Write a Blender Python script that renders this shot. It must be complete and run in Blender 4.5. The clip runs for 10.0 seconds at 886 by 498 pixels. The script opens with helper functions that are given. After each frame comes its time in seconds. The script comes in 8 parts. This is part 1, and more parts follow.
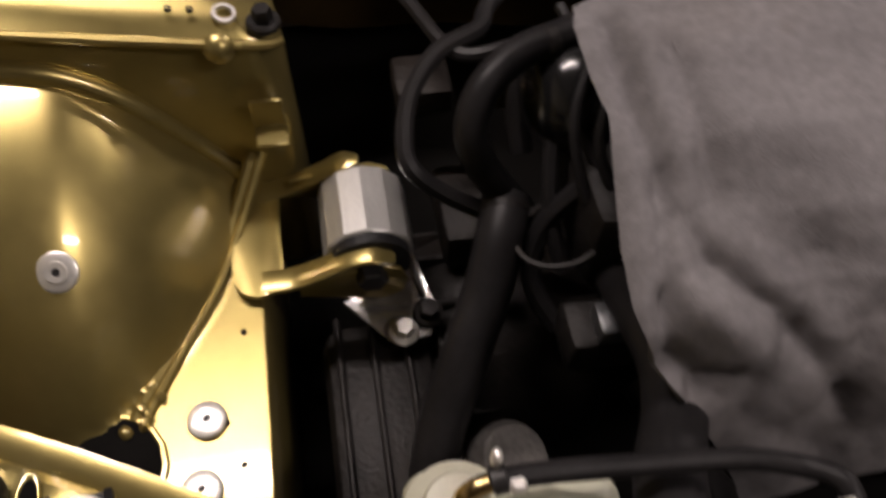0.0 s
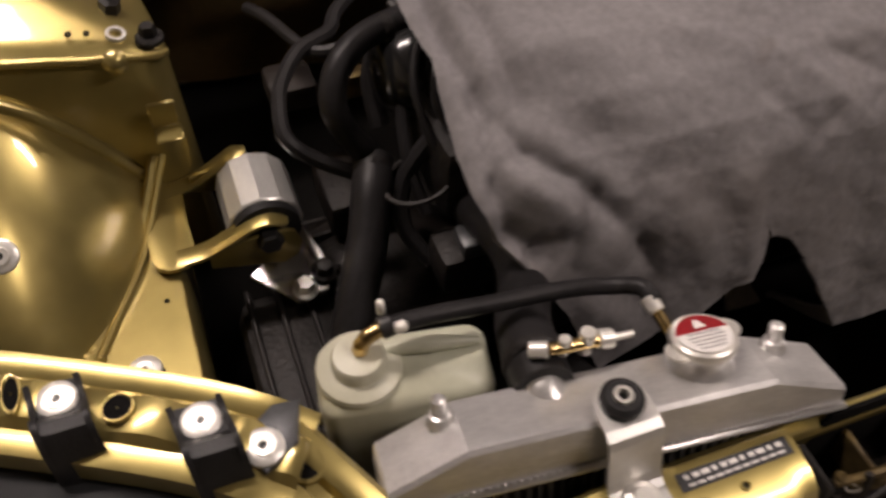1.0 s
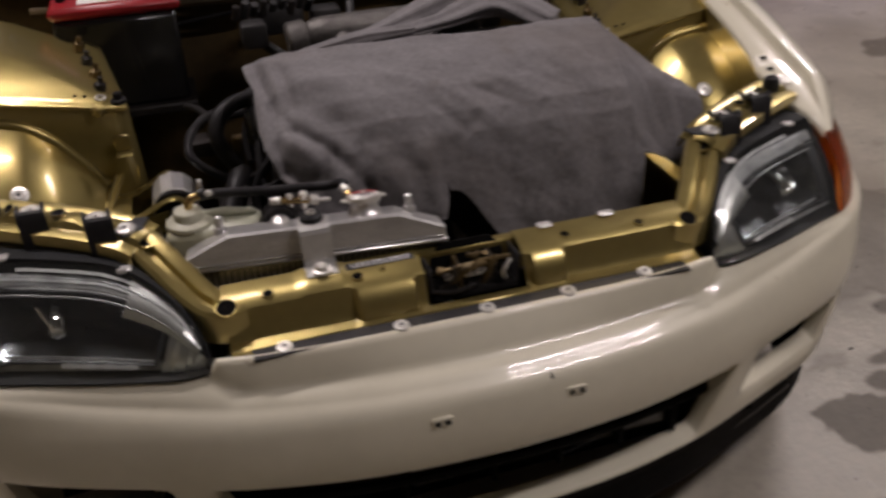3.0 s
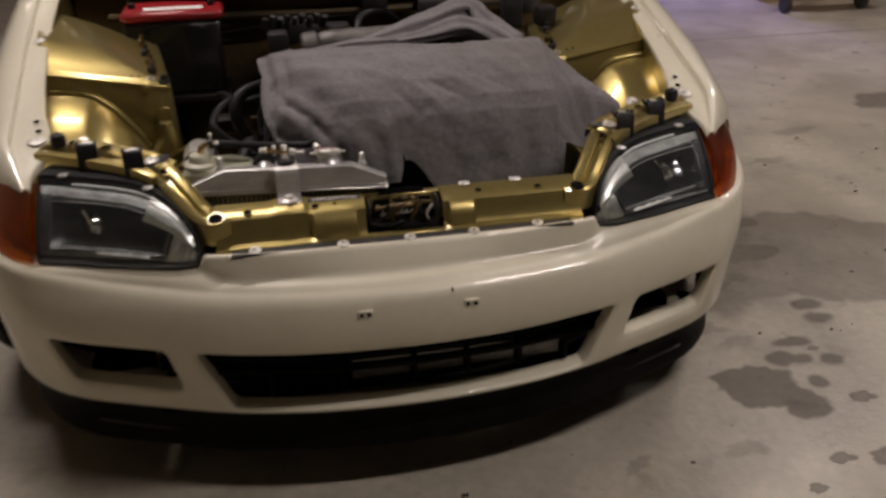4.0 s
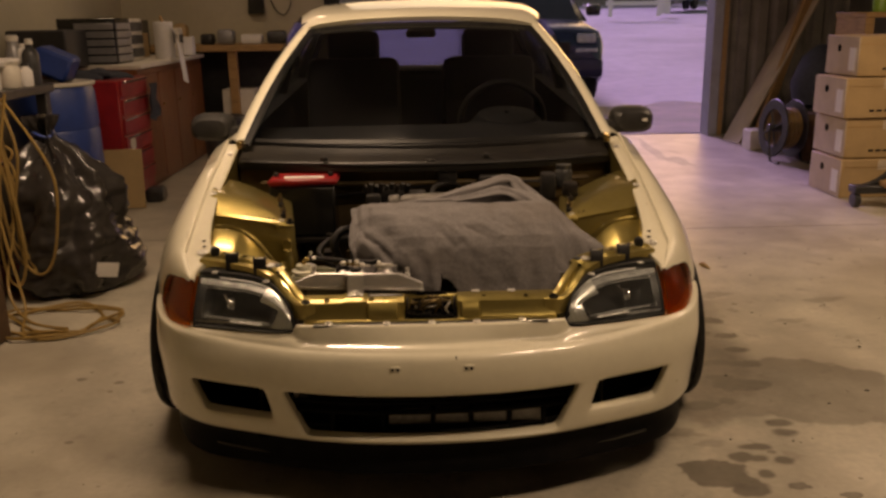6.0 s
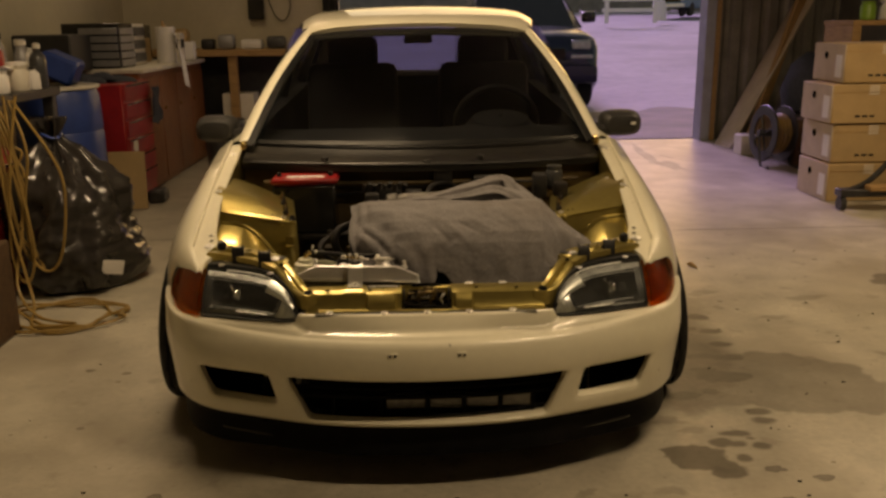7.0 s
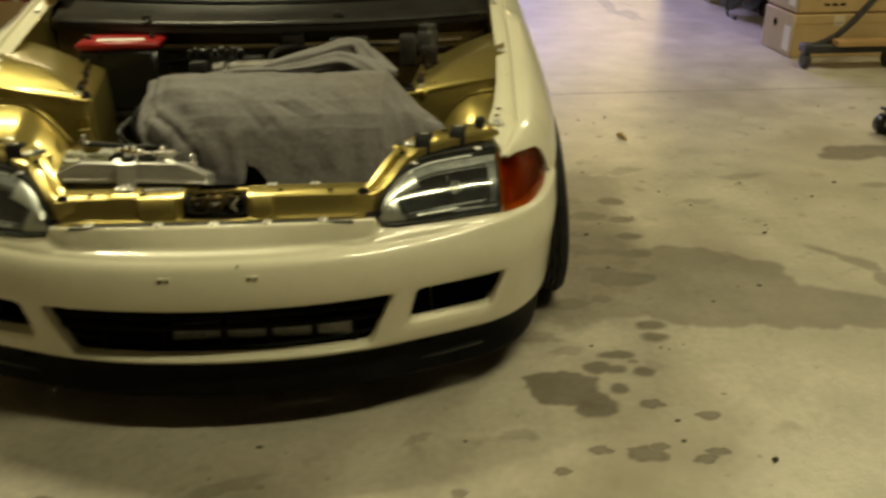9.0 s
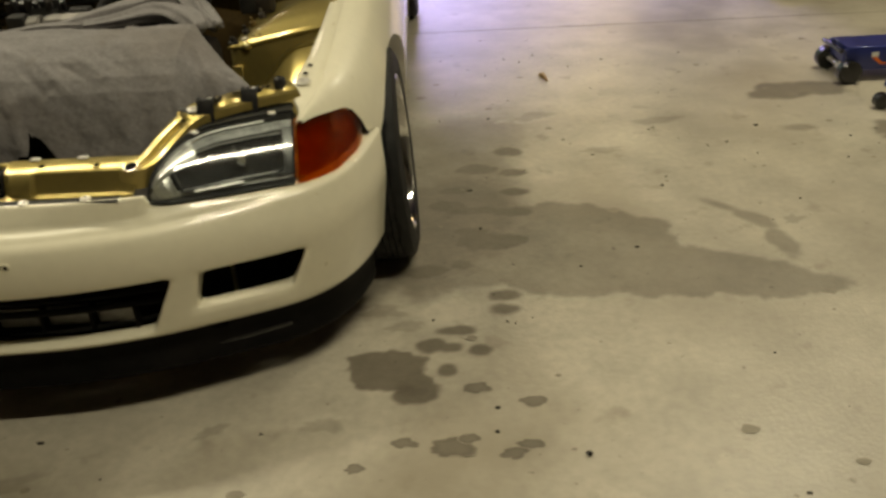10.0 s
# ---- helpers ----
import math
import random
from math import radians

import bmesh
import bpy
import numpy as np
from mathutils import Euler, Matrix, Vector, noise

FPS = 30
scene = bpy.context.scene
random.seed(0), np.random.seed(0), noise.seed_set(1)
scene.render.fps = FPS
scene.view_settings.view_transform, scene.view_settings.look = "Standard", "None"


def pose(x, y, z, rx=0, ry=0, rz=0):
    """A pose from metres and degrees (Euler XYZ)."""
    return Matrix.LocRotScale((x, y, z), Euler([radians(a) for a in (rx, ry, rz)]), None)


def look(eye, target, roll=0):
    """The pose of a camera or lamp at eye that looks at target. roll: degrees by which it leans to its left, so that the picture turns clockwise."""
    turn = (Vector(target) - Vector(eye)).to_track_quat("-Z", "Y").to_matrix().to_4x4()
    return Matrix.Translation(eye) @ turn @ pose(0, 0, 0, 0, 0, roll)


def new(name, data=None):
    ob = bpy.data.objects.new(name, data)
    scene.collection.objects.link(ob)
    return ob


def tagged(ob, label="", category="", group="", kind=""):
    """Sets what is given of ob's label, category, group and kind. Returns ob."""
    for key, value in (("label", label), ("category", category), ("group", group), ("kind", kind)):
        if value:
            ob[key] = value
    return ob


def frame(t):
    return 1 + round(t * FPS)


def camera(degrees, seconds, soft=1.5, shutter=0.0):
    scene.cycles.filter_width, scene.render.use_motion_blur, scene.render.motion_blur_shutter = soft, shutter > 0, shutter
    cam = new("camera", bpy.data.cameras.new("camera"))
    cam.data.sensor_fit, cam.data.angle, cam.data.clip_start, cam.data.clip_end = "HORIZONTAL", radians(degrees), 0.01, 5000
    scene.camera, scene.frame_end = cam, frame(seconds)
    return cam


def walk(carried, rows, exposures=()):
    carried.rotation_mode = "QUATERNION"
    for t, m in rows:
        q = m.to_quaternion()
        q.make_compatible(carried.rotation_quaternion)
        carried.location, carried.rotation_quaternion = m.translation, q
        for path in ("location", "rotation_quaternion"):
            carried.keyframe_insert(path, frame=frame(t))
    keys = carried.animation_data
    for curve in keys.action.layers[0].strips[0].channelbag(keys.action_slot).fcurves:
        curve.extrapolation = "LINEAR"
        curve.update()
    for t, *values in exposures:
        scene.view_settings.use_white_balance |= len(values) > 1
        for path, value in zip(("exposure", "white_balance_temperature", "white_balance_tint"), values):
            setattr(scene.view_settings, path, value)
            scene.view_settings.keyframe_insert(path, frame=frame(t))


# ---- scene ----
cam = camera(54.6, 10.0, 2.8, 0.5)
PATH = [
    (0, (-0.394, 0.196, 1.055), (-0.169, 1.284, -0.609), 2.9),
    (0.5, (-0.453, 0.11, 1.072), (0.052, 1.145, -0.563), 9.0),
    (1, (-0.417, 0.009, 1.097), (0.055, 1.196, -0.442), 1.8),
    (1.5, (-0.344, -0.142, 1.105), (-0.049, 1.211, -0.339), 1.1),
    (2, (-0.372, -0.294, 1.11), (-0.159, 1.167, -0.238), -2.0),
    (2.5, (-0.42, -0.564, 1.128), (-0.118, 1.032, -0.039), -3.2),
    (3, (-0.308, -0.753, 1.138), (0.174, 0.881, 0.091), -2.0),
    (4.5, (-0.171, -1.427, 1.18), (0.07, 0.345, 0.284), 0.6),
    (5, (-0.083, -1.613, 1.196), (0.057, 0.222, 0.415), 0.3),
    (5.5, (-0.02, -1.803, 1.23), (0.027, 0.119, 0.678), -1.0),
    (7, (-0.019, -2.09, 1.24), (0.039, -0.157, 0.73), -0.7),
    (7.5, (0.035, -2.044, 1.222), (0.044, -0.16, 0.551), -3.6),
    (8, (0.202, -1.93, 1.219), (0.108, -0.068, 0.494), -1.9),
    (8.5, (0.317, -1.798, 1.204), (0.253, 0.017, 0.367), -2.5),
    (9, (0.422, -1.595, 1.197), (0.496, 0.219, 0.358), -0.7),
    (9.5, (0.684, -1.496, 1.189), (0.785, 0.287, 0.288), -2.5),
    (10, (0.913, -1.405, 1.193), (0.925, 0.336, 0.209), -2.6),
]
walk(cam, [(t, look(eye, target, roll)) for t, eye, target, roll in PATH],
     [(0, 0.0, 6400, 26), (0.5, 0.0, 6150, 26), (1, 0.26, 6600, 26), (1.5, 0.27, 6500, 25), (2, -0.12, 6600, 26), (2.5, -0.02, 6200, 26), (3, -0.2, 6100, 26), (4.5, -0.15, 6500, 22), (5, -0.2, 6900, 24), (5.5, -0.15, 9000, 28), (7, -0.25, 11700, 17), (7.5, -0.3, 12500, 0), (8, -0.1, 11200, -13), (8.5, 0.2, 10300, -14), (9, 0.16, 9400, -12), (10, 0.2, 7700, 0)])

# ---- world and light ----
world = bpy.data.worlds.new("world")
scene.world = world
world.use_nodes = True
wn, wl = world.node_tree.nodes, world.node_tree.links
sky = wn.new("ShaderNodeTexSky")
sky.sky_type, sky.sun_disc = "NISHITA", False
sky.sun_elevation, sky.sun_rotation = radians(8.0), radians(20.0)
wl.new(sky.outputs["Color"], wn["Background"].inputs["Color"])
wn["Background"].inputs["Strength"].default_value = 0.15


def tube_lamp(x, y, z, length, power, turn=0.0):
    """A long fluorescent fitting under the ceiling, shining down."""
    lamp = bpy.data.lights.new("fluorescent_lamp", "AREA")
    lamp.shape, lamp.size, lamp.size_y = "RECTANGLE", length, 0.11
    lamp.energy, lamp.color = power, (1.0, 0.93, 0.80)
    ob = new("fluorescent_lamp", lamp)
    ob.matrix_world = pose(x, y, z, 0, 0, turn)
    return ob


tube_lamp(1.3, -0.55, 2.55, 1.25, 30)
tube_lamp(2.9, 2.0, 2.70, 1.25, 45)
tube_lamp(-0.84, 1.22, 2.60, 1.25, 37)
tube_lamp(-1.7, 5.0, 2.95, 1.25, 9)

sun = bpy.data.lights.new("sun", "SUN")
sun.energy, sun.angle, sun.color = 5.0, radians(20), (0.44, 0.37, 1.0)
new("sun", sun).matrix_world = look((0, 0, 0), (0.12, -1.0, -0.70))


# ---- materials ----
def mat(name, col, rough=0.5, metal=0.0, var=0.12, scale=25.0, fine=0.08, bump=0.0, bscale=220.0, coat=0.0,
        emit=0.0, stain=None, amount=0.5, stretch=(1, 1, 1), rvar=0.12, spec=0.5, coatrough=0.08):
    """A procedural surface: colour that varies at two scales, roughness that follows it, fine relief, and stains of a second colour."""
    m = bpy.data.materials.new(name)
    m.use_nodes = True
    n, l = m.node_tree.nodes, m.node_tree.links
    b = n["Principled BSDF"]
    tc = n.new("ShaderNodeTexCoord")
    mp = n.new("ShaderNodeMapping")
    mp.inputs["Scale"].default_value = stretch
    l.new(tc.outputs["Object"], mp.inputs["Vector"])

    def noise_at(s, detail=4.0):
        t = n.new("ShaderNodeTexNoise")
        t.inputs["Scale"].default_value, t.inputs["Detail"].default_value = s, detail
        l.new(mp.outputs["Vector"], t.inputs["Vector"])
        return t.outputs["Fac"]

    def ramp(src, lo, hi, a=0.3, c=0.7):
        r = n.new("ShaderNodeMapRange")
        r.inputs["From Min"].default_value, r.inputs["From Max"].default_value = a, c
        r.inputs["To Min"].default_value, r.inputs["To Max"].default_value = lo, hi
        l.new(src, r.inputs["Value"])
        return r.outputs["Result"]

    big, small = noise_at(scale), noise_at(scale * 9)
    val = n.new("ShaderNodeMath")
    val.operation = "MULTIPLY"
    l.new(ramp(big, 1 - var, 1 + var), val.inputs[0])
    l.new(ramp(small, 1 - fine, 1 + fine), val.inputs[1])
    mul = n.new("ShaderNodeVectorMath")
    mul.operation = "SCALE"
    mul.inputs[0].default_value = col
    l.new(val.outputs[0], mul.inputs["Scale"])
    colour = mul.outputs["Vector"]
    if stain:
        mix = n.new("ShaderNodeMix")
        mix.data_type = "RGBA"
        mix.inputs["B"].default_value = (*stain, 1)
        l.new(ramp(noise_at(scale * 0.35, 8.0), 0.0, amount, 0.5, 0.72), mix.inputs["Factor"])
        l.new(colour, mix.inputs["A"])
        colour = mix.outputs["Result"]
    l.new(colour, b.inputs["Base Color"])
    l.new(ramp(small, max(rough - rvar * rough, 0.02), min(rough + rvar * rough, 1)), b.inputs["Roughness"])
    b.inputs["Metallic"].default_value = metal
    b.inputs["Coat Weight"].default_value = coat
    b.inputs["Coat Roughness"].default_value = coatrough
    b.inputs["Specular IOR Level"].default_value = spec
    if bump:
        bp = n.new("ShaderNodeBump")
        bp.inputs["Strength"].default_value, bp.inputs["Distance"].default_value = bump, 0.004
        l.new(noise_at(bscale, 3.0), bp.inputs["Height"])
        l.new(bp.outputs["Normal"], b.inputs["Normal"])
    if emit:
        b.inputs["Emission Strength"].default_value = emit
        b.inputs["Emission Color"].default_value = (*col, 1)
    return m


def glass(name, col, rough=0.02, ior=1.45, thin=0.0):
    """Clear or tinted glass; thin: the share that passes straight through."""
    m = bpy.data.materials.new(name)
    m.use_nodes = True
    n, l = m.node_tree.nodes, m.node_tree.links
    b = n["Principled BSDF"]
    b.inputs["Base Color"].default_value = (*col, 1)
    b.inputs["Roughness"].default_value, b.inputs["IOR"].default_value = rough, ior
    b.inputs["Transmission Weight"].default_value = 1.0
    if thin:
        t = n.new("ShaderNodeBsdfTransparent")
        t.inputs["Color"].default_value = (*col, 1)
        mix = n.new("ShaderNodeMixShader")
        mix.inputs["Fac"].default_value = thin
        l.new(b.outputs[0], mix.inputs[1])
        l.new(t.outputs[0], mix.inputs[2])
        l.new(mix.outputs[0], n["Material Output"].inputs["Surface"])
    return m


def pane(name, tint, ior=1.5, rough=0.03, haze=0.0):
    """A thin pane: tinted, with the mirror image that its angle gives; haze: the share of dull, weathered surface."""
    m = bpy.data.materials.new(name)
    m.use_nodes = True
    n, l = m.node_tree.nodes, m.node_tree.links
    n.remove(n["Principled BSDF"])
    t, g, mix = n.new("ShaderNodeBsdfTransparent"), n.new("ShaderNodeBsdfGlossy"), n.new("ShaderNodeMixShader")
    lw, pw, mr = n.new("ShaderNodeLayerWeight"), n.new("ShaderNodeMath"), n.new("ShaderNodeMapRange")
    t.inputs["Color"].default_value = (*tint, 1)
    g.inputs["Roughness"].default_value = rough
    pw.operation, pw.inputs[1].default_value = "POWER", 5.0
    mr.inputs["To Min"].default_value = ((ior - 1) / (ior + 1)) ** 2
    l.new(lw.outputs["Facing"], pw.inputs[0])
    l.new(pw.outputs[0], mr.inputs["Value"])
    l.new(mr.outputs["Result"], mix.inputs["Fac"])
    clear = t.outputs[0]
    if haze:
        d, over = n.new("ShaderNodeBsdfDiffuse"), n.new("ShaderNodeMixShader")
        d.inputs["Color"].default_value, over.inputs["Fac"].default_value = (0.75, 0.76, 0.74, 1), haze
        l.new(clear, over.inputs[1])
        l.new(d.outputs[0], over.inputs[2])
        clear = over.outputs[0]
    l.new(clear, mix.inputs[1])
    l.new(g.outputs[0], mix.inputs[2])
    l.new(mix.outputs[0], n["Material Output"].inputs["Surface"])
    return m


GOLD = mat("gold_paint", (0.42, 0.335, 0.118), 0.31, 0.80, 0.08, 7, 0.04, 0.0, 16, 0.8, stain=(0.27, 0.18, 0.03), amount=0.25, coatrough=0.06, rvar=0.07)
CREAM = mat("cream_paint", (0.72, 0.68, 0.54), 0.34, 0.0, 0.035, 5, 0.02, 0.012, 30, 0.9, stain=(0.62, 0.56, 0.43), amount=0.22, coatrough=0.05)
WHITE_FLANGE = mat("chalky_white_paint", (0.72, 0.70, 0.62), 0.55, 0, 0.08, 18, 0.05, 0.1, 150, 0, stain=(0.5, 0.46, 0.38), amount=0.4)
BLACK = mat("black_plastic", (0.022, 0.021, 0.021), 0.45, 0, 0.3, 20, 0.2, 0.15, 400)
GLOSSBLACK = mat("glossy_black", (0.012, 0.012, 0.012), 0.18, 0, 0.2, 12, 0.1, 0.03, 90, 0.2)
LIPBLACK = mat("scuffed_black_plastic", (0.0065, 0.006, 0.006), 0.55, 0, 0.3, 14, 0.25, 0.12, 260, stain=(0.014, 0.012, 0.011), amount=0.4, spec=0.05)
RUBBER = mat("black_rubber", (0.011, 0.0105, 0.011), 0.5, 0, 0.25, 30, 0.2, 0.15, 300, stain=(0.03, 0.028, 0.027), amount=0.5, spec=0.35)
HOSE = mat("worn_rubber_hose", (0.017, 0.016, 0.0165), 0.42, 0, 0.25, 24, 0.15, 0.08, 350, stain=(0.022, 0.02, 0.019), amount=0.5, spec=0.2)
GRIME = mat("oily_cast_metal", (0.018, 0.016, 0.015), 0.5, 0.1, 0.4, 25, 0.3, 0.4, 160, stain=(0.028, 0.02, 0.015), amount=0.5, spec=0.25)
CASTING = mat("grey_cast_aluminium", (0.17, 0.16, 0.15), 0.5, 0.7, 0.3, 22, 0.2, 0.35, 220, stain=(0.05, 0.045, 0.04), amount=0.7)
ALU = mat("brushed_aluminium", (0.70, 0.69, 0.675), 0.32, 0.72, 0.16, 16, 0.08, 0.0, 120, stretch=(1, 3, 3), stain=(0.46, 0.45, 0.42), amount=0.3, rvar=0.07)
POLISHED = mat("machined_aluminium", (0.74, 0.73, 0.70), 0.36, 0.72, 0.05, 20, 0.06, 0.04, 300, stretch=(6, 1, 6))
CHROME = mat("chrome", (0.78, 0.78, 0.78), 0.08, 1.0, 0.05, 20, 0.03)
ZINC = mat("zinc_washer", (0.80, 0.78, 0.73), 0.34, 0.6, 0.08, 40, 0.05, 0.05, 300, stain=(0.4, 0.36, 0.3), amount=0.3)
BRASS = mat("brass", (0.62, 0.45, 0.2), 0.22, 1.0, 0.15, 40, 0.1)
FINS = mat("black_radiator_fins", (0.05, 0.05, 0.05), 0.5, 0.4, 0.2, 60, 0.2)
FINSLIT = mat("bare_radiator_fins", (0.16, 0.155, 0.15), 0.4, 0.8, 0.2, 60, 0.2)
TANKPLASTIC = mat("yellowed_translucent_plastic", (0.47, 0.475, 0.365), 0.40, 0, 0.10, 16, 0.04, 0.06, 80, stain=(0.40, 0.36, 0.22), amount=0.4)
CAPPLASTIC = mat("pale_cap_plastic", (0.55, 0.54, 0.42), 0.4, 0, 0.06, 40, 0.03)
CLOTH = mat("grey_cotton", (0.205, 0.195, 0.198), 0.95, 0, 0.10, 14, 0.12, 0.25, 650, stain=(0.135, 0.115, 0.10), amount=0.5, spec=0.1)
RED = mat("red_plastic", (0.27, 0.010, 0.014), 0.35, 0, 0.15, 30, 0.05)
REDPAINT = mat("red_enamel", (0.30, 0.014, 0.016), 0.35, 0, 0.2, 10, 0.08, 0.05, 60, 0.3, stain=(0.12, 0.01, 0.012), amount=0.4)
WHITEPL = mat("white_print", (0.75, 0.73, 0.70), 0.5, 0, 0.05, 40, 0.03)
GREYINK = mat("grey_ink", (0.22, 0.21, 0.21), 0.6)
AMBER = glass("amber_lens", (0.82, 0.35, 0.08), 0.08, 1.4, 0.25)
AMBERBACK = mat("amber_reflector", (0.36, 0.125, 0.022), 0.34, 0.4, 0.3, 40, 0.25)
OLDBRASS = mat("grimy_brass", (0.13, 0.09, 0.035), 0.42, 0.6, 0.35, 60, 0.2, 0.1, 200, stain=(0.03, 0.022, 0.014), amount=0.8)
PLATE = mat("bright_sawn_aluminium", (0.78, 0.77, 0.75), 0.22, 0.80, 0.15, 30, 0.08, 0.08, 60)
# the gold bay paint again, darkened for the shade at the firewall
SHADEDGOLD = mat("shaded_gold_paint", (0.10, 0.066, 0.026), 0.5, 0.2, 0.3, 9, 0.15, 0.1, 90, stain=(0.02, 0.015, 0.009), amount=0.8)
LENS = pane("clear_lens", (0.90, 0.92, 0.91), 1.5, 0.07, 0.012)
REFLECTOR = mat("dull_lamp_reflector", (0.52, 0.53, 0.53), 0.33, 0.40, 0.30, 45, 0.15, 0.25, 45)
DARKCHROME = mat("smoky_chrome", (0.14, 0.145, 0.15), 0.14, 0.85, 0.6, 28, 0.2, 0.2, 40)
BRIGHTBAND = mat("satin_bright_metal", (0.93, 0.94, 0.93), 0.33, 0.30, 0.10, 40, 0.06, 0.15, 70)
SILVER = mat("silvered_lamp_curve", (0.92, 0.92, 0.90), 0.33, 0.92, 0.06, 40, 0.04, 0.1, 70)
HOUSING = mat("dark_grey_lamp_housing", (0.022, 0.023, 0.024), 0.55, 0.0, 0.2, 20, 0.1, 0.05, 90, spec=0.15)
SMOKE = mat("smoked_lamp_housing", (0.07, 0.072, 0.075), 0.34, 0.4, 0.3, 20, 0.15)
GLASS = pane("window_glass", (0.66, 0.72, 0.74), 1.7, 0.08)
REARGLASS = pane("tinted_rear_glass", (0.26, 0.27, 0.34), 1.5, 0.02)
COWL = mat("dusty_black_cowl_plastic", (0.013, 0.012, 0.011), 0.36, 0, 0.3, 9, 0.15, 0.1, 160, stain=(0.034, 0.029, 0.023), amount=0.7)
TRIM = mat("black_window_trim", (0.009, 0.009, 0.009), 0.4, 0, 0.2, 30, spec=0.25)
SEAT = mat("dark_seat_fabric", (0.006, 0.006, 0.0075), 0.9, 0, 0.3, 20, 0.2, 0.4, 400, spec=0.2)
TYRE = mat("tyre_rubber", (0.010, 0.010, 0.010), 0.6, 0, 0.3, 30, 0.2, 0.2, 250, stain=(0.022, 0.02, 0.019), amount=0.3, spec=0.25)
CONCRETE = mat("worn_concrete", (0.42, 0.385, 0.315), 0.38, 0, 0.18, 4.5, 0.10, 0.3, 90, stain=(0.25, 0.215, 0.162), amount=0.75)
SPECK = mat("dull_floor_dirt", (0.24, 0.21, 0.165), 0.6, 0, 0.15, 20, 0.1)
WALL = mat("beige_wallboard", (0.50, 0.45, 0.34), 0.8, 0, 0.08, 2, 0.04, 0.15, 80, stain=(0.36, 0.31, 0.22), amount=0.4)
TIN = mat("weathered_metal_siding", (0.20, 0.185, 0.16), 0.5, 0.5, 0.2, 5, 0.1, 0.1, 100, stain=(0.11, 0.085, 0.06), amount=0.5)
CEILING = mat("ceiling_board", (0.20, 0.18, 0.15), 0.85, 0, 0.1, 2, 0.05)
WOOD = mat("pale_pine", (0.34, 0.20, 0.085), 0.6, 0, 0.2, 10, 0.15, 0.2, 160, stretch=(1, 1, 5))
REDWOOD = mat("varnished_red_brown_wood", (0.21, 0.075, 0.028), 0.42, 0, 0.25, 8, 0.15, 0.12, 140, 0.2, stretch=(5, 5, 1))
DARKWOOD = mat("dark_stained_timber", (0.075, 0.040, 0.02), 0.6, 0, 0.3, 8, 0.15, 0.12, 140, stretch=(1, 5, 5))
CARD = mat("brown_cardboard", (0.40, 0.27, 0.135), 0.8, 0, 0.08, 7, 0.05, 0.1, 120, stain=(0.31, 0.2, 0.1), amount=0.4)
CARDEDGE = mat("pale_cardboard_end", (0.50, 0.41, 0.31), 0.8, 0, 0.1, 7, 0.05, 0.1, 120, stain=(0.36, 0.27, 0.19), amount=0.5)
# near-black that puts the shade inside holes and hollows into the colour
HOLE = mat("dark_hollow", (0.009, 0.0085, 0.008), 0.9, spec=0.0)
BAG = mat("black_bin_liner", (0.030, 0.027, 0.026), 0.17, 0, 0.2, 8, 0.1, 0.3, 34)
CORD = mat("yellow_orange_cable", (0.27, 0.17, 0.055), 0.45, 0, 0.12, 20, 0.05)
BLUEPL = mat("blue_drum_plastic", (0.02, 0.055, 0.24), 0.4, 0, 0.15, 8, 0.08, 0.05, 60)
WHITEPAINT = mat("off_white_paint", (0.62, 0.58, 0.50), 0.5, 0, 0.08, 10, 0.05)
DRAWER = mat("grey_drawer_fronts", (0.30, 0.30, 0.31), 0.4, 0.5, 0.1, 20)
ORANGE = mat("orange_plastic", (0.75, 0.16, 0.02), 0.45)
NAVY = mat("dark_blue_car_paint", (0.012, 0.016, 0.045), 0.22, 0.3, 0.1, 4, 0.02, 0, 60, 0.5)
BLUETRUCK = mat("faded_blue_truck_paint", (0.10, 0.20, 0.32), 0.45, 0.1, 0.2, 3, 0.05)
SNOW = mat("packed_snow_and_gravel", (0.46, 0.42, 0.44), 0.85, 0, 0.12, 0.5, 0.12, 0.5, 12, stain=(0.26, 0.22, 0.21), amount=0.7)
JAMB = mat("blue_grey_paint", (0.30, 0.31, 0.35), 0.5, 0, 0.1, 10, 0.05, 0.05, 80, stain=(0.2, 0.18, 0.17), amount=0.4)
GRAVEL = mat("wet_gravel", (0.14, 0.115, 0.115), 0.7, 0, 0.3, 1.6, 0.3, 0.6, 20, stain=(0.22, 0.19, 0.20), amount=0.6)
FENCE = mat("grey_board_fence", (0.20, 0.18, 0.18), 0.8, 0, 0.2, 1.5, 0.1)
PAPER = mat("white_paper", (0.72, 0.70, 0.68), 0.9, 0, 0.04, 30, 0.02)
DENIM = mat("dark_rag_cloth", (0.03, 0.035, 0.05), 0.95, 0, 0.2, 30, 0.2, 0.3, 300)
JACKBLUE = mat("blue_jack_paint", (0.02, 0.03, 0.16), 0.35, 0.2, 0.2, 20, 0.1, 0, 100, 0.3)
STICKER = mat("dark_sticker", (0.03, 0.03, 0.033), 0.5)


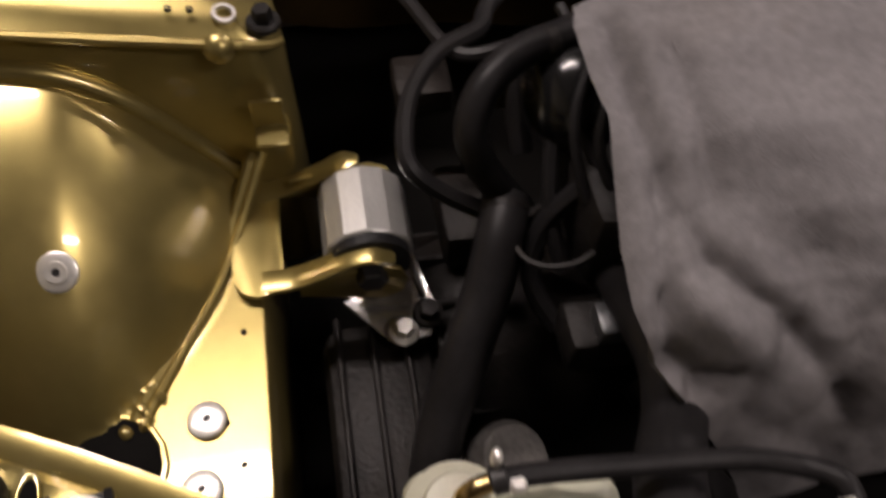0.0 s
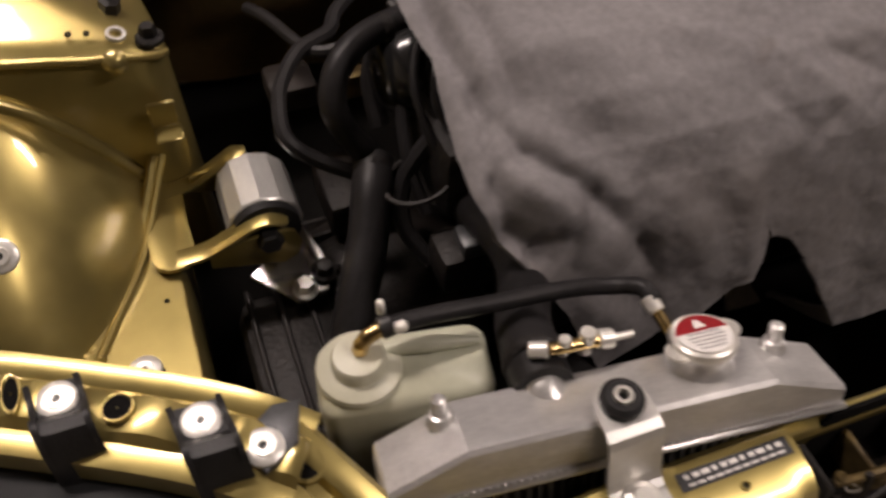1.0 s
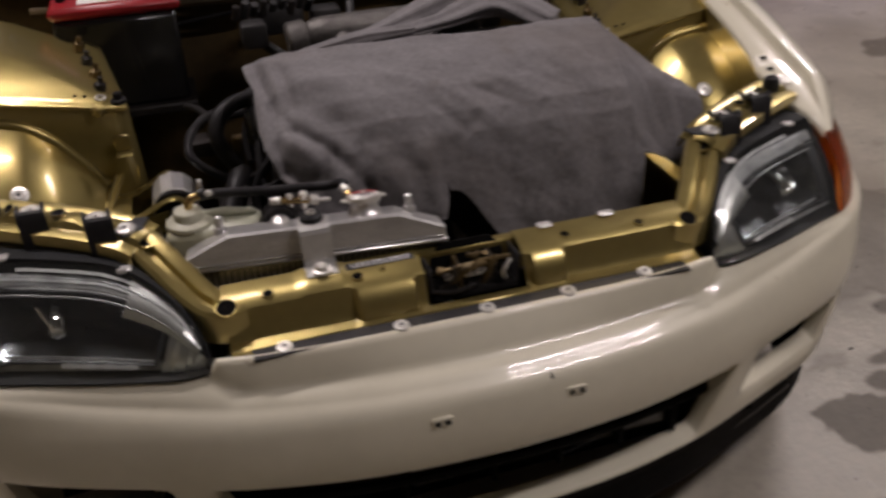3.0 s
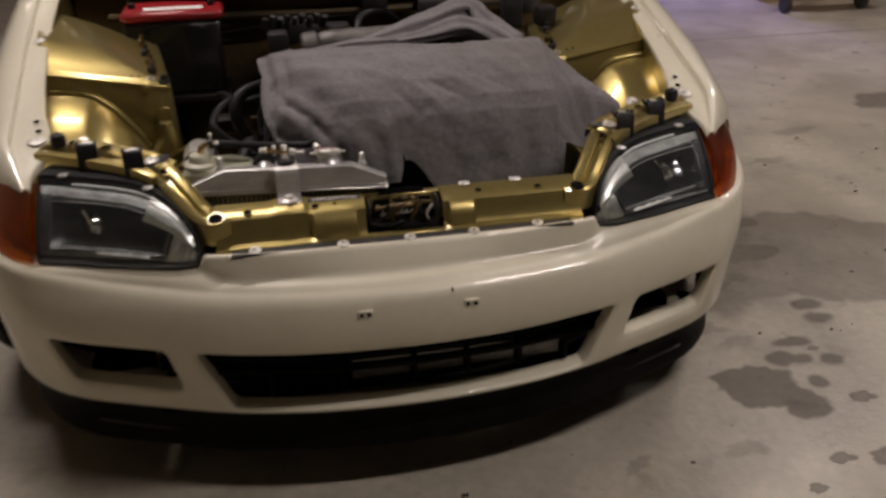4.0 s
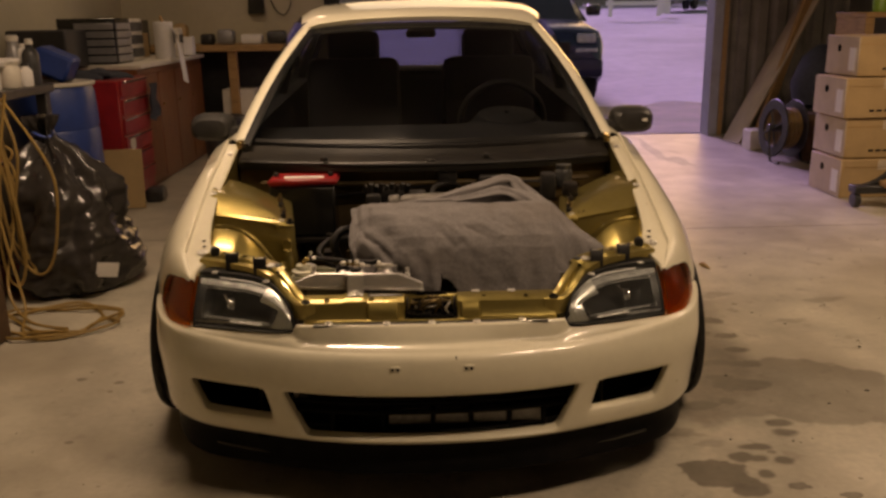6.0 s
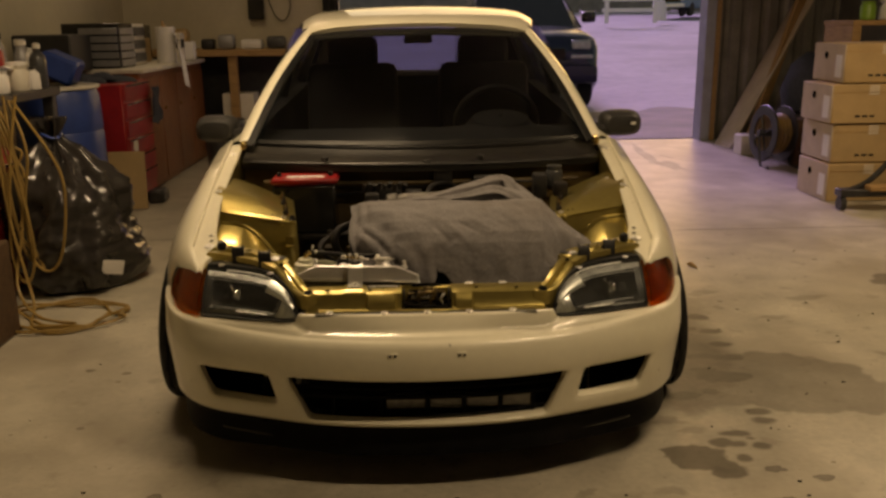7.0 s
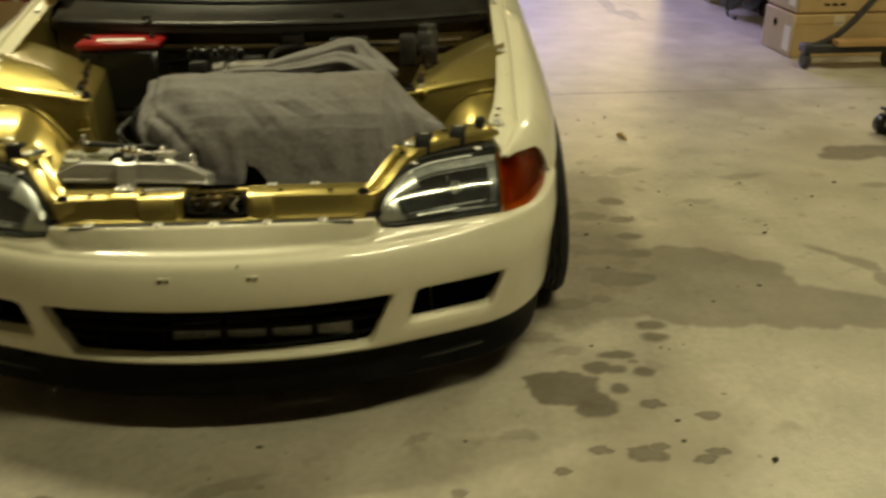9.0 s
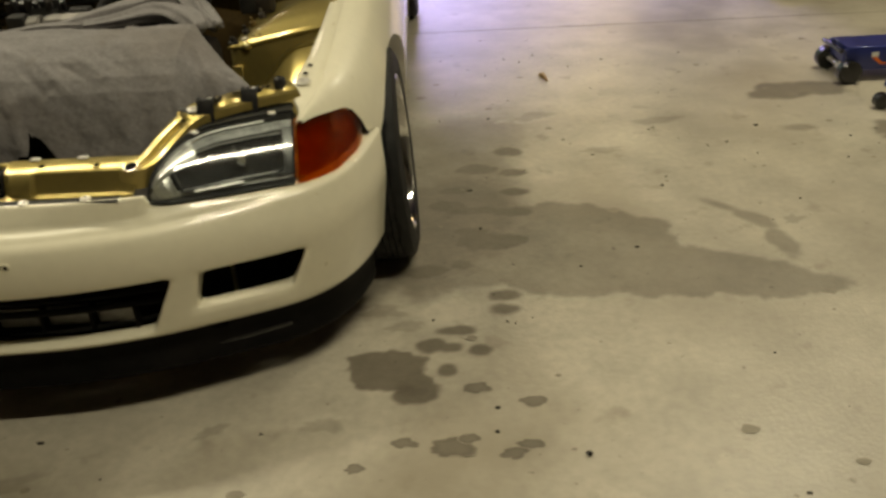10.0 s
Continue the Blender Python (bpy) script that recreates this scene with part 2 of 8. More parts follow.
def smudge(m, col, scale, lo, hi, amount, detail=6.0, seed=0.0):
    """Adds dirt of a second colour in patches to a material."""
    n, l = m.node_tree.nodes, m.node_tree.links
    b = n["Principled BSDF"]
    src = b.inputs["Base Color"].links[0].from_socket
    tc = n.new("ShaderNodeTexCoord")
    t = n.new("ShaderNodeTexNoise")
    t.noise_dimensions = "4D"
    t.inputs["Scale"].default_value, t.inputs["Detail"].default_value, t.inputs["W"].default_value = scale, detail, seed
    l.new(tc.outputs["Object"], t.inputs["Vector"])
    r = n.new("ShaderNodeMapRange")
    r.inputs["From Min"].default_value, r.inputs["From Max"].default_value = lo, hi
    r.inputs["To Min"].default_value, r.inputs["To Max"].default_value = 0.0, amount
    l.new(t.outputs["Fac"], r.inputs["Value"])
    mix = n.new("ShaderNodeMix")
    mix.data_type = "RGBA"
    mix.inputs["B"].default_value = (*col, 1)
    l.new(r.outputs["Result"], mix.inputs["Factor"])
    l.new(src, mix.inputs["A"])
    l.new(mix.outputs["Result"], b.inputs["Base Color"])


smudge(CONCRETE, (0.20, 0.165, 0.125), 9.0, 0.60, 0.74, 0.75, 4.0, 1.0)
smudge(CONCRETE, (0.31, 0.27, 0.215), 0.9, 0.48, 0.66, 0.45, 7.0, 2.0)
smudge(CONCRETE, (0.52, 0.48, 0.40), 3.2, 0.60, 0.72, 0.45, 6.0, 3.0)
smudge(CONCRETE, (0.13, 0.105, 0.08), 34.0, 0.68, 0.74, 0.7, 2.0, 4.0)


def soaked(name):
    """The floor's concrete, darkened and smoothed by moisture as far as the mesh attribute "wet" says."""
    m = CONCRETE.copy()
    m.name = name
    n, l = m.node_tree.nodes, m.node_tree.links
    b = n["Principled BSDF"]
    at, mul, ease = n.new("ShaderNodeAttribute"), n.new("ShaderNodeMix"), n.new("ShaderNodeMix")
    at.attribute_name = "wet"
    mul.data_type, mul.blend_type = "RGBA", "MULTIPLY"
    mul.inputs["B"].default_value = (0.35, 0.33, 0.305, 1)
    l.new(at.outputs["Fac"], mul.inputs["Factor"])
    l.new(b.inputs["Base Color"].links[0].from_socket, mul.inputs["A"])
    l.new(mul.outputs["Result"], b.inputs["Base Color"])
    l.new(at.outputs["Fac"], ease.inputs["Factor"])
    l.new(b.inputs["Roughness"].links[0].from_socket, ease.inputs["A"])
    ease.inputs["B"].default_value = 0.5
    l.new(ease.outputs["Result"], b.inputs["Roughness"])
    return m


WET = soaked("damp_concrete")
smudge(CLOTH, (0.10, 0.07, 0.045), 9.0, 0.66, 0.74, 0.55, 3.0, 5.0)
smudge(CREAM, (0.50, 0.42, 0.30), 60.0, 0.73, 0.77, 0.6, 2.0, 6.0)
smudge(TANKPLASTIC, (0.33, 0.27, 0.13), 22.0, 0.58, 0.72, 0.6, 4.0, 7.0)


# ---- mesh helpers ----
def finish(bm, sharp=38.0):
    bmesh.ops.recalc_face_normals(bm, faces=bm.faces)
    lim = radians(sharp)
    for f in bm.faces:
        f.smooth = True
    for e in bm.edges:
        if len(e.link_faces) == 2 and e.calc_face_angle(0.0) > lim:
            e.smooth = False
        elif len(e.link_faces) == 1:
            e.smooth = False


def part(name, bm, material, parent=None, label="", sharp=38.0, solid=0.0, sub=0, offset=0.0):
    """Links a bmesh as one mesh object, under a thing or a part."""
    finish(bm, sharp)
    me = bpy.data.meshes.new(name)
    bm.to_mesh(me)
    bm.free()
    me.materials.append(material)
    ob = new(name, me)
    if parent is not None:
        ob.parent = parent
    if label:
        tagged(ob, label)
    if sub:
        md = ob.modifiers.new("round", "SUBSURF")
        md.levels = md.render_levels = sub
    if solid:
        md = ob.modifiers.new("thickness", "SOLIDIFY")
        md.thickness, md.offset = solid, offset
    return ob


def thing(name, label, category, group="", kind=""):
    return tagged(new(name), label, category, group, kind)


def setting(name, bm, material, label="", sharp=38.0):
    return tagged(part(name, bm, material, None, label, sharp), kind="structure")


def spline(pts, n=8):
    """Points along a smooth curve through pts."""
    p = [Vector(q) for q in pts]
    if len(p) < 3:
        return [p[0].lerp(p[-1], i / n) for i in range(n + 1)]
    out = []
    for i in range(len(p) - 1):
        a, b, c, d = p[max(i - 1, 0)], p[i], p[i + 1], p[min(i + 2, len(p) - 1)]
        for k in range(n):
            t = k / n
            out.append(0.5 * (2 * b + (c - a) * t + (2 * a - 5 * b + 4 * c - d) * t * t + (3 * b - a - 3 * c + d) * t ** 3))
    out.append(p[-1])
    return out


def lerp_table(t, table):
    """Linear look-up in ((key, value), ...)."""
    keys = [k for k, _ in table]
    return float(np.interp(t, keys, [v for _, v in table]))


def grid(bm, rows, close=False, skip=None):
    """Quads between rows of points; close: each row is a ring. Returns the verts."""
    vs = [[bm.verts.new(p) for p in r] for r in rows]
    for i in range(len(vs) - 1):
        m = len(vs[i])
        for j in range(m if close else m - 1):
            if skip and skip(i, j):
                continue
            k = (j + 1) % m
            bm.faces.new((vs[i][j], vs[i][k], vs[i + 1][k], vs[i + 1][j]))
    return vs


def tube(bm, pts, r, n=10, res=8, caps=True, ridges=0.0):
    """A round bar swept along a smooth curve; r may be a list along it."""
    c = spline(pts, res)
    m = len(c)
    rad = [r] * m if not isinstance(r, (list, tuple)) else [float(np.interp(i / (m - 1), np.linspace(0, 1, len(r)), r)) for i in range(m)]
    up = Vector((0, 0, 1)) if abs((c[1] - c[0]).normalized().z) < 0.9 else Vector((1, 0, 0))
    rows = []
    for i in range(m):
        t = (c[min(i + 1, m - 1)] - c[max(i - 1, 0)]).normalized()
        side = t.cross(up).normalized()
        up = side.cross(t).normalized()
        q = rad[i] * (1 + (ridges if i % 2 else 0))
        rows.append([c[i] + (side * math.cos(a) + up * math.sin(a)) * q for a in (2 * math.pi * k / n for k in range(n))])
    vs = grid(bm, rows, True)
    if caps:
        bm.faces.new(vs[0])
        bm.faces.new(vs[-1])


def axis(p, d, spin=0.0):
    """A pose at p whose z runs along d."""
    return Matrix.Translation(p) @ Vector(d).to_track_quat("Z", "Y").to_matrix().to_4x4() @ Matrix.Rotation(radians(spin), 4, "Z")


def lathe(bm, prof, m=Matrix(), n=20, caps=True):
    """A profile of (radius, height) turned round the z of m."""
    rows = [[m @ Vector((r * math.cos(a), r * math.sin(a), h)) for a in (2 * math.pi * k / n for k in range(n))] for r, h in prof]
    vs = grid(bm, rows, True)
    if caps:
        bm.faces.new(vs[0])
        bm.faces.new(vs[-1])


def rod(bm, a, b, r, n=14, bev=0.0):
    a, b = Vector(a), Vector(b)
    h = (b - a).length
    e = min(bev or r * 0.15, h * 0.3)
    lathe(bm, [(r - e, 0), (r, e), (r, h - e), (r - e, h)], axis(a, b - a), n)


def box(bm, c, size, bev=0.0, m=Matrix(), seg=1):
    """A box with worn edges, centre c and size in the frame m."""
    r = bmesh.ops.create_cube(bm, size=1.0, matrix=m @ Matrix.Translation(c) @ Matrix.Diagonal((*size, 1)))
    if bev:
        es = list({e for v in r["verts"] for e in v.link_edges})
        bmesh.ops.bevel(bm, geom=es, offset=bev, segments=seg, affect="EDGES", profile=0.5)


def prism(bm, outline, h, m=Matrix(), bev=0.0):
    """A flat outline in x and y, raised by h along z."""
    lo = [bm.verts.new(m @ Vector((x, y, 0))) for x, y in outline]
    hi = [bm.verts.new(m @ Vector((x, y, h))) for x, y in outline]
    k = len(lo)
    top = bm.faces.new(hi)
    bm.faces.new(lo[::-1])
    for i in range(k):
        bm.faces.new((lo[i], lo[(i + 1) % k], hi[(i + 1) % k], hi[i]))
    if bev:
        bmesh.ops.bevel(bm, geom=list(top.edges), offset=bev, segments=2, affect="EDGES", profile=0.5)


def B():
    return bmesh.new()


def one(fn, *a, **k):
    """A new bmesh with one shape in it."""
    bm = bmesh.new()
    fn(bm, *a, **k)
    return bm


# ---- the garage ----
XL, XR, YB, YR, TOP = -2.95, 4.4, -5.0, 7.0, 3.2
DOOR_L, DOOR_R, DOOR_H = -0.78, 2.98, 2.75
bm = B()
grid(bm, [[(x, y, 0.0) for x in np.linspace(XL - 0.15, XR + 0.15, 20)] for y in np.linspace(YB - 0.15, YR + 0.05, 30)])
setting("floor", bm, CONCRETE, "worn beige concrete garage floor with damp stains")
bm = B()
rings = [0.0, 4, 9, 16, 30, 40, 60, 150, 600, 3000]
grid(bm, [[(2 + x * (1 + k * 0.03), YR + 0.05 + k, -0.02 + 0.0385 * max(0.0, min(k, 60) - 4)) for x in np.linspace(-20 - k, 20 + k, 24)] for k in rings])
setting("ground", bm, SNOW, "packed snow and gravel yard outside the garage")


def slab(name, material, c, size, label=""):
    bm = B()
    box(bm, c, size, 0.0)
    return setting(name, bm, material, label)


slab("wall_west", WALL, (XL - 0.075, (YB + YR) / 2, TOP / 2), (0.15, YR - YB + 0.3, TOP), "plain beige wallboard garage wall")
slab("wall_east", TIN, (XR + 0.075, (YB + YR) / 2, TOP / 2), (0.15, YR - YB + 0.3, TOP), "plain metal-clad garage wall")
slab("wall_south", WALL, ((XL + XR) / 2, YB - 0.075, TOP / 2), (XR - XL, 0.15, TOP), "plain beige wallboard garage wall")
slab("ceiling", CEILING, ((XL + XR) / 2, (YB + YR) / 2, TOP + 0.06), (XR - XL + 0.3, YR - YB + 0.3, 0.12), "plain boarded ceiling")
bm = B()
box(bm, ((XL + DOOR_L) / 2, YR + 0.075, TOP / 2), (DOOR_L - XL, 0.15, TOP))
box(bm, ((DOOR_L + DOOR_R) / 2, YR + 0.075, (TOP + DOOR_H) / 2), (DOOR_R - DOOR_L, 0.15, TOP - DOOR_H))
setting("wall_north", bm, WALL, "beige wallboard wall beside the open garage door")
# corrugated siding right of the doorway, rib by rib
bm = B()
xs, prof = np.arange(DOOR_R + 0.16, XR, 0.01), []
for x in xs:
    u = (x * 10 / 1.9) % 1.0
    prof.append((x, YR + 0.02 - 0.028 * min(1, max(0, (0.5 - abs(u - 0.5)) * 6 - 0.6))))
grid(bm, [[(x, y, z) for x, y in prof] for z in (0.0, 1.6, TOP)])
setting("wall_siding", bm, TIN, "dark corrugated metal siding by the doorway", 20)
slab("wall_north_back", TIN, ((DOOR_R + XR) / 2 + 0.05, YR + 0.09, TOP / 2), (XR - DOOR_R - 0.1, 0.08, TOP))
bm = B()
box(bm, (DOOR_R + 0.05, YR + 0.02, DOOR_H / 2), (0.10, 0.24, DOOR_H), 0.006)
setting("door_jamb", bm, JAMB, "blue-grey painted garage door jamb")
bm = B()
box(bm, (DOOR_R + 0.13, YR - 0.03, TOP / 2), (0.055, 0.10, TOP), 0.004)
setting("door_stud", bm, WOOD, "bare wooden stud beside the door jamb")
bm = B()
for i in range(5):
    box(bm, (DOOR_L - 0.14 + i * 0.032, YR - 0.03 - 0.012 * (i % 2), TOP / 2), (0.03, 0.05, TOP), 0.004)
setting("door_trim", bm, TRIM, "dark ribbed trim at the garage doorway")

# ---- the car: body ----
car = thing("car", "cream white hatchback with gold engine bay and no bonnet", "car")
PLAN = spline([(0, 0, 0), (0.1, 0.004, 0), (0.2, 0.014, 0), (0.3, 0.034, 0), (0.366, 0.052, 0), (0.438, 0.078, 0), (0.53, 0.112, 0), (0.61, 0.146, 0),
               (0.67, 0.186, 0), (0.72, 0.24, 0), (0.757, 0.305, 0), (0.785, 0.385, 0), (0.803, 0.465, 0), (0.806, 0.50, 0)], 12)
PLANX, PLANY = [p.x for p in PLAN], [p.y for p in PLAN]


def plan_point(s):
    """Point and inward normal on the bumper's plan curve at fraction-free index s (its x)."""
    y = float(np.interp(s, PLANX, PLANY))
    dy = (float(np.interp(s + 0.004, PLANX, PLANY)) - float(np.interp(s - 0.004, PLANX, PLANY))) / 0.008 if s > 0.006 else 0.0
    t = Vector((1, min(dy, 9.0), 0)).normalized()
    return s, y, -t.y, t.x


SLANT = ((0, 0), (0.2, 0.25), (0.38, 0.43), (0.41, 0.32), (0.435, 0.19), (0.53, 0.28), (0.638, 0.36), (0.70, 0.15), (0.8, 0))
ZTOP = ((0, 0.484), (0.29, 0.484), (0.345, 0.4835), (0.357, 0.460), (0.50, 0.458), (0.627, 0.456), (0.70, 0.457), (0.75, 0.464), (0.81, 0.475))
YTOP = ((0, 0.096), (0.2, 0.098), (0.30, 0.106), (0.335, 0.114), (0.352, 0.117), (0.42, 0.131), (0.52, 0.165), (0.627, 0.206), (0.69, 0.265), (0.745, 0.375), (0.79, 0.47))
SHELF_Z = ((0, 0.427), (0.36, 0.428), (0.5, 0.432), (0.627, 0.442), (0.70, 0.445), (0.75, 0.451), (0.81, 0.466))
ROWS_Z = [0.417, 0.404, 0.388, 0.372, 0.36, 0.345, 0.332, 0.324, 0.304, 0.28, 0.258, 0.237, 0.220, 0.200, 0.195, 0.189, 0.180]
DEPTH = ((0.18, 0.034), (0.19, 0.020), (0.198, 0.016), (0.226, 0.014), (0.28, 0.008), (0.33, 0.003), (0.35, 0.0), (0.372, 0.0008), (0.388, 0.0030), (0.404, 0.0082), (0.417, 0.0150))


def bumper_column(s):
    ztop, ytop = lerp_table(s, ZTOP), lerp_table(s, YTOP)
    x0, y0, nx, ny = plan_point(s)
    pts = []
    top_in = Vector((x0 if s < 0.6 else x0 - 0.03 * (s - 0.6) / 0.2, ytop, ztop))
    zr = lerp_table(s, SHELF_Z)
    kd = lerp_table(s, ((0.58, 1.0), (0.66, 0.6), (0.72, 0.3), (0.80, 0.22)))
    front = Vector((x0 + nx * 0.034 * kd, y0 + ny * 0.034 * kd, zr + 0.0035))
    pts.append(top_in + Vector((0, 0.014, -0.006)))
    pts.append(top_in + Vector((0, 0.003, 0.0012)))
    pts.append(top_in + Vector((0, -0.003, -0.0006)))
    if s < 0.35:
        # upright face of the nose down to a hollow, then the shelf in front of it
        lean = 0.024 * max(0.0, (s - 0.27) / 0.075) ** 2
        d = min(0.061, ytop - y0 - 0.018)
        foot = Vector((x0 - lean, y0 + d, 0.4435))
        for f in (0.25, 0.6, 0.93):
            pts.append((top_in + Vector((0, -0.004, -0.002))).lerp(foot, f) + Vector((0, -0.0012, 0)) * math.sin(math.pi * f))
        for f, up in ((0.10, 0.0006), (0.34, 0.0016), (0.62, 0.0024), (0.86, 0.0014)):
            pts.append(foot.lerp(front, f) + Vector((0, 0, up)))
    else:
        for f, up in ((0.08, 0.0006), (0.2, 0.0014), (0.34, 0.0022), (0.48, 0.0028), (0.62, 0.0032), (0.76, 0.0026), (0.9, 0.0012)):
            pts.append(top_in.lerp(front, f) + Vector((0, 0, up)))
    pts.append(front)
    pts.append(Vector((x0 + nx * 0.0235 * kd, y0 + ny * 0.0235 * kd, zr - 0.001)))
    for z in ROWS_Z:
        k = lerp_table(s, SLANT) * max(0.0, 0.324 - z)
        xs, ys, mx, my = plan_point(max(0.0, s - k))
        d = lerp_table(z, DEPTH) * (kd if z > 0.37 else 1.0)
        pts.append(Vector((xs + mx * d, ys + my * d, z)))
    return pts


half = [0, 0.05, 0.1, 0.15, 0.2, 0.25, 0.29, 0.315, 0.335, 0.345, 0.3575, 0.38, 0.395, 0.415, 0.435, 0.46, 0.50, 0.54, 0.58, 0.615, 0.638, 0.655, 0.675, 0.69, 0.71, 0.73, 0.75, 0.765, 0.78, 0.79, 0.80]
cols = [bumper_column(s) for s in half]
full = [[Vector((-p.x, p.y, p.z)) for p in c] for c in cols[:0:-1]] + cols
mid_i = len(half) - 1
R0 = 12
r318, r247, r207 = R0 + ROWS_Z.index(0.324), R0 + ROWS_Z.index(0.237), R0 + ROWS_Z.index(0.200)


def in_opening(i, j):
    s = abs(i + 0.5 - mid_i)
    a = half[int(s - 0.5)] if s >= 0.5 else 0
    b = half[min(int(s + 0.5), len(half) - 1)]
    if b <= 0.3801 and r318 <= j < r207:
        return True
    return a >= 0.4349 and b <= 0.6381 and r318 <= j < r247


bm = B()
vs = grid(bm, full, False, in_opening)
# keep the nose's ends and edges crisp under the rounding
crease = bm.edges.layers.float.new("crease_edge")
for h, (col, nxt) in enumerate(zip(vs, vs[1:] + [None])):
    sh = half[abs(h - mid_i)]
    if sh in (0.345, 0.3575):
        for a, b in zip(col[:9], col[1:10]):
            e = bm.edges.get((a, b))
            if e:
                e[crease] = 0.85
    if nxt and sh <= 0.35:
        for j, k in ((1, 0.8), (2, 0.8), (5, 0.8)):
            e = bm.edges.get((col[j], nxt[j]))
            if e:
                e[crease] = k
inner = [e for e in bm.edges if len(e.link_faces) == 1 and all(0.15 < v.co.z < 0.335 and abs(v.co.x) < 0.645 and v.co.z > 0.1851 for v in e.verts)]
ext = bmesh.ops.extrude_edge_only(bm, edges=inner)
new_v = [g for g in ext["geom"] if isinstance(g, bmesh.types.BMVert)]
for v in new_v:
    v.co.y += 0.035
    v.co.z += 0.004 if v.co.z < 0.28 else -0.002
bumper = part("bumper", bm, CREAM, car, "cream painted front bumper with three air openings", 60, 0.004, 1, -1.0)
# plate mounting tabs, each with two holes
for sx in (-0.091, 0.091):
    y0 = plan_point(abs(sx))[1]
    tab = part("plate_tab", one(box, (sx, y0 + 0.0070, 0.3985), (0.026, 0.004, 0.015), 0.0015), CREAM, bumper)
    for k in (-0.0065, 0.0065):
        part("tab_hole", one(rod, (sx + k, y0 + 0.0025, 0.3985), (sx + k, y0 + 0.006, 0.3985), 0.0036, 10), HOLE, bumper)
part("paint_chip", one(rod, (0.06, 0.026, 0.4235), (0.06, 0.0185, 0.4205), 0.0016, 8), HOLE, bumper)
# shade behind the openings as a black sheet; beam, ducts, lower grille bars
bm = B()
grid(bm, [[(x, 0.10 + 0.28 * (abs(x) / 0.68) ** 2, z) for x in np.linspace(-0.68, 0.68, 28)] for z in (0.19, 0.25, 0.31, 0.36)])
part("opening_shade_sheet", bm, HOLE, car, "black sheet for the shade behind the bumper openings", 60, 0.01)
for z, yy, r in ((0.262, 0.06, 0.008), (0.285, 0.064, 0.005)):
    part("grille_bar", one(tube, [(-0.36, yy + 0.035, z), (-0.18, yy + 0.004, z), (0, yy - 0.004, z), (0.18, yy + 0.004, z), (0.36, yy + 0.035, z)], r, 8), LIPBLACK, car)
for x in (-0.26, -0.13, 0.0, 0.1, 0.2, 0.29):
    part("grille_strut", one(box, (x, 0.075 + 0.09 * x * x, 0.235), (0.008, 0.02, 0.055), 0.002), LIPBLACK, car)
for x, w in ((0.05, 0.09), (0.15, 0.09), (0.245, 0.08), (-0.06, 0.11)):
    part("oil_cooler_panel", one(box, (x, 0.092 + 0.09 * x * x, 0.235), (w, 0.012, 0.045), 0.003), FINSLIT, car)
# lip below the bumper
LIP = ((0.102, 0.075), (0.098, 0.038), (0.102, 0.030), (0.112, 0.029), (0.13, 0.034), (0.15, 0.038), (0.175, 0.036), (0.186, 0.030))
bm = B()
rows = []
for s in np.concatenate([np.linspace(0, 0.70, 22), np.linspace(0.715, 0.795, 12)]):
    x0, y0, nx, ny = plan_point(float(s))
    low = 0.014 * max(0.0, min(1.0, (s - 0.35) / 0.3))
    rows.append([Vector((x0 + nx * (d + low * (0.19 - z) / 0.09), y0 + ny * (d + low * (0.19 - z) / 0.09), z - low * (0.19 - z) / 0.09)) for z, d in LIP])
grid(bm, [[Vector((-p.x, p.y, p.z)) for p in r] for r in rows[:0:-1]] + rows)
lip = part("bumper_lip", bm, LIPBLACK, car, "scuffed black plastic front lip", 50, 0.006)
for sx in (-1, 1):
    bm = B()
    pts = []
    for s in np.linspace(0.42, 0.60, 8):
        x0, y0, nx, ny = plan_point(float(s))
        pts.append((sx * (x0 + nx * 0.040), y0 + ny * 0.040, 0.128 + 0.03 * (s - 0.42)))
    tube(bm, pts, 0.006, 8, 3)
    part("lip_slot", bm, GLOSSBLACK, lip)


def arch_z(y, yc, zc=0.27, r=0.325):
    d = r * r - (y - yc) ** 2
    return zc + math.sqrt(d) if d > 0 else -1.0


AX_F, AX_R = 0.745, 3.315
XIN = ((0.27, 0.633), (0.37, 0.643), (0.80, 0.674), (1.22, 0.694), (1.34, 0.700))
ZIN = ((0.27, 0.566), (0.37, 0.594), (0.60, 0.648), (0.90, 0.712), (1.22, 0.772), (1.34, 0.79))
WID = ((0.27, 0.652), (0.32, 0.700), (0.365, 0.737), (0.42, 0.772), (0.50, 0.803), (0.60, 0.826), (0.75, 0.840), (1.0, 0.846), (1.34, 0.847))
ZSD = ((0.27, 0.53), (0.365, 0.50), (0.5, 0.47), (0.8, 0.50), (1.34, 0.55))


def fender_low(y):
    """The fender's lower edge: round the corner lamp, then along the bumper, then the wheel arch."""
    z = lerp_table(y, ((0.27, 0.561), (0.30, 0.563), (0.365, 0.556), (0.390, 0.536), (0.402, 0.508), (0.410, 0.480), (0.43, 0.476), (0.46, 0.476)))
    if y > 0.445:
        z = max(arch_z(y, AX_F), 0.165)
    return z


FLANGE = ((0.31, 0.0), (0.36, 0.026), (0.44, 0.027), (0.50, 0.014), (0.60, 0.006), (0.75, 0.0))


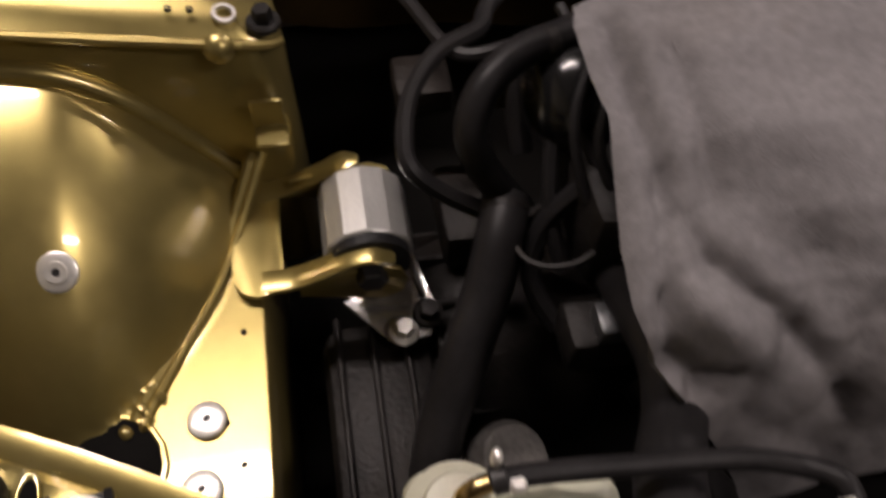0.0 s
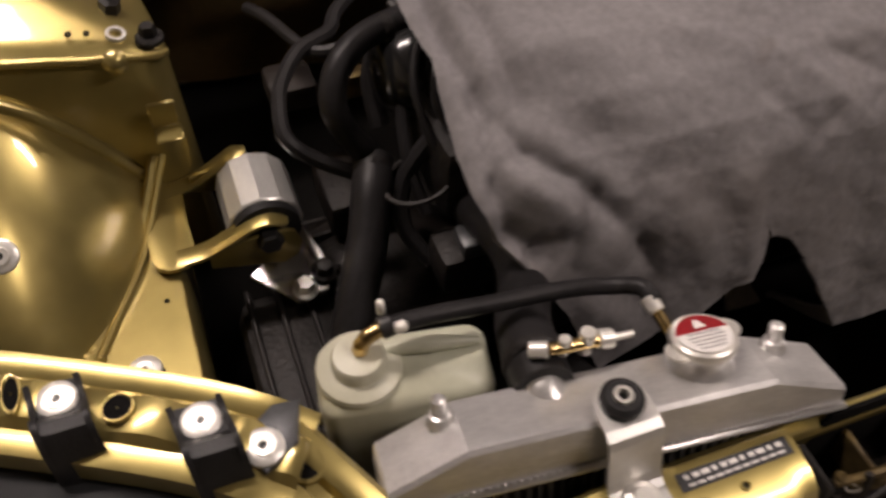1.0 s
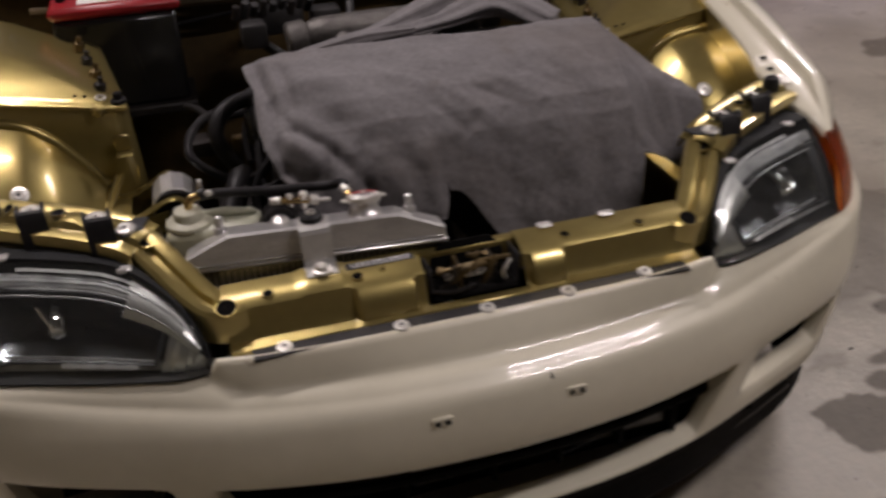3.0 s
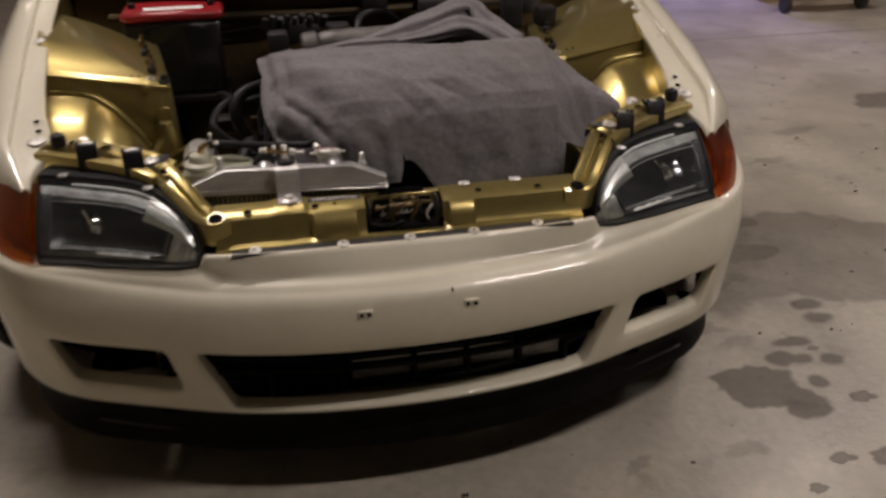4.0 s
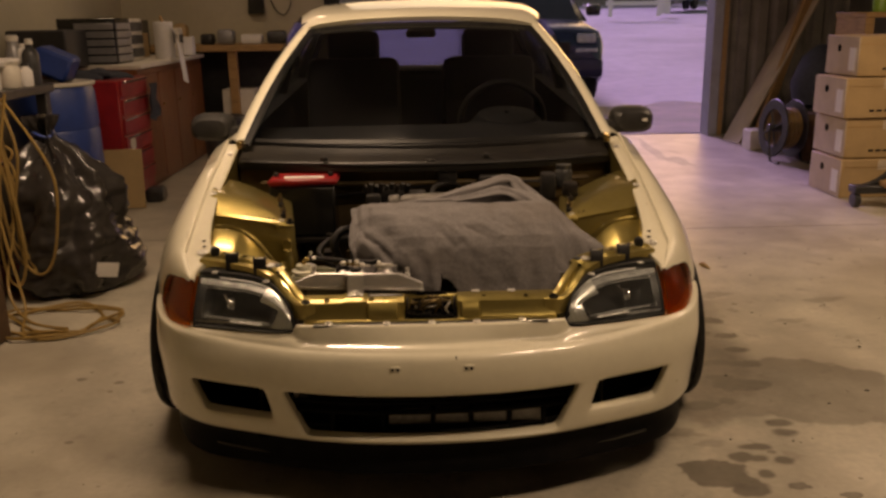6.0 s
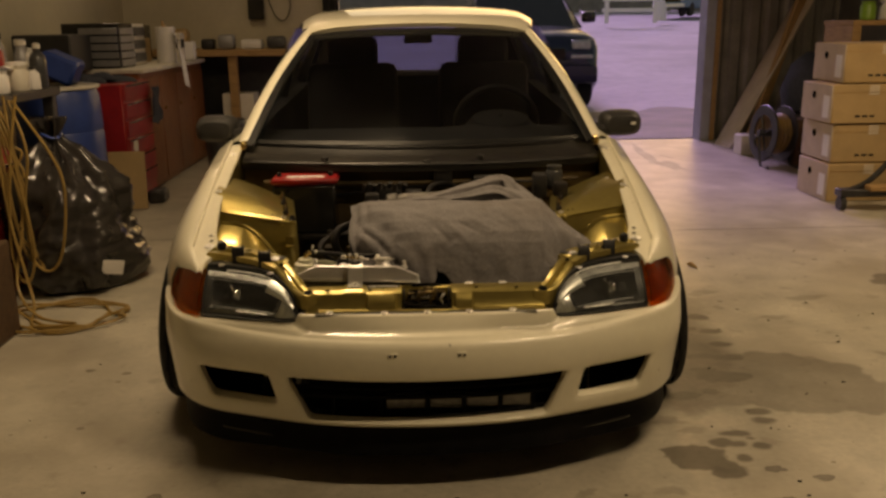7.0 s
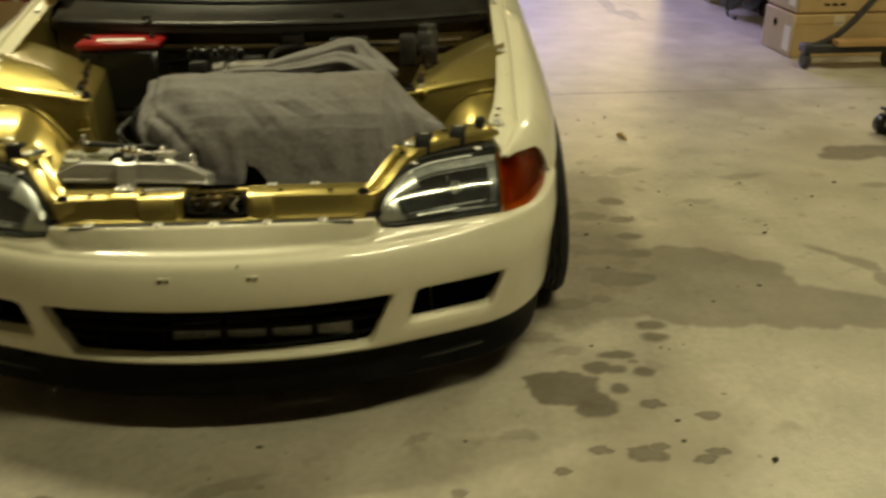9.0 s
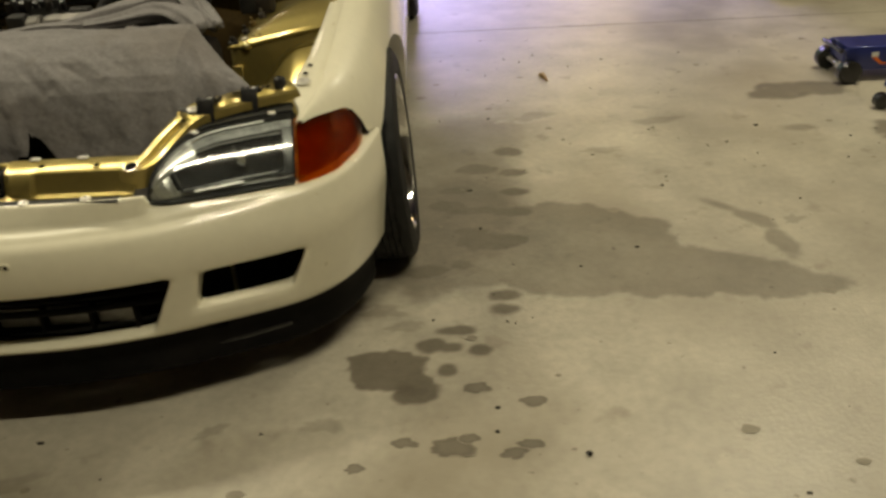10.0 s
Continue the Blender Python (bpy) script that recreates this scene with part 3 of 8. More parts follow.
def fender_section(y, s):
    xi, zi = lerp_table(y, XIN), lerp_table(y, ZIN)
    w, zs, zb = lerp_table(y, WID), lerp_table(y, ZSD), fender_low(y)
    k = min(1.0, max(0.0, (y - 0.27) / 0.12))
    fl, up = 0.034 * k + 0.004, 0.016 * k
    xe = xi - lerp_table(y, FLANGE)
    pts = [(xe, zi - 0.012), (xe, zi - 0.003), (xe + 0.003, zi), (xi + fl * 0.55, zi + 0.001), (xi + fl, zi + 0.002), (xi + fl + 0.002, zi + up), (xi + fl + 0.006, zi + up + 0.002)]
    xa, za = pts[-1]
    zlow = min(zb, zs)
    for f in (0.05, 0.12, 0.2, 0.3, 0.42, 0.54, 0.66, 0.78, 0.9, 1.0):
        z = za + (zb - za) * f
        if z > zs:
            u = (z - zs) / max(za - zs, 1e-4)
            x = xa + (w - xa) * math.sqrt(max(0.0, 1 - u ** 1.7))
        else:
            x = w - 0.10 * (zs - z) ** 2
        pts.append((x, z))
    return [Vector((s * x, y, z)) for x, z in pts]


def round_part(name, p, d, r, h, material, parent, n=18, hole=0.0, label=""):
    """A washer or bolt head at p that faces d."""
    m = axis(p, d)
    bm = B()
    if hole:
        lathe(bm, [(hole, h * 0.4), (hole, h * 0.95), (r * 0.50, h), (r * 0.53, h * 0.72), (r * 0.90, h * 0.66), (r * 0.98, h * 0.5), (r, 0)], m, n, False)
    else:
        lathe(bm, [(r, 0), (r, h * 0.7), (r * 0.86, h), (0.0005, h)], m, n, False)
    ob = part(name, bm, material, parent, label)
    if hole:
        part("socket", one(rod, m @ Vector((0, 0, h * 0.1)), m @ Vector((0, 0, h * 0.75)), hole, 8), BLACK, ob)
    return ob


for s in (-1, 1):
    ys = [0.27, 0.285, 0.30, 0.32, 0.345, 0.365, 0.385, 0.40, 0.415, 0.43, 0.445, 0.455, 0.47, 0.49, 0.52, 0.56, 0.61, 0.67, 0.74, 0.81, 0.87, 0.92, 0.97, 1.01, 1.04, 1.06, 1.068, 1.08, 1.14, 1.22, 1.30]
    bm = B()
    grid(bm, [fender_section(y, s) for y in ys])
    fender = part("fender", bm, CREAM, car, "cream painted front fender with chalky inner flange", 45, 0.0025, 0, -1.0)
    # flange bolts and holes
    for y, kind in ((0.402, 1), (0.437, 0), (0.47, 0), (0.80, 1), (1.17, 1)):
        xi, zi = lerp_table(y, XIN) + 0.017 - 0.9 * lerp_table(y, FLANGE), lerp_table(y, ZIN) + 0.003
        if kind:
            round_part("fender_bolt", (s * xi, y, zi), (0, -0.15, 1), 0.016 if y < 0.5 else 0.012, 0.005, ZINC, fender, 18, 0.003)
        else:
            part("flange_hole", one(rod, (s * xi, y, zi - 0.001), (s * xi, y, zi + 0.0015), 0.0055, 12), HOLE, fender)
    # corner lamp
    bm = B()
    top = spline([(s * 0.632, 0.268, 0.560), (s * 0.680, 0.316, 0.562), (s * 0.716, 0.360, 0.554), (s * 0.741, 0.392, 0.532), (s * 0.753, 0.404, 0.502), (s * 0.754, 0.402, 0.474)], 6)
    low = spline([(s * 0.630, 0.208, 0.457), (s * 0.672, 0.240, 0.456), (s * 0.706, 0.280, 0.454), (s * 0.732, 0.335, 0.455), (s * 0.748, 0.380, 0.460), (s * 0.754, 0.402, 0.472)], 6)
    rows = []
    for a, b in zip(low, top):
        rows.append([a.lerp(b, f) + Vector((s * 0.5, -0.87, 0)) * 0.016 * math.sin(math.pi * min(1, f * 0.8 + 0.2)) * min(1.0, (a - b).length / 0.08) for f in (0, 0.15, 0.3, 0.5, 0.7, 0.85, 1)])
    grid(bm, rows)
    lamp = part("corner_lamp", bm, AMBER, car, "amber wrap-round indicator lamp", 60, 0.003, 1)
    bm = B()
    grid(bm, [[p + Vector((-s * 0.012, 0.022, 0)) * (1 + 0.22 * ((i // 2 + j) % 2)) for j, p in enumerate(r)] for i, r in enumerate(rows)])
    part("reflector", bm, AMBERBACK, lamp, "", 12)
    # headlight: lens, ribs, reflector bowls, housing
    T = spline([(0.352, 0.126, 0.478), (0.362, 0.150, 0.512), (0.390, 0.190, 0.544), (0.445, 0.240, 0.567), (0.53, 0.281, 0.572), (0.622, 0.314, 0.573)], 6)
    L = spline([(0.353, 0.119, 0.467), (0.385, 0.127, 0.463), (0.43, 0.140, 0.461), (0.50, 0.163, 0.459), (0.565, 0.187, 0.458), (0.627, 0.208, 0.457)], 6)
    T, L = [Vector((s * p.x, p.y, p.z)) for p in T], [Vector((s * p.x, p.y, p.z)) for p in L]

    def lens_at(i, f, d=0.0):
        a, b = L[i], T[i]
        h = (b - a).length
        bulge = 0.020 * math.sin(math.pi * (0.15 + 0.75 * f)) * min(1.0, h / 0.07)
        return a.lerp(b, f) + Vector((0, -bulge + d, bulge * 0.25))

    bm = B()
    fs = (0, 0.04, 0.12, 0.25, 0.4, 0.55, 0.7, 0.82, 0.92, 1.0)
    grid(bm, [[lens_at(i, f) for f in fs] for i in range(len(T))])
    head = part("headlight", bm, LENS, car, "clear ribbed headlight lens", 60, 0.002, 1)
    head.visible_shadow = False
    # frame round the lens and bowl behind it
    ring = [lens_at(i, 0.0) for i in range(len(T))] + [lens_at(len(T) - 1, f) for f in (0.33, 0.66)] + [lens_at(i, 1.0) for i in range(len(T) - 1, -1, -1)]
    bm = B()
    m = len(ring)
    rows = []
    cen = sum(ring, Vector()) / m
    for dy, sc in ((-0.001, 1.0), (0.03, 0.985), (0.07, 0.93), (0.10, 0.75), (0.105, 0.1)):
        rows.append([cen + (p - cen) * sc + Vector((0, dy, 0)) for p in ring])
    grid(bm, rows, True)
    part("housing", bm, HOUSING, head, "dark grey lamp housing", 60, 0.003, 0, 1.0)
    bm = B()
    grid(bm, [[lens_at(i, f, 0.014 + 0.0014 * (k % 2)) for k, f in enumerate(np.linspace(0.72, 0.85, 8))] for i in range(9, len(T))])
    part("top_band", bm, REFLECTOR, head, "ribbed silver band along the lamp top", 15, 0.002)
    # silvered bulge added where the lens shows a white highlight
    bm = B()
    grid(bm, [[lens_at(i, f, 0.011 - 0.007 * math.sin(math.pi * k / 12) + 0.0007 * (i % 2)) for k, f in enumerate(np.linspace(0.60, 0.92, 13))] for i in range(4, 17)])
    part("highlight_patch", bm, SILVER, head, "silvered curve added for the bright highlight inside the lamp", 15, 0.002)
    bm = B()
    grid(bm, [[lens_at(i, f, 0.006 + 0.001 * (i % 2)) for f in (0.895, 0.907, 0.92)] for i in range(15, 27)])
    part("upper_strip", bm, BRIGHTBAND, head, "thin silver strip", 15, 0.001)
    bm = B()
    grid(bm, [[lens_at(i, f, 0.012 + 0.0014 * (i % 2)) for f in np.linspace(0.05, 0.60, 7)] for i in range(1, 11)])
    part("side_reflector", bm, SILVER, head, "bright fluted inner reflector", 15, 0.002)
    bm = B()
    rows = []
    for k in range(17):
        u = k / 16
        i = 11 + u * 17
        row = []
        for f in np.linspace(0.13, 0.72, 11):
            p = lens_at(int(i), f)
            w = (f - 0.13) / 0.59
            deep = 0.070 * (1 - (2 * u - 1) ** 4) ** 0.5 * (1 - (2 * w - 1) ** 4) ** 0.5
            row.append(p + Vector((0, 0.016 + deep + (0.0045 * (k % 2) + 0.0035 * math.sin(9 * w + 2.5 * u)) * min(1.0, deep / 0.03), 0)))
        rows.append(row)
    grid(bm, rows)
    part("reflector_bowl", bm, DARKCHROME, head, "smoky rectangular reflector bowl", 18, 0.001)
    bm = B()
    grid(bm, [[lens_at(i, f, 0.013 + 0.0014 * (i % 2)) for f in np.linspace(0.1, 0.76, 7)] for i in range(28, len(T))])
    part("outer_reflector", bm, SMOKE, head, "smoky fluted outer reflector", 15, 0.002)
    rim = [lens_at(11 + int(17 * u), 0.13 + 0.59 * w, 0.014) for u, w in [(k / 10, 0.0) for k in range(11)] + [(1.0, 0.5)] + [(1 - k / 10, 1.0) for k in range(11)] + [(0.0, 0.5), (0.0, 0.0)]]
    part("bowl_rim", one(tube, rim, 0.0025, 8, 2), SMOKE, head, "dark rim of the reflector bowl")
    c = Vector((s * 0.525, 0.235, 0.512))
    part("bulb", one(lathe, [(0.001, -0.034), (0.009, -0.032), (0.0135, -0.024), (0.0145, -0.008), (0.0145, 0.016), (0.02, 0.03)], axis(c, (0, 1, 0.1)), 18, False), CHROME, head)
    part("bulb_holder", one(tube, [c + Vector((-0.02, -0.004, 0.022)), c + Vector((0.0, -0.03, 0.0)), c + Vector((0.02, -0.004, -0.02))], 0.0025, 6, 6), CHROME, head)
    bm = B()
    grid(bm, [[lens_at(i, f, 0.02) for f in (0.03, 0.09, 0.16)] for i in range(6, len(T))])
    part("lower_trim", bm, REFLECTOR, head, "", 15, 0.003)
    bm = B()
    grid(bm, [[lens_at(i, f, 0.009 + (f - 0.11) * 0.12 + 0.002 * (i % 2)) for f in (0.10, 0.115, 0.13, 0.145)] for i in range(13, 22)])
    part("fluted_strip", bm, SILVER, head, "bright fluted strip low in the lamp", 15, 0.002)
    for f in (0.715, 0.86):
        part("lens_rib", one(tube, [lens_at(i, f, 0.004) for i in range(7, len(T), 3)], 0.0012, 6, 3), REFLECTOR, head)
    for i, f in ((27, 1.0), (17, 1.0)):
        p = lens_at(i, f)
        part("lens_clip", one(box, (p.x, p.y + 0.004, p.z + 0.001), (0.018, 0.014, 0.006), 0.002), ALU, head)
    # black cover above the headlight
    bm = B()
    rows = []
    for i in range(4, len(T)):
        p = lens_at(i, 1.0)
        rows.append([p + Vector((0, 0.004, -0.004)), p + Vector((0, 0.012, -0.008)), p + Vector((0, 0.030, -0.018)), p + Vector((0, 0.05, -0.032))])
    grid(bm, rows)
    part("headlight_shell", bm, TRIM, car, "black plastic headlight shell", 50, 0.004)

# ---- the car: side panels, cabin ----
for s in (-1, 1):
    def side_section(y):
        zb = max(arch_z(y, AX_R), 0.165)
        tail = max(0.0, (y - 3.3) / 0.75)
        w = 0.847 - 0.10 * tail ** 2
        zt = lerp_table(y, ((1.30, 0.80), (1.8, 0.835), (2.6, 0.865), (3.4, 0.90), (4.05, 0.90)))
        xt = lerp_table(y, ((1.30, 0.725), (2.6, 0.735), (3.4, 0.71), (4.05, 0.62)))
        pts = [(xt - 0.03, zt), (xt, zt + 0.002)]
        for f in (0.06, 0.14, 0.25, 0.4, 0.55, 0.7, 0.85, 1.0):
            z = zt + (zb - zt) * f
            u = (z - 0.56) / (zt - 0.56)
            x = xt + (w - xt) * math.sqrt(max(0.0, 1 - max(u, 0) ** 2)) if z > 0.56 else w - 0.12 * (0.56 - z) ** 2
            pts.append((x, z))
        return [Vector((s * x, y, z)) for x, z in pts]

    for name, y0, y1, lab in (("door", 1.305, 2.42, "cream door panel"), ("rear_quarter", 2.425, 4.05, "cream rear side panel")):
        bm = B()
        grid(bm, [side_section(y) for y in np.linspace(y0, y1, 9 if name == "door" else 40)])
        dr = part(name, bm, CREAM, car, lab, 45, 0.003, 0, -1.0)
        if name == "door":
            part("handle", one(box, (s * 0.838, 2.25, 0.70), (0.02, 0.16, 0.035), 0.006), BLACK, dr)
    # pillars
    a0, a1 = Vector((s * 0.705, 1.30, 0.785)), Vector((s * 0.505, 1.955, 1.197))
    bm = B()
    rows = []
    for f in np.linspace(0, 1, 9):
        p = a0.lerp(a1, f) + Vector((s * 0.012, 0, 0.018)) * math.sin(math.pi * f)
        rows.append([p + Vector((-s * 0.022, -0.012, 0.002)), p + Vector((-s * 0.004, -0.006, 0.012)), p + Vector((s * 0.020, 0.02, 0.006)), p + Vector((s * 0.032, 0.06, -0.012)), p + Vector((s * 0.01, 0.07, -0.02)), p + Vector((-s * 0.02, 0.03, -0.015))])
    grid(bm, rows, True)
    part("windscreen_pillar", bm, CREAM, car, "cream windscreen pillar", 50)
    bm = B()
    rows = []
    for f in np.linspace(0, 1, 9):
        p = a0.lerp(a1, f) + Vector((s * 0.012, 0, 0.018)) * math.sin(math.pi * f)
        rows.append([p + Vector((-s * 0.050, -0.024, -0.006)), p + Vector((-s * 0.046, -0.022, 0.002)), p + Vector((-s * 0.022, -0.014, 0.004)), p + Vector((-s * 0.022, -0.006, -0.006))])
    grid(bm, rows, True)
    part("windscreen_moulding", bm, TRIM, car, "black rubber windscreen moulding", 50)
    part("door_pillar", one(tube, [(s * 0.715, 2.45, 0.86), (s * 0.66, 2.44, 1.05), (s * 0.56, 2.42, 1.235)], 0.03, 8), TRIM, car, "dark door pillar")
    bm = B()
    rows = [[Vector((s * (0.70 - 0.02 * f), 3.15 + 0.55 * f, 0.885)), Vector((s * (0.62 - 0.02 * f), 3.12 + 0.42 * f, 1.07)), Vector((s * (0.55 - 0.03 * f), 3.08 + 0.3 * f, 1.235))] for f in (0, 0.5, 1)]
    grid(bm, rows)
    part("rear_pillar", bm, TRIM, car, "dark rear pillar", 50, 0.03)
    # dark linings inside the cabin
    bm = B()
    grid(bm, [[p + Vector((-s * 0.045, -0.01, 0)) for p in r] for r in rows])
    part("pillar_lining", bm, SEAT, car, "dark rear pillar lining", 50, 0.004)
    bm = B()
    grid(bm, [[Vector((s * 0.655, y, 0.3)), Vector((s * 0.66, y, 0.6)), Vector((s * (0.675 if y < 3.3 else 0.655), y, lerp_table(y, ((1.30, 0.80), (1.8, 0.84), (2.6, 0.87), (3.4, 0.905), (4.05, 0.905)))))] for y in np.linspace(1.38, 3.75, 12)])
    part("door_lining", bm, SEAT, car, "dark door and side lining", 50, 0.006)
    bm = B()
    grid(bm, [[Vector((s * (0.650 if y < 3.3 else 0.62), y, z + 0.006)), Vector((s * (0.712 if y < 2.8 else 0.70 if y < 3.45 else 0.66), y, z + 0.010))] for y, z in ((1.38, 0.808), (1.8, 0.842), (2.6, 0.873), (3.2, 0.898), (3.75, 0.908))])
    part("window_sill", bm, SEAT, car, "dark window sill lining", 50, 0.004)
    part("roof_lining", one(tube, [(s * 0.50, 2.0, 1.19), (s * 0.52, 2.4, 1.235), (s * 0.52, 2.9, 1.24), (s * 0.50, 3.35, 1.21)], 0.035, 8), SEAT, car, "dark roof edge lining")
    # side glass
    bm = B()
    grid(bm, [[Vector((s * (0.718 * (1 - f) + 0.555 * f), y0 * (1 - f) + y1 * f, lerp_table(y0, ((1.35, 0.80), (3.1, 0.88))) * (1 - f) + 1.225 * f)) for f in (0, 0.5, 1)] for y0, y1 in ((1.38, 1.98), (1.9, 2.15), (2.43, 2.42), (3.15, 3.1))])
    part("side_window", bm, GLASS, car, "tinted side window", 50).visible_shadow = False
    # door mirror
    c = Vector((s * 0.845, 1.52, 0.822))
    bm = B()
    rows = []
    for d, rx, rz in ((-0.05, 0.02, 0.015), (-0.045, 0.06, 0.035), (-0.02, 0.082, 0.05), (0.02, 0.088, 0.056), (0.04, 0.088, 0.056), (0.04, 0.07, 0.04)):
        rows.append([c + Vector((math.copysign(abs(math.cos(a)) ** 0.6, math.cos(a)) * rx, d, math.copysign(abs(math.sin(a)) ** 0.7, math.sin(a)) * rz)) for a in (2 * math.pi * k / 20 for k in range(20))])
    vv = grid(bm, rows, True)
    bm.faces.new(vv[0])
    bm.faces.new(vv[-1])
    mirror = part("door_mirror", bm, BLACK, car, "black plastic door mirror")
    part("mirror_foot", one(tube, [(s * 0.73, 1.50, 0.81), (s * 0.78, 1.51, 0.80), (s * 0.82, 1.52, 0.80)], 0.022, 8), BLACK, mirror)
    # outdoor reflection on the right mirror, put in as a white box
    if s > 0:
        part("mirror_glint", one(box, (c.x + 0.034, 1.4755, 0.826), (0.040, 0.008, 0.015), 0.003, Matrix()), WHITEPL, mirror, "white box standing for the bright reflection on the mirror shell")
    # wheels
    for yc in (AX_F, AX_R):
        xo, xi = (0.842, 0.665) if yc == AX_F else (0.85, 0.66)
        bm = B()
        prof = [(0.205, 0.012), (0.215, 0.0), (0.25, -0.004), (0.275, 0.006), (0.284, 0.02)]
        w = xo - xi
        for k in range(9):
            zz = 0.03 + (w - 0.06) * k / 8
            prof += [(0.285, zz), (0.285 if k == 8 else 0.281, zz + 0.004)]
        prof += [(0.284, w - 0.02), (0.275, w - 0.006), (0.25, w + 0.004), (0.215, w), (0.205, w - 0.012)]
        wm = axis((s * xo, yc, 0.285), (-s, 0, -0.075))
        rows = []
        for q, (r, h) in enumerate(prof):
            tread = 5 <= q < 23
            rows.append([wm @ Vector(((r - (0.005 if tread and (k + 2 * abs(q // 2 - 7)) % 5 == 0 else 0.0)) * math.cos(2 * math.pi * k / 100), (r - (0.005 if tread and (k + 2 * abs(q // 2 - 7)) % 5 == 0 else 0.0)) * math.sin(2 * math.pi * k / 100), h)) for k in range(100)])
        grid(bm, rows, True)
        wheel = part("wheel", bm, TYRE, car, "stretched low-profile tyre on a polished rim", 30)
        bm = B()
        lathe(bm, [(0.206, w - 0.01), (0.20, w - 0.02), (0.195, 0.06), (0.20, 0.02), (0.212, 0.004), (0.206, 0.0), (0.195, 0.012), (0.185, 0.05), (0.18, 0.08)], axis((s * xo, yc, 0.285), (-s, 0, -0.075)), 40, False)
        part("rim", bm, CHROME, wheel, "polished dished rim", 30)
        for k in range(10):
            a = 2 * math.pi * k / 10
            d = Vector((0, math.cos(a), math.sin(a)))
            part("spoke", one(tube, [Vector((s * (xo - 0.075), yc, 0.285)) + d * 0.03, Vector((s * (xo - 0.065), yc, 0.285)) + d * 0.1, Vector((s * (xo - 0.075), yc, 0.285)) + d * 0.188], [0.016, 0.011, 0.014], 6, 3), ALU, wheel)
        part("hub", one(rod, (s * (xo - 0.05), yc, 0.285), (s * (xo - 0.12), yc, 0.285), 0.04, 16), ALU, wheel)

# roof
bm = B()
rows = []
for y, z, hw in ((1.94, 1.205, 0.505), (1.975, 1.222, 0.515), (2.05, 1.243, 0.53), (2.25, 1.272, 0.55), (2.55, 1.290, 0.56), (2.9, 1.285, 0.56), (3.2, 1.268, 0.55), (3.4, 1.245, 0.54)):
    rows.append([Vector((hw * u, y + (0.0 if y > 2 else -0.075 * (1 - u * u)), z + 0.026 * (1 - u * u) - 0.012 * abs(u) ** 6 - 0.018 * abs(u) ** 24)) for u in np.linspace(-1, 1, 33)])
grid(bm, rows)
part("roof", bm, CREAM, car, "cream painted roof", 50, 0.02)
# windscreen
bm = B()
rows = []
for f in np.linspace(0, 1, 9):
    row = []
    for u in np.linspace(-1, 1, 17):
        lo = Vector((0.688 * u, 1.155 + 0.19 * u * u, 0.792 - 0.008 * u * u))
        hi = Vector((0.49 * u, 1.865 + 0.09 * u * u, 1.214 - 0.018 * u * u))
        row.append(lo.lerp(hi, f) + Vector((0, -0.02, 0.03)) * math.sin(math.pi * f))
    rows.append(row)
grid(bm, rows)
ws = part("windscreen", bm, GLASS, car, "clear windscreen", 60)
ws.visible_shadow = False
bm = B()
grid(bm, [[r[k] + Vector((0, -0.002, 0.004)) for k in range(17)] for r in (rows[-1],)] + [[p + Vector((0, -0.05, -0.027)) for p in rows[-1]]])
part("windscreen_band", bm, TRIM, ws, "black band along the windscreen top", 60, 0.002)
bm = B()
grid(bm, [[p + Vector((0, -0.004, 0.003)) for p in rows[0]], [p.lerp(q, 0.16) + Vector((0, -0.004, 0.005)) for p, q in zip(rows[0], rows[1])]])
part("windscreen_foot", bm, TRIM, ws, "black band along the windscreen foot", 60, 0.002)
part("rear_view_mirror", one(box, (0, 1.93, 1.168), (0.13, 0.02, 0.035), 0.008), BLACK, ws)
# cowl
bm = B()
rows = []
for u in np.linspace(-1, 1, 33):
    x, k = 0.69 * u, u * u
    rows.append([Vector((x, y + f * k, z - 0.004 * k)) for y, f, z in ((1.058, 0.16, 0.708), (1.056, 0.16, 0.728), (1.060, 0.16, 0.736), (1.075, 0.165, 0.742), (1.10, 0.17, 0.748), (1.13, 0.18, 0.760), (1.155, 0.185, 0.776), (1.17, 0.19, 0.786))])
grid(bm, rows)
cowl = part("cowl", bm, COWL, car, "dusty black plastic cowl below the windscreen", 50, 0.004)
for x in (-0.36, 0.22):
    round_part("wiper_post", (x, 1.10, 0.748), (0, -0.2, 1), 0.013, 0.014, BLACK, cowl)
part("cowl_clip", one(box, (0.02, 1.075, 0.745), (0.030, 0.016, 0.010), 0.003), BLACK, cowl)
part("cowl_seal", one(tube, [(0.66 * u, 1.054 + 0.16 * u * u * 0.92, 0.733 - 0.004 * u * u) for u in np.linspace(-1, 1, 15)], 0.006, 8, 3), RUBBER, cowl, "black rubber bonnet seal")
# hatch with its window
bm = B()
grid(bm, [[Vector((0.52 * u, 3.42, 1.245)), Vector((0.58 * u, 3.62, 1.09)), Vector((0.63 * u, 3.80, 0.93))] for u in np.linspace(-1, 1, 9)])
part("rear_window", bm, REARGLASS, car, "tinted rear window", 60).visible_shadow = False
bm = B()
grid(bm, [[Vector((0.65 * u, 3.80 + 0.0 * u, 0.93)), Vector((0.72 * u, 4.02 - 0.06 * u * u, 0.88)), Vector((0.74 * u, 4.08 - 0.08 * u * u, 0.6)), Vector((0.76 * u, 4.10 - 0.08 * u * u, 0.45)), Vector((0.76 * u, 4.06 - 0.08 * u * u, 0.2))] for u in np.linspace(-1, 1, 11)])
part("hatch", bm, CREAM, car, "cream hatch and rear bumper", 50, 0.01)
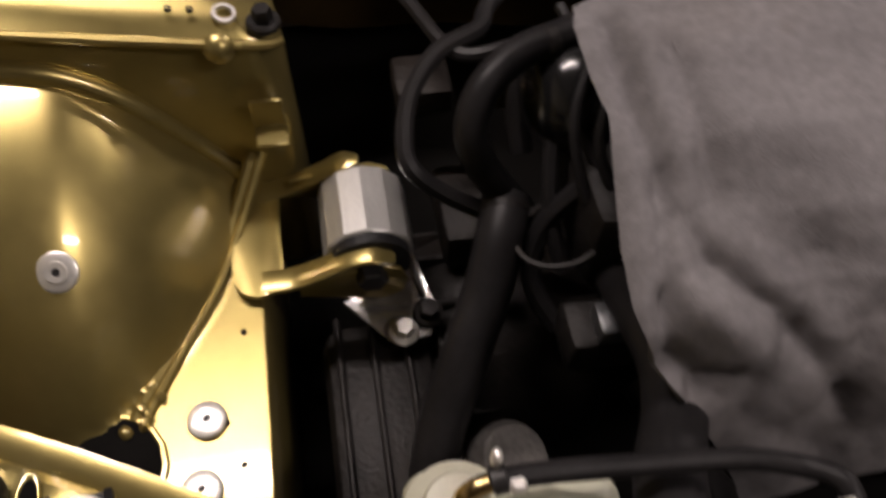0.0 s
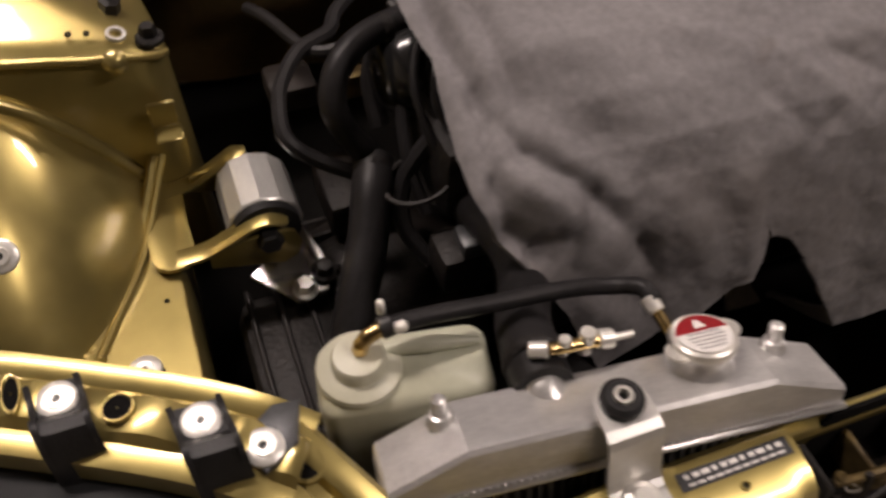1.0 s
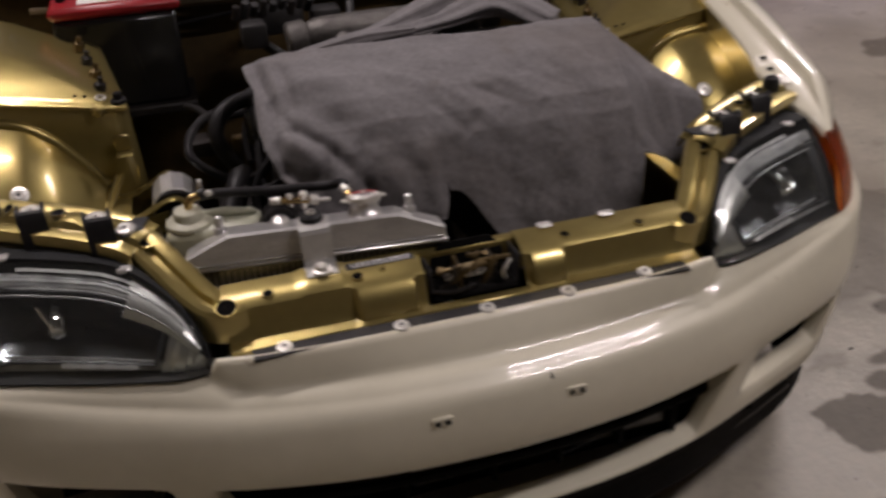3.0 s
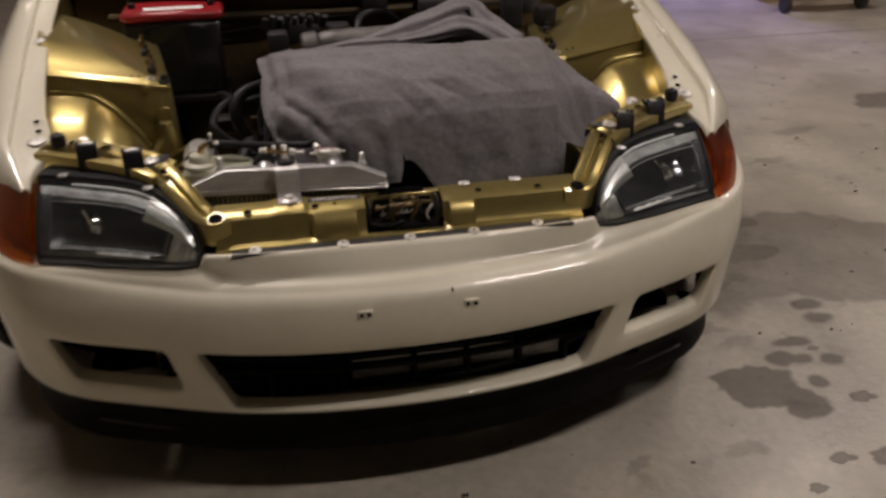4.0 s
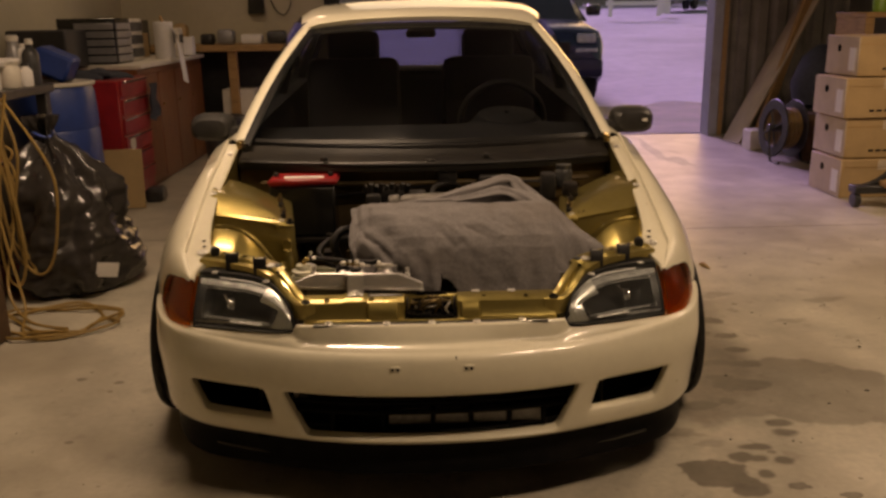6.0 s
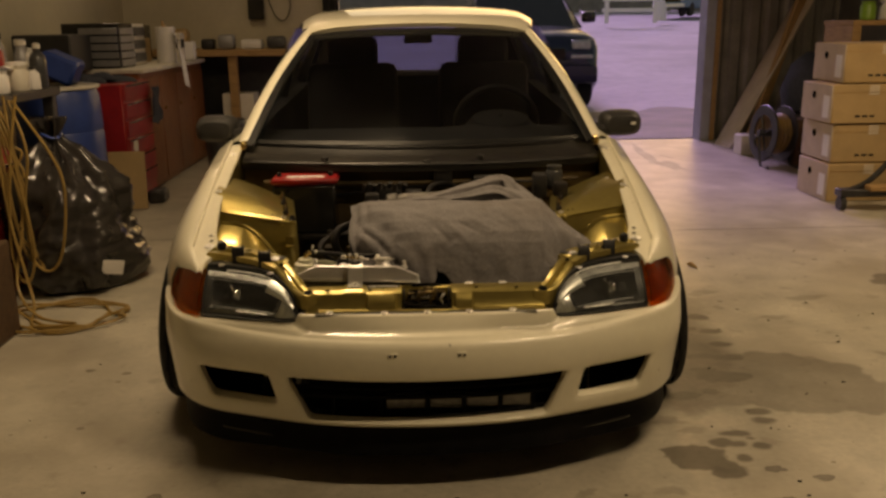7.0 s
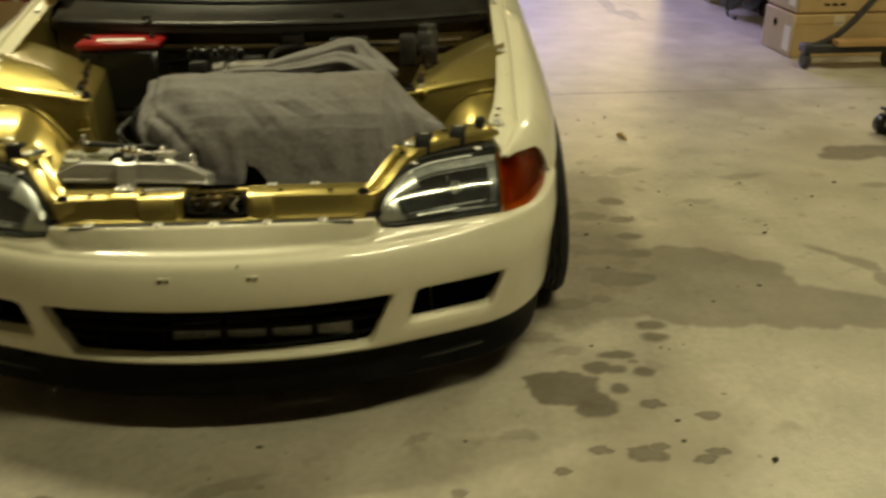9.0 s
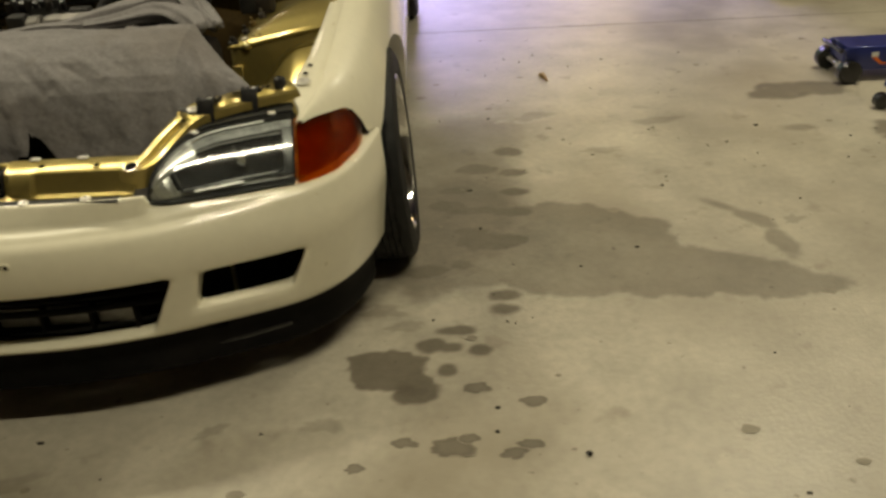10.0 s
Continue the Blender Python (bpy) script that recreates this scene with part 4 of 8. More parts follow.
# cabin
bm = B()
grid(bm, [[Vector((0.68 * u, 1.19 + 0.15 * u * u, 0.775)), Vector((0.69 * u, 1.36 + 0.08 * u * u, 0.785 + 0.01 * math.cos(3 * u))), Vector((0.69 * u, 1.62, 0.80 + 0.02 * max(0, 1 - ((u - 0.5) / 0.28) ** 2))), Vector((0.69 * u, 1.74, 0.76)), Vector((0.69 * u, 1.76, 0.45))] for u in np.linspace(-1, 1, 25)])
part("dashboard", bm, SEAT, car, "dark dashboard", 50, 0.01)
part("binnacle", one(lathe, [(0.17, -0.05), (0.165, 0.0), (0.12, 0.05), (0.01, 0.06)], axis((0.35, 1.66, 0.79), (0, -0.2, 1)), 20, False), SEAT, car, "dark instrument hood")
bm = B()
lathe(bm, [(0.185 + 0.014 * math.cos(a), 0.014 * math.sin(a)) for a in (2 * math.pi * k / 10 for k in range(11))], axis((0.35, 1.86, 0.79), (0, 1, 0.42)), 32, False)
wheel_s = part("steering_wheel", bm, SEAT, car, "dark steering wheel")
part("steering_hub", one(box, (0.35, 1.85, 0.785), (0.16, 0.05, 0.10), 0.02), SEAT, wheel_s)
part("cabin_floor", one(box, (0, 2.7, 0.24), (1.5, 2.6, 0.06)), SEAT, car, "dark cabin floor")
for sx in (-0.35, 0.35):
    bm = B()
    box(bm, (sx, 2.25, 0.45), (0.50, 0.52, 0.16), 0.05, Matrix(), 2)
    st = part("seat", bm, SEAT, car, "dark fabric front seat")
    box_m = pose(sx, 2.55, 0.735, -14, 0, 0)
    part("backrest", one(box, (0, 0, 0), (0.48, 0.13, 0.62), 0.05, box_m, 2), SEAT, st)
    part("headrest", one(box, (0, 0.02, 0.37), (0.27, 0.10, 0.17), 0.04, box_m, 2), SEAT, st)
part("rear_bench", one(box, (0, 3.1, 0.66), (1.2, 0.16, 0.56), 0.05), SEAT, car, "dark rear seat back")

# ---- the car: engine bay in gold ----
def hole_disc(p, d, r, parent, lip=0.0, squash=1.0):
    m = axis(p, d) @ Matrix.Diagonal((1, squash, 1, 1))
    bm = B()
    lathe(bm, [(r, -0.001), (r, 0.0012), (0.0005, 0.0012)], m, 18, False)
    ob = part("hole", bm, HOLE, parent)
    if lip:
        bm = B()
        lathe(bm, [(r + lip, -0.001), (r + lip * 0.7, 0.0022), (r + lip * 0.2, 0.0022), (r - 0.0005, 0.0006)], m, 18, False)
        part("hole_rim", bm, GOLD, parent)
    return ob


for s in (-1, 1):
    # wheel house: drum round the wheel, drawn in towards the frame rail
    HOUSE_R = spline([(0.43, 0.12, 0), (0.47, 0.198, 0), (0.488, 0.226, 0), (0.506, 0.252, 0), (0.531, 0.284, 0), (0.551, 0.307, 0), (0.575, 0.326, 0), (0.594, 0.336, 0), (0.63, 0.344, 0), (0.67, 0.347, 0)], 8)
    def house(x, y):
        r = float(np.interp(x, [p.x for p in HOUSE_R], [p.y for p in HOUSE_R]))
        d = r * r - (y - 0.755) ** 2
        return max(0.27 + math.sqrt(d) if d > 0 else 0.0, 0.441 + 0.0 * x)
    bm = B()
    xs = np.linspace(0.466, 0.672, 44)
    ys = np.linspace(0.385, 0.70, 44)
    grid(bm, [[Vector((s * x, y, house(x, y))) for x in xs] for y in ys])
    apron = part("wheel_house", bm, GOLD, car, "gold painted inner wheel house panel", 60, 0.003)
    # seam rib between the house and the rail flange
    bm = B()
    seam = [(s * 0.462, 0.685, 0.49), (s * 0.488, 0.632, 0.456), (s * 0.506, 0.586, 0.448), (s * 0.531, 0.54, 0.445), (s * 0.551, 0.501, 0.445), (s * 0.565, 0.475, 0.444)]
    tube(bm, seam, [0.006, 0.005, 0.006, 0.005, 0.007, 0.004], 8, 8)
    part("seam", bm, GOLD, apron)
    tube_pts = [(x - s * 0.008, y, z) for x, y, z in seam]
    part("seam_bead", one(tube, tube_pts, 0.004, 8, 8), GOLD, apron)
    # sealant lumps along the seam, and the bead between the house and the tower
    random.seed(11)
    for k in range(9):
        q = Vector(seam[4]).lerp(Vector(seam[5]), k / 8) + Vector((s * random.uniform(-0.012, 0.010), random.uniform(-0.012, 0.012), 0.002))
        part("sealant_lump", one(lathe, [(0.006, -0.002), (0.0055, 0.003), (0.003, 0.006), (0.0005, 0.0065)], axis(q, (random.uniform(-0.5, 0.5), random.uniform(-0.5, 0.5), 1)) @ Matrix.Diagonal((random.uniform(0.5, 1.3), random.uniform(0.5, 1.1), random.uniform(0.6, 1.1), 1)), 10, False), GOLD, apron)
    part("tower_bead", one(tube, [(s * x, 0.680 - 0.004 * math.sin(9 * x), house(x, 0.682) + 0.003) for x in np.linspace(0.475, 0.665, 9)], 0.009, 10, 6), GOLD, apron)
    # inner fender wall
    bm = B()
    rows = []
    for y in np.linspace(0.36, 1.24, 16):
        xi, zi = lerp_table(y, XIN), lerp_table(y, ZIN)
        rows.append([Vector((s * (xi - 0.001), y, zi - 0.004)), Vector((s * (xi + 0.002), y, zi - 0.03)), Vector((s * (xi + 0.006), y, 0.56)), Vector((s * 0.69, y, 0.44)), Vector((s * 0.69, y, 0.3))])
    grid(bm, rows)
    part("inner_fender", bm, GOLD, car, "gold painted inner fender wall", 50, 0.003)
    # strut tower
    bm = B()
    rows = []
    def tower_ring(grow, zf, zb):
        pts = []
        x0, x1, y0, y1 = 0.418 - grow, 0.70, 0.688 - grow, 1.02
        r = 0.03
        for (cx, cy), a0 in (((x0 + r, y0 + r), 180), ((x1 - r, y0 + r), 270), ((x1 - r, y1 - r), 0), ((x0 + r, y1 - r), 90)):
            for k in range(5):
                a = radians(a0 + 90 * k / 4)
                pts.append((cx + r * math.cos(a), cy + r * math.sin(a)))
        out = []
        for x, y in pts:
            x += 0.055 * max(0.0, (y - y0) / (y1 - y0)) * max(0.0, 1 - (x - x0) / 0.15)
            tilt = (x - 0.42) * 0.18
            z = zf + tilt * (1 if zf > 0.5 else 0) + (zb - zf) * (y - y0) / (y1 - y0)
            out.append(Vector((s * x, y, z)))
        return out
    def plateau(ins, z0, z1):
        pts = []
        x0, x1, y0, y1, r = 0.418 + ins * 1.25, 0.70, 0.688 + ins, 1.02, 0.03
        for (cx, cy), a0 in (((x0 + r, y0 + r), 180), ((x1 - r, y0 + r), 270), ((x1 - r, y1 - r), 0), ((x0 + r, y1 - r), 90)):
            for k in range(5):
                a = radians(a0 + 90 * k / 4)
                x, y = cx + r * math.cos(a), cy + r * math.sin(a)
                x += 0.055 * max(0.0, (y - y0) / (y1 - y0)) * max(0.0, 1 - (x - x0) / 0.15)
                pts.append(Vector((s * x, y, z0 + (z1 - z0) * (x - 0.42) / 0.28)))
        return pts
    rows = [tower_ring(0.010, 0.33, 0.33), tower_ring(0.004, 0.50, 0.52), tower_ring(0.0, 0.596, 0.612), tower_ring(-0.003, 0.604, 0.615), tower_ring(-0.026, 0.611, 0.622), plateau(0.045, 0.621, 0.672), plateau(0.10, 0.636, 0.696), plateau(0.14, 0.642, 0.704)]
    vv = grid(bm, rows, True)
    bm.faces.new(vv[-1])
    tower = part("strut_tower", bm, GOLD, car, "gold painted suspension strut tower", 50)
    # nuts on studs along the inner edge of the tower
    for k, (x, y) in enumerate(((0.462, 0.745), (0.470, 0.80), (0.485, 0.86), (0.50, 0.93))):
        p = Vector((s * x, y, 0.624 + 0.005 * k + 0.10 * (x - 0.46)))
        part("strut_nut", one(lathe, [(0.010, -0.006), (0.010, 0.010), (0.0045, 0.012), (0.0045, 0.022), (0.001, 0.023)], axis(p, (-s * 0.2, -0.1, 1)), 6, False), OLDBRASS if k % 2 else GRIME, tower)
    # ripple along the front edge, bolt and punched holes on the tower's shelf
    part("edge_dimple", one(lathe, [(0.012, 0), (0.009, 0.006), (0.003, 0.009), (0.0005, 0.009)], axis((s * 0.468, 0.684, 0.610), (0, -1, 0.4)), 16, False), GOLD, tower)
    for k, x in enumerate((0.485, 0.50)):
        hole_disc((s * x, 0.708, 0.6175 + 0.16 * (x - 0.42)), (-s * 0.2, -0.15, 1), 0.0028, tower)
    part("stud_ring", one(lathe, [(0.009, 0), (0.009, 0.003), (0.006, 0.003), (0.006, 0.0)], axis((s * 0.462, 0.708, 0.6205), (-s * 0.2, -0.15, 1)), 16, False), ZINC, tower)
    round_part("tower_bolt", (s * 0.434, 0.702, 0.613), (0, 0, 1), 0.013, 0.006, GRIME, tower, 16)
    round_part("tower_bolt_head", (s * 0.434, 0.702, 0.619), (0, 0, 1), 0.008, 0.010, GRIME, tower, 6)
    hole_disc((s * 0.535, 0.6775, 0.53), (0, -1, 0), 0.003, tower)
    bm = B()
    tube(bm, [(s * 0.69, 0.689, 0.651), (s * 0.6, 0.686, 0.636), (s * 0.45, 0.686, 0.609), (s * 0.422, 0.693, 0.605)], 0.004, 8, 6)
    part("tower_lip", bm, GOLD, tower)
    # clip bracket low on the tower's corner
    bm = B()
    box(bm, (s * 0.441, 0.672, 0.552), (0.026, 0.004, 0.028), 0.0015)
    box(bm, (s * 0.440, 0.660, 0.536), (0.026, 0.022, 0.004), 0.0015, pose(0, 0, 0))
    part("clip_bracket", bm, GOLD, tower)
    # frame rail
    bm = B()
    prof = [(0.466, 0.20), (0.462, 0.43), (0.466, 0.438), (0.474, 0.440), (0.66, 0.440), (0.67, 0.43), (0.67, 0.26)]
    grid(bm, [[Vector((s * x, y, z)) for x, z in prof] for y in (0.20, 0.33, 0.5, 0.7, 1.0, 1.2)])
    rail = part("frame_rail", bm, GOLD, car, "gold painted frame rail", 30, 0.003)
    hole_disc((s * 0.585, 0.438, 0.4445), (0, 0, 1), 0.042, rail, 0.005)
    for x, y in ((0.482, 0.54), (0.497, 0.465), (0.485, 0.43), (0.475, 0.39)):
        hole_disc((s * x, y, 0.442), (0, 0, 1), 0.0025, rail)
    round_part("apron_bolt", (s * 0.594, 0.552, 0.540), (0, -0.62, 0.78), 0.015, 0.005, ZINC, apron, 20, 0.003, "bare zinc washer")
    round_part("flange_washer", (s * 0.511, 0.468, 0.4455), (0, 0, 1), 0.015, 0.004, ZINC, rail, 20, 0.003, "bare zinc washer")
    round_part("flange_washer", (s * 0.515, 0.415, 0.4455), (0, 0, 1), 0.015, 0.004, ZINC, rail, 20, 0.003, "bare zinc washer")
    # upper headlight panel, a hat section with flanges
    PATHU = spline([(0.405, 0.268, 0.580), (0.43, 0.284, 0.590), (0.47, 0.310, 0.5945), (0.53, 0.342, 0.598), (0.59, 0.372, 0.600), (0.622, 0.386, 0.599)], 8)
    SECT = ((-0.036, -0.016), (-0.034, -0.002), (-0.026, 0.0), (-0.018, 0.0), (-0.013, 0.006), (-0.004, 0.0075), (0.012, 0.006), (0.018, 0.0), (0.026, 0.004), (0.034, 0.004), (0.036, -0.012))
    bm = B()
    rows = []
    for i, p in enumerate(PATHU):
        t = (PATHU[min(i + 1, len(PATHU) - 1)] - PATHU[max(i - 1, 0)])
        t.z = 0
        t.normalize()
        side = Vector((-t.y, t.x, 0))
        dent = 1.0 + 0.55 * math.sin(i * 0.75)
        rows.append([Vector((s * (p.x + side.x * a), p.y + side.y * a, p.z + (b * dent if 0.004 < b else b))) for a, b in SECT])
    grid(bm, rows)
    upper = part("headlight_panel", bm, GOLD, car, "gold pressed headlight mounting panel", 30, 0.0025)
    hole_disc((s * 0.508, 0.331, 0.6085), (0, 0, 1), 0.009, upper, 0.002)
    hole_disc((s * 0.570, 0.362, 0.6105), (0, 0, 1), 0.005, upper, 0.0015, 2.6)
    # straps that hold the headlight, with zinc washers
    for x, y, z, k in ((0.543, 0.349, 0.606, 0), (0.460, 0.305, 0.603, 1)):
        bm = B()
        w = 0.0155
        rows = []
        for dy, dz in ((0.014, 0.002), (0.0, 0.002), (-0.013, 0.004), (-0.021, 0.013), (-0.029, 0.013), (-0.036, 0.002), (-0.041, -0.022), (-0.044, -0.045)):
            q = Vector((s * x + s * dy * 0.15, y + dy, z + dz))
            rows.append([q + Vector((-w, 0, 0.006)), q + Vector((-w, 0, 0)), q + Vector((-w * 0.55, 0, -0.001)), q + Vector((w * 0.55, 0, -0.001)), q + Vector((w, 0, 0)), q + Vector((w, 0, 0.006))])
        grid(bm, rows)
        strap = part("headlight_strap", bm, RUBBER, car, "black headlight strap", 30, 0.004)
        round_part("strap_washer", (s * x, y, z + 0.003), (0, -0.1, 1), 0.0135, 0.004, ZINC, strap, 20, 0.003, "bare zinc washer")
    round_part("panel_washer", (s * 0.427, 0.279, 0.5965), (0, -0.1, 1), 0.0135, 0.005, ZINC, upper, 20, 0.003, "bare zinc washer")
    bm = B()
    prism(bm, [(-0.018, -0.014), (0.010, -0.016), (0.034, 0.004), (0.02, 0.016), (-0.012, 0.016)], 0.003, pose(s * 0.423, 0.284, 0.593, 0, 0, 35 if s < 0 else 145), 0.001)
    part("corner_tab", bm, SMOKE, upper, "dark plastic corner tab")
    part("rubber_stop", one(lathe, [(0.012, 0), (0.014, 0.012), (0.012, 0.022), (0.004, 0.026)], axis((s * 0.594, 0.369, 0.604), (0, 0, 1)), 14, False), RUBBER, upper, "black rubber bonnet stop")
    # diagonal arm from the panel down to the front beam
    PATHD = spline([(0.300, 0.170, 0.529), (0.330, 0.168, 0.528), (0.352, 0.186, 0.537), (0.375, 0.215, 0.556), (0.398, 0.248, 0.573), (0.420, 0.280, 0.586)], 7)
    SECD = ((-0.029, -0.03), (-0.027, -0.002), (-0.023, 0.002), (-0.012, 0.003), (-0.007, 0.001), (-0.004, -0.008), (0.005, -0.009), (0.008, -0.001), (0.018, 0.0005), (0.022, -0.003), (0.025, -0.04))
    bm = B()
    rows = []
    for i, p in enumerate(PATHD):
        t = (PATHD[min(i + 1, len(PATHD) - 1)] - PATHD[max(i - 1, 0)]).normalized()
        side = Vector((t.y, -t.x, 0)).normalized()
        rows.append([Vector((s * (p.x + side.x * a), p.y + side.y * a, p.z + b)) for a, b in SECD])
    grid(bm, rows)
    arm = part("support_arm", bm, GOLD, car, "gold pressed diagonal support arm", 30, 0.0025)
    hole_disc((s * 0.404, 0.267, 0.5795), (0, -0.3, 1), 0.009, arm, 0.004)
    # large hole at the corner
    hole_disc((s * 0.321, 0.154, 0.5305), (0, -0.35, 1), 0.0125, arm, 0.0025)

# front beam: pressed section with the latch gap in the middle
def beam(x0, x1, n):
    bm = B()
    rows = []
    for x in np.linspace(x0, x1, n):
        k = 0.014 if -0.16 < x < -0.082 or 0.078 < x < 0.125 else 0.0
        e = 0.003 if -0.225 < x < -0.165 else 0.0
        rows.append([Vector((x, y - k * f, z + e * g)) for y, z, f, g in ((0.206, 0.47, 0, 0), (0.206, 0.527, 0, 1), (0.200, 0.534, 0, 1), (0.180, 0.5325, 0, 1), (0.163, 0.529, 0, 1), (0.155, 0.524, 0.5, 1), (0.149, 0.510, 1, 0), (0.142, 0.494, 1, 0), (0.136, 0.4875, 0.6, 0), (0.122, 0.485, 0, 0), (0.120, 0.476, 0, 0))])
    grid(bm, rows)
    return part("front_beam", bm, GOLD, car, "gold pressed radiator support beam", 30, 0.003)


for x0, x1, n in ((-0.325, -0.067, 44), (0.071, 0.325, 44)):
    fb = beam(x0, x1, n)
part("beam_bridge", one(box, (0.002, 0.198, 0.512), (0.16, 0.016, 0.04), 0.003), GOLD, car, "gold strip behind the bonnet latch")
part("beam_foot", one(box, (0.002, 0.128, 0.4835), (0.15, 0.016, 0.006), 0.002), GOLD, car)
for x, r in ((-0.268, 0.0065), (-0.153, 0.0065), (-0.178, 0.003), (-0.118, 0.0025), (0.14, 0.006), (0.25, 0.006)):
    hole_disc((x, 0.167 if abs(x) > 0.2 or x < -0.15 else 0.172, 0.5315), (0, -0.15, 1), r, fb, 0.002)
for x in (0.12, 0.215):
    part("beam_clip", one(box, (x, 0.197, 0.538), (0.022, 0.014, 0.004), 0.002), ZINC, fb)
# latch: plates, claw, springs, screws
# the base is near-black for the dark void under the levers
latch = part("bonnet_latch", one(box, (0.002, 0.166, 0.486), (0.12, 0.05, 0.008), 0.003), HOLE, car, "dirty bonnet latch with brass-coloured levers")
for x, w, h, z, mt in ((-0.060, 0.004, 0.045, 0.508, BLACK), (0.063, 0.004, 0.045, 0.508, BLACK), (-0.018, 0.005, 0.034, 0.508, OLDBRASS), (0.030, 0.005, 0.036, 0.509, GRIME)):
    part("latch_plate", one(box, (x, 0.168, z), (w, 0.04, h), 0.002), mt, latch)
for pts, r, mt in ((((-0.050, 0.155, 0.520), (-0.02, 0.150, 0.527), (0.02, 0.150, 0.531), (0.052, 0.156, 0.526)), 0.0035, OLDBRASS), (((-0.045, 0.150, 0.500), (-0.03, 0.145, 0.512), (-0.028, 0.15, 0.53)), 0.003, GRIME), (((0.012, 0.148, 0.498), (0.018, 0.143, 0.515), (0.03, 0.15, 0.534)), 0.004, OLDBRASS), (((0.045, 0.152, 0.495), (0.040, 0.146, 0.51), (0.052, 0.150, 0.525)), 0.003, ZINC), (((-0.06, 0.15, 0.496), (-0.03, 0.142, 0.494), (0.0, 0.146, 0.498)), 0.0035, GRIME), (((-0.005, 0.16, 0.537), (0.0, 0.152, 0.54), (0.01, 0.16, 0.537)), 0.004, OLDBRASS)):
    part("latch_rod", one(tube, pts, r, 7, 6), mt, latch)
part("latch_claw", one(tube, [(-0.03, 0.152, 0.505), (-0.01, 0.146, 0.525), (0.012, 0.150, 0.528), (0.028, 0.156, 0.512)], 0.006, 8), OLDBRASS, latch)
part("latch_spring", one(tube, [(-0.04 + 0.004 * math.cos(k * 1.57) + 0.0022 * k, 0.150 + 0.004 * math.sin(k * 1.57), 0.515 + 0.004 * math.cos(k * 1.57)) for k in range(26)], 0.0012, 5, 2), ZINC, latch)
for x, z in ((-0.045, 0.522), (0.05, 0.52), (0.018, 0.535)):
    round_part("latch_rivet", (x, 0.158, z), (0, -0.6, 0.8), 0.0045, 0.005, OLDBRASS, latch, 10)
# near-black sheet standing for the shaded void behind the latch
part("latch_void_sheet", one(prism, [(-0.055, 0.0), (0.056, 0.0), (0.052, 0.026), (0.036, 0.044), (-0.034, 0.044), (-0.05, 0.026)], 0.004, Matrix.Translation((0.002, 0.1885, 0.497)) @ Matrix.Rotation(radians(78), 4, "X"), 0.001), HOLE, latch)
# black strip under the bumper edge, with clips
part("bumper_strip", one(box, (0, 0.112, 0.4825), (0.60, 0.026, 0.004), 0.001), BLACK, car, "black plastic bumper retaining strip")
for x in (-0.261, -0.113, 0.003, 0.117, 0.235):
    cy = 0.106 if abs(x) < 0.2 else 0.113
    round_part("bumper_clip", (x, cy, 0.4845), (0, -0.1, 1), 0.0105, 0.005, ZINC, bumper, 18, 0.003)
# sticker with two rows of unreadable print
bm = B()
box(bm, (0, 0, 0), (0.092, 0.014, 0.0012), 0.0004, pose(-0.118, 0.188, 0.5345, 3, 0, 0))
stick = part("sticker", bm, STICKER, fb, "small dark data sticker with pale print")
for k in range(11):
    part("print_bar", one(box, (-0.038 + 0.0076 * k, 0.0025, 0.0008), (0.0048 + 0.0016 * ((k * 7) % 3 - 1), 0.0035, 0.0004), 0, pose(-0.118, 0.188, 0.5345, 3, 0, 0)), WHITEPL, stick)
    part("print_bar", one(box, (-0.036 + 0.0073 * k, -0.0035, 0.0008), (0.0056, 0.0018, 0.0004), 0, pose(-0.118, 0.188, 0.5345, 3, 0, 0)), WHITEPL, stick)
# firewall, its shade put into a darker gold-brown
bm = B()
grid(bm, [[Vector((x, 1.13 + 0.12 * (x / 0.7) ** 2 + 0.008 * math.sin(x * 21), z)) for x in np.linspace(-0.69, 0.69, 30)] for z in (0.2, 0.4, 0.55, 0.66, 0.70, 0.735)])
fw = part("firewall", bm, SHADEDGOLD, car, "firewall in gold paint darkened for shade", 40, 0.004)
part("firewall_rib", one(tube, [(-0.6, 1.17, 0.655), (-0.3, 1.105, 0.66), (0, 1.098, 0.66), (0.3, 1.105, 0.66), (0.6, 1.17, 0.655)], 0.010, 8), SHADEDGOLD, fw)
# unseen black sheets added below so that the bay ends in the dark
part("light_stop_panel", one(box, (0.0, 0.21, 0.175), (0.92, 0.20, 0.006), 0), HOLE, car, "unseen black panel added to stop light behind the bumper")
part("bay_dark_sheet", one(box, (0, 0.75, 0.16), (1.22, 0.90, 0.02), 0), HOLE, car, "black sheet added so that the engine bay ends in shade")

# ---- the car: what is fitted in the engine bay ----
# aluminium radiator with welded top tank
RM = pose(-0.188, 0.243, 0.552, 0, 0, -5.4) @ pose(0, 0, 0, -15, 0, 0)
bm = B()
rows = []
for x, h, w in ((-0.172, 0.002, 0.024), (-0.170, 0.004, 0.026), (-0.118, 0.026, 0.026), (-0.114, 0.0275, 0.026), (0.108, 0.0275, 0.026), (0.112, 0.026, 0.026), (0.168, 0.004, 0.026), (0.170, 0.002, 0.024)):
    rows.append([RM @ Vector((x, y, z)) for y, z in ((-w, -0.013), (-w, h - 0.003), (-w + 0.003, h), (w - 0.003, h), (w, h - 0.003), (w, -0.013))])
vv = grid(bm, rows, True)
bm.faces.new(vv[0])
bm.faces.new(vv[-1])
rad = part("radiator", bm, ALU, car, "bare aluminium radiator with welded top tank", 20)
bm = B()
